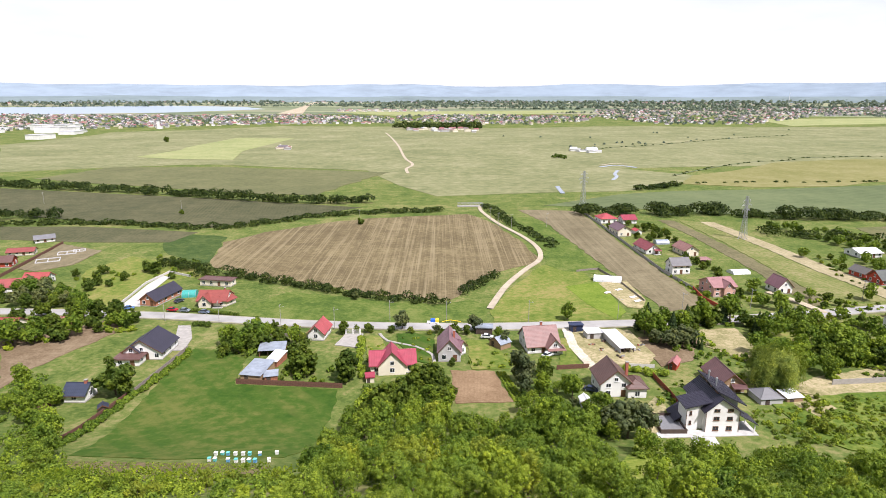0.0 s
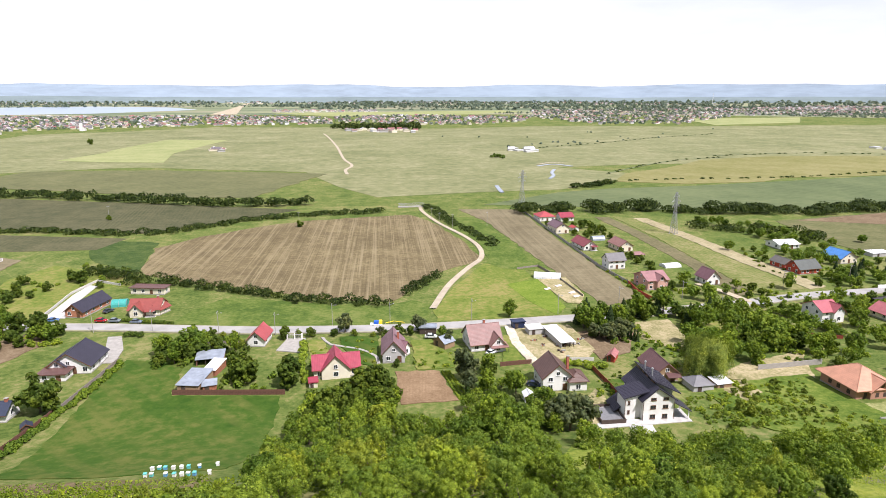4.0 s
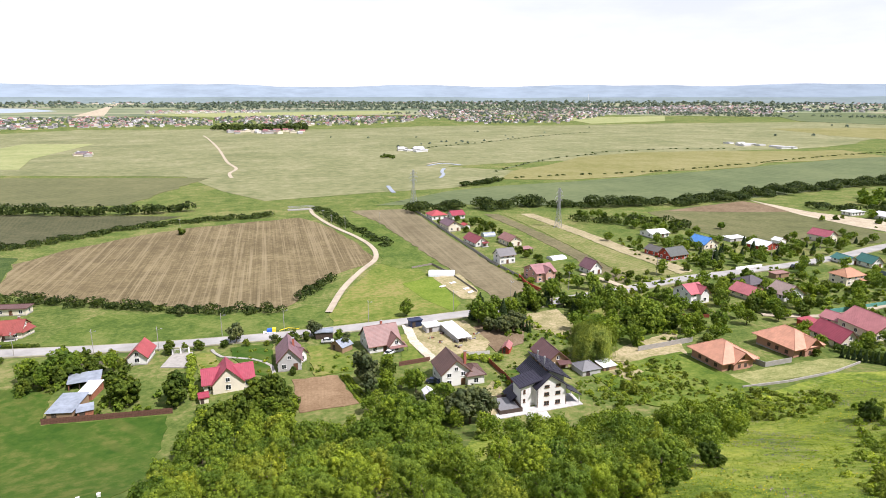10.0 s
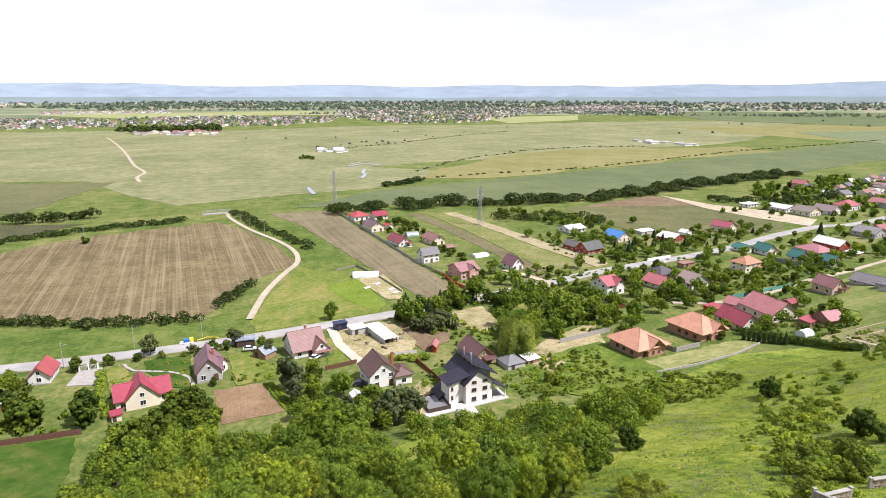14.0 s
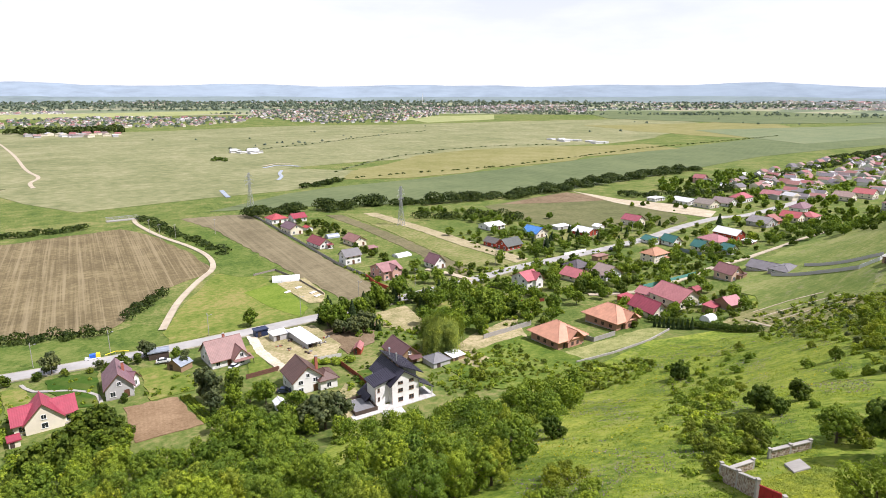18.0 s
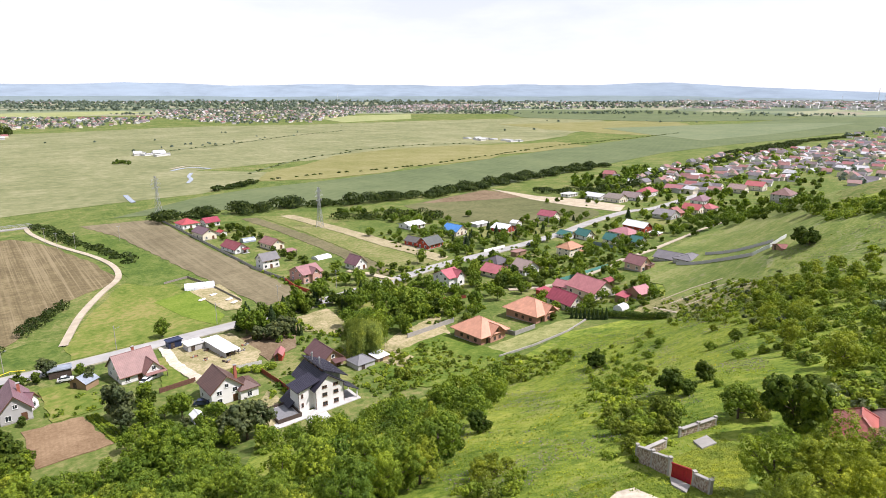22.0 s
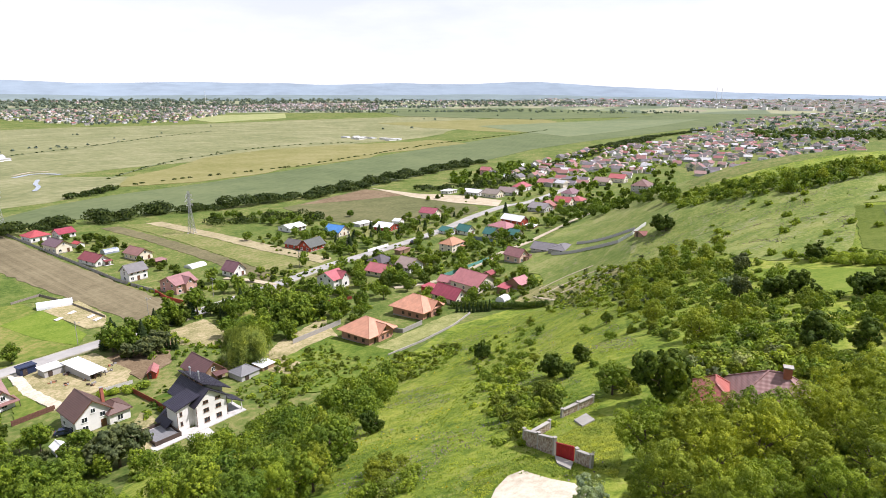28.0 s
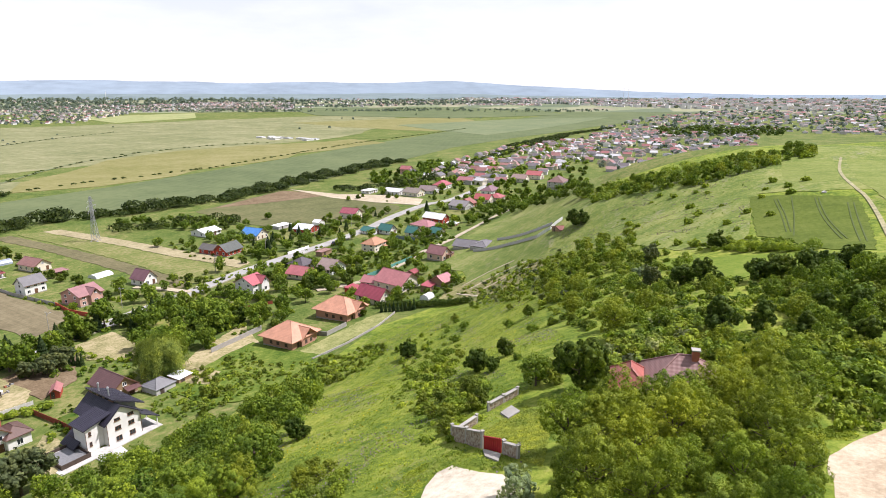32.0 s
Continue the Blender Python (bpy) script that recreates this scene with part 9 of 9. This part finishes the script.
# beehives on the big lawn
def beehive(x, y, mat, lid):
    ob = thing("beehive", "small painted wooden beehive standing in the grass", "beehive", x, y, None, random.uniform(-12, 12), "beehives", size=0.8)
    part("body", Geo().box(-0.36, 0.36, -0.36, 0.36, 0.2, 1.0), mat, ob)
    part("lid", Geo().box(-0.42, 0.42, -0.42, 0.42, 1.0, 1.14), lid, ob)
    part("entrance", Geo().box(-0.2, 0.2, -0.4, -0.36, 0.26, 0.32), DARK, ob)
    for sx in (-0.26, 0.26):
        part("foot", Geo().box(sx - 0.06, sx + 0.06, -0.32, 0.32, -0.1, 0.2), WOOD_WALL, ob)


HIVE_BLUE, HIVE_TEAL, HIVE_WHITE = plain("hive_blue", (0.12, 0.30, 0.50), 0.6), plain("hive_teal", (0.12, 0.42, 0.40), 0.6), plain("hive_white", (0.72, 0.72, 0.68), 0.6)
random.seed(4)
for i, place in enumerate([(-45.8, 109.2), (-44.7, 109.8), (-43.4, 109.3), (-41.9, 109.3), (-40.4, 109.4), (-39.1, 109.5), (-37.1, 109.7), (-34.1, 111.2), (-44.8, 103.5), (-43.7, 103.5), (-41.0, 103.0), (-39.3, 102.5), (-38.0, 102.6), (-36.9, 102.7), (-35.8, 102.8), (-33.4, 103.7)]):
    beehive(*place, (HIVE_WHITE, HIVE_TEAL, HIVE_BLUE, HIVE_WHITE)[i % 4], (HIVE_WHITE, HIVE_WHITE, HIVE_TEAL)[i % 3])


# cars
TYRE, HUB = plain("tyre_rubber", (0.02, 0.02, 0.02), 0.9), STEEL
CAR_GLASS = Nodes("car_glass", 0.06, 0.0, 0.5).color((0.015, 0.02, 0.025))
WHEEL = Geo().tube((0, -0.1, 0), (0, 0.1, 0), 0.32, 0.32, 14).mesh("tyre", TYRE)
RIM = Geo().tube((0, -0.115, 0), (0, 0.115, 0), 0.19, 0.19, 10).mesh("rim", HUB)


def car(x, y, turn, paint, label, z=None):
    ob = thing("car", label, "car", x, y, (ground_z(x, y) + 0.26) if z is None else z, turn, "parked cars")
    c = Nodes("car_paint", 0.25, 0.2, 0.5).color(paint)
    body = [(-2.15, 0.35), (-2.15, 0.75), (-1.95, 0.92), (-1.0, 0.98), (1.1, 0.95), (2.0, 0.8), (2.15, 0.6), (2.12, 0.35)]
    cab = [(-1.75, 0.92), (-1.15, 1.42), (0.35, 1.45), (1.15, 0.94)]
    for name, ring, half, mat in (("body", body, 0.86, c), ("cabin", cab, 0.74, CAR_GLASS)):
        g = Geo()
        n = len(ring)
        g.v += [(px, -half, pz) for px, pz in ring] + [(px, half, pz) for px, pz in ring]
        g.f += [tuple(range(n)), tuple(range(2 * n - 1, n - 1, -1))] + [((i + 1) % n, i, n + i, n + (i + 1) % n) for i in range(n)]
        part(name, g, mat, ob)
    part("roof_panel", Geo().slab([(-1.12, -0.72, 1.47), (0.33, -0.72, 1.5), (0.33, 0.72, 1.5), (-1.12, 0.72, 1.47)], 0.06), c, ob)
    for px in (-1.35, 1.35):
        for py in (-0.78, 0.78):
            w = part("wheel", WHEEL, None, ob, at=pose(px, py, 0.32))
            part("rim", RIM, None, w)
    for py in (-0.6, 0.6):
        part("headlight", Geo().box(2.05, 2.14, py - 0.16, py + 0.16, 0.58, 0.72), WHITE_SHEET, ob)
        part("tail_light", Geo().box(-2.17, -2.1, py - 0.15, py + 0.15, 0.62, 0.8), GATE_RED, ob)
    return ob


car(-106.7, 227.0, -8, (0.45, 0.02, 0.03), "red hatchback parked by the kerb")
car(-101.5, 226.2, -8, (0.20, 0.24, 0.27), "grey-blue car parked by the kerb")
car(-92.9, 224.1, -9, (0.16, 0.20, 0.26), "blue-grey saloon parked by the kerb")
car(-108.9, 238.7, 60, (0.06, 0.07, 0.09), "dark car in a paved front yard")
car(-96.2, 160.1, 25, (0.20, 0.25, 0.32), "blue-grey car beside the cottage")
car(-124.9, 229.1, 10, (0.1, 0.2, 0.4), "blue car standing in the grass")
car(33.5, 180.7, 40, (0.75, 0.76, 0.78), "white car parked in a garden")
car(41.2, 154.8, -30, (0.03, 0.04, 0.08), "dark blue car beside the white house")
car(146.4, 256.4, -25, (0.45, 0.02, 0.03), "red car before the plum-roofed house")
car(15.2, 197.0, -10, (0.7, 0.7, 0.7), "white car beside the small hut")
car(245.9, 231.6, 20, (0.08, 0.09, 0.11), "dark car driving on the village road")
car(61.1, 186.9, -5, (0.6, 0.6, 0.6), "silver car parked behind the road wall")

# yellow barrier, road works trailer and bins by the road
works = thing("roadworks_trailer", "blue and white roadworks trailer with yellow frame", "trailer", -3.8, 212.3, None, -2)
part("bed", Geo().box(-2.2, 2.2, -0.9, 0.9, 0.5, 0.9), plain("trailer_white", (0.7, 0.7, 0.7), 0.5), works)
part("load", Geo().box(-0.8, 0.9, -0.8, 0.8, 0.9, 1.9), plain("blue_tank", (0.03, 0.12, 0.5), 0.5), works)
part("frame", Geo().box(1.0, 2.2, -0.85, 0.85, 0.9, 2.0), plain("works_yellow", (0.75, 0.55, 0.03), 0.5), works)
for px in (-1.2, 1.2):
    for py in (-0.85, 0.85):
        part("wheel", WHEEL, None, works, at=pose(px, py, 0.32))
pipe_line = [(-0.4, 212.3), (2.7, 214.2), (6.5, 212.3)]
pipe = thing("gas_pipe", "raised yellow gas pipe beside the road", "pipe", pipe_line[0][0], pipe_line[0][1], 0.0)
for (x0, y0), (x1, y1) in zip(pipe_line, pipe_line[1:]):
    ox, oy = pipe_line[0]
    part("pipe_run", Geo().tube((x0 - ox, y0 - oy, ground_z(x0, y0) + 0.9), (x1 - ox, y1 - oy, ground_z(x1, y1) + 0.9), 0.13, 0.13, 8), plain("gas_yellow", (0.75, 0.55, 0.03), 0.5), pipe)
    part("support", Geo().tube((x0 - ox, y0 - oy, ground_z(x0, y0) - 0.3), (x0 - ox, y0 - oy, ground_z(x0, y0) + 0.9), 0.08, 0.08, 6), STEEL, pipe)

# the bridge at the end of the dirt track
bx, by = 21.2, 469.0
bridge = thing("bridge", "old grey bridge with truss railings over a ditch", "bridge", bx, by, None, 4)
part("deck", Geo().box(-10, 10, -2.6, 2.6, -0.3, 0.5), CONCRETE, bridge)
for sy in (-2.5, 2.5):
    rail = part("truss", Geo().box(-10, 10, sy - 0.12, sy + 0.12, 2.4, 2.65), STEEL, bridge)
    for i in range(8):
        x0 = -10 + 2.5 * i
        part("brace", Geo().tube((x0, sy, 0.5), (x0 + 1.25, sy, 2.45), 0.09, 0.09, 4).tube((x0 + 1.25, sy, 2.45), (x0 + 2.5, sy, 0.5), 0.09, 0.09, 4), STEEL, rail)

# white gate of the forecourt
wg_a, wg_b = [(-34.2, 200.8), (-29.2, 200.8)]
white_gate = thing("gate", "white framed double gate of a forecourt", "gate", *wg_a, None, math.degrees(math.atan2(wg_b[1] - wg_a[1], wg_b[0] - wg_a[0])))
gw = math.hypot(wg_b[0] - wg_a[0], wg_b[1] - wg_a[1])
for i in range(3):
    part("pillar", Geo().box(gw * i / 2 - 0.2, gw * i / 2 + 0.2, -0.2, 0.2, -0.3, 2.2), WHITE_WALL, white_gate)
for i in range(14):
    part("bar", Geo().box(0.3 + (gw - 0.6) * i / 13 - 0.04, 0.3 + (gw - 0.6) * i / 13 + 0.04, -0.04, 0.04, 0.2, 1.8), GREY_WALL, white_gate)
part("rail", Geo().box(0.2, gw - 0.2, -0.05, 0.05, 1.7, 1.85), GREY_WALL, white_gate)

# vegetable rows beside the dug plot and stacked things in the beds
row_a = [(16.3, 168.2), (17.3, 168.2), (18.3, 168.2)]
row_b = [(19.3, 148.1), (20.5, 148.1), (21.7, 148.1)]
for i, (a, b) in enumerate(zip(row_a, row_b)):
    hedge("vegetable_row", "green row of vegetables in dug earth", [a, b], 0.7, 0.5, "bush", 0.2, 90, "vegetables", 0.3, 60 + i)
for i, place in enumerate([(71.1, 251.0), (77.1, 255.0), (80.3, 244.8), (80.6, 239.7)]):
    bed = thing("cold_frame", "low pale cold frame in a vegetable plot", "cold frame", *place, None, 30, "cold frames")
    part("frame", Geo().box(-1.6, 1.6, -0.7, 0.7, -0.1, 0.4), WOOD_WALL, bed)
    part("cover", Geo().slab([(-1.6, -0.7, 0.45), (1.6, -0.7, 0.45), (1.6, 0.7, 0.65), (-1.6, 0.7, 0.65)], 0.05), WHITE_SHEET, bed)

# tractor tracks in the cereal field
TRACK = plain("pressed_crop", (0.07, 0.095, 0.022), 0.95)
for line in ([(189.0, 13.4), (172.0, 10.3), (151.8, 7.5)], [(188.3, 12.5), (171.5, 9.4), (151.3, 6.6)], [(184.8, 3.8), (167.4, 1.8), (151.4, -0.6), (137.4, -2.6)], [(184.5, 3.0), (167.1, 1.0), (150.9, -1.4), (136.9, -3.5)], [(189.2, 9.4), (168.0, 7.2), (146.6, 5.8)], [(177.2, -4.5), (154.0, -5.6), (132.2, -6.4)], [(177.6, -3.3), (154.6, -4.4), (132.8, -5.4)]):
    ribbon("wheel_track", "dark wheel track pressed into the crop", "track", line, 0.26, TRACK, 0.36)

# pale rubble on the hilltop
hx, hy = 191.1, 1.8
heap = thing("rubble_heap", "small heap of pale stone blocks on the hilltop", "rubble", hx, hy)
random.seed(12)
for i in range(9):
    bx, by, bs = random.uniform(-1.6, 1.6), random.uniform(-0.6, 0.6), random.uniform(0.18, 0.4)
    part("block", Geo().box(-bs, bs, -bs * 0.7, bs * 0.7, -bs * 0.4, bs * 0.8), PAVING, heap, at=pose(bx, by, 0.1, random.uniform(-12, 12), random.uniform(-12, 12), random.uniform(0, 90)))

# grass, herbs and flowers on the near hillside
def herbs(name, label, ring, count, low, high, mat, seed, clumps=None, lean=0.5):
    random.seed(seed)
    np.random.seed(seed)
    xs, ys = [p[0] for p in ring], [p[1] for p in ring]
    spots = []
    tries = 0
    while len(spots) < count and tries < count * 12:
        tries += 1
        x, y = random.uniform(min(xs), max(xs)), random.uniform(min(ys), max(ys))
        if clumps and noise.noise(Vector((x * 0.09, y * 0.09, seed))) + 0.5 * noise.noise(Vector((x * 0.35, y * 0.35, seed))) < clumps:
            continue
        if inside(x, y, ring):
            spots.append((x, y, ground_z(x, y)))
    p = np.array(spots)
    s = np.random.uniform(low, high, len(p))
    p[:, 2] += s * 0.5 + 0.16
    n = unit(len(p))
    n[:, 2] = np.abs(n[:, 2]) * lean
    n /= np.linalg.norm(n, axis=1)[:, None]
    return tagged(new(name, quads(name, p, n, s, mat)), label, "grass", kind="stuff")


HILL_RING = [(54.9, 104.3), (89.8, 118.7), (113.0, 113.0), (148.5, 121.6), (169.2, 105.9), (161.4, 76.0), (82.4, 31.2), (65.3, 23.8), (58.6, 26.5), (40.9, 17.8), (38.7, 19.8), (39.1, 25.5), (33.1, 24.7), (34.0, 47.1), (28.7, 52.1)]
herbs("hillside_grass", "tall uneven grass of the hillside meadow", HILL_RING, 120000, 0.04, 0.10, leafy("grass_blades", (0.165, 0.215, 0.02), (0.315, 0.355, 0.052)), 71, None, 2.6)
herbs("hillside_grass", "darker herb clumps in the meadow", HILL_RING, 16000, 0.06, 0.14, leafy("herb_leaves", (0.11, 0.165, 0.016), (0.25, 0.31, 0.04)), 72, 0.16, 1.8)
herbs("wild_flowers", "violet wild sage in drifts", HILL_RING, 11000, 0.05, 0.13, leafy("violet_flowers", (0.20, 0.155, 0.21), (0.34, 0.27, 0.36)), 73, 0.22, 1.2)
herbs("wild_flowers", "yellow wild flowers dotted through the grass", HILL_RING, 900, 0.08, 0.18, leafy("yellow_flowers", (0.45, 0.36, 0.02), (0.6, 0.5, 0.05)), 74, 0.2)
FAR_HILL = [(194.4, 101.3), (224.7, 87.4), (237.9, 59.1), (246.1, 25.9), (140.0, 12.9), (161.1, 34.6), (189.1, 63.5), (181.3, 79.6)]
herbs("hillside_grass", "rough grass on the farther hillside", FAR_HILL, 30000, 0.05, 0.12, leafy("rough_grass", (0.125, 0.18, 0.022), (0.29, 0.325, 0.06)), 75, None, 2.0)
herbs("wild_flowers", "violet haze of flowers on the farther hillside", FAR_HILL, 7000, 0.09, 0.2, leafy("pale_violet_flowers", (0.14, 0.11, 0.16), (0.24, 0.19, 0.27)), 76, 0.18)
WALLED = [(47.5, 26.2), (54.8, 24.8), (51.2, 20.1), (40.0, 16.4), (41.4, 20.1)]
herbs("tall_grass", "long pale grass inside the walled plot", WALLED, 20000, 0.03, 0.08, leafy("pale_grass", (0.19, 0.235, 0.03), (0.37, 0.40, 0.075)), 77, None, 2.4)
for ring, seed in (([(48.5, 0.2), (54.0, -2.2), (58.5, -5.6), (56.4, -5.9), (52.2, -3.9), (47.3, -1.9), (42.0, -1.9), (41.0, -0.6)], 79), ([(38.6, 29.0), (43.2, 27.0), (41.8, 20.2), (39.0, 19.6), (39.6, 23.0), (39.8, 25.2), (36.8, 25.4), (33.4, 24.8), (33.0, 27.5)], 80)):
    herbs("tall_grass", "ragged grass at the edge of trodden dust", ring, 2600, 0.03, 0.09, bpy.data.materials["grass_blades"], seed, -0.05, 2.0)
    herbs("tall_grass", "dark herbs at the edge of trodden dust", ring, 1500, 0.05, 0.13, bpy.data.materials["herb_leaves"], seed + 20, 0.1, 1.6)
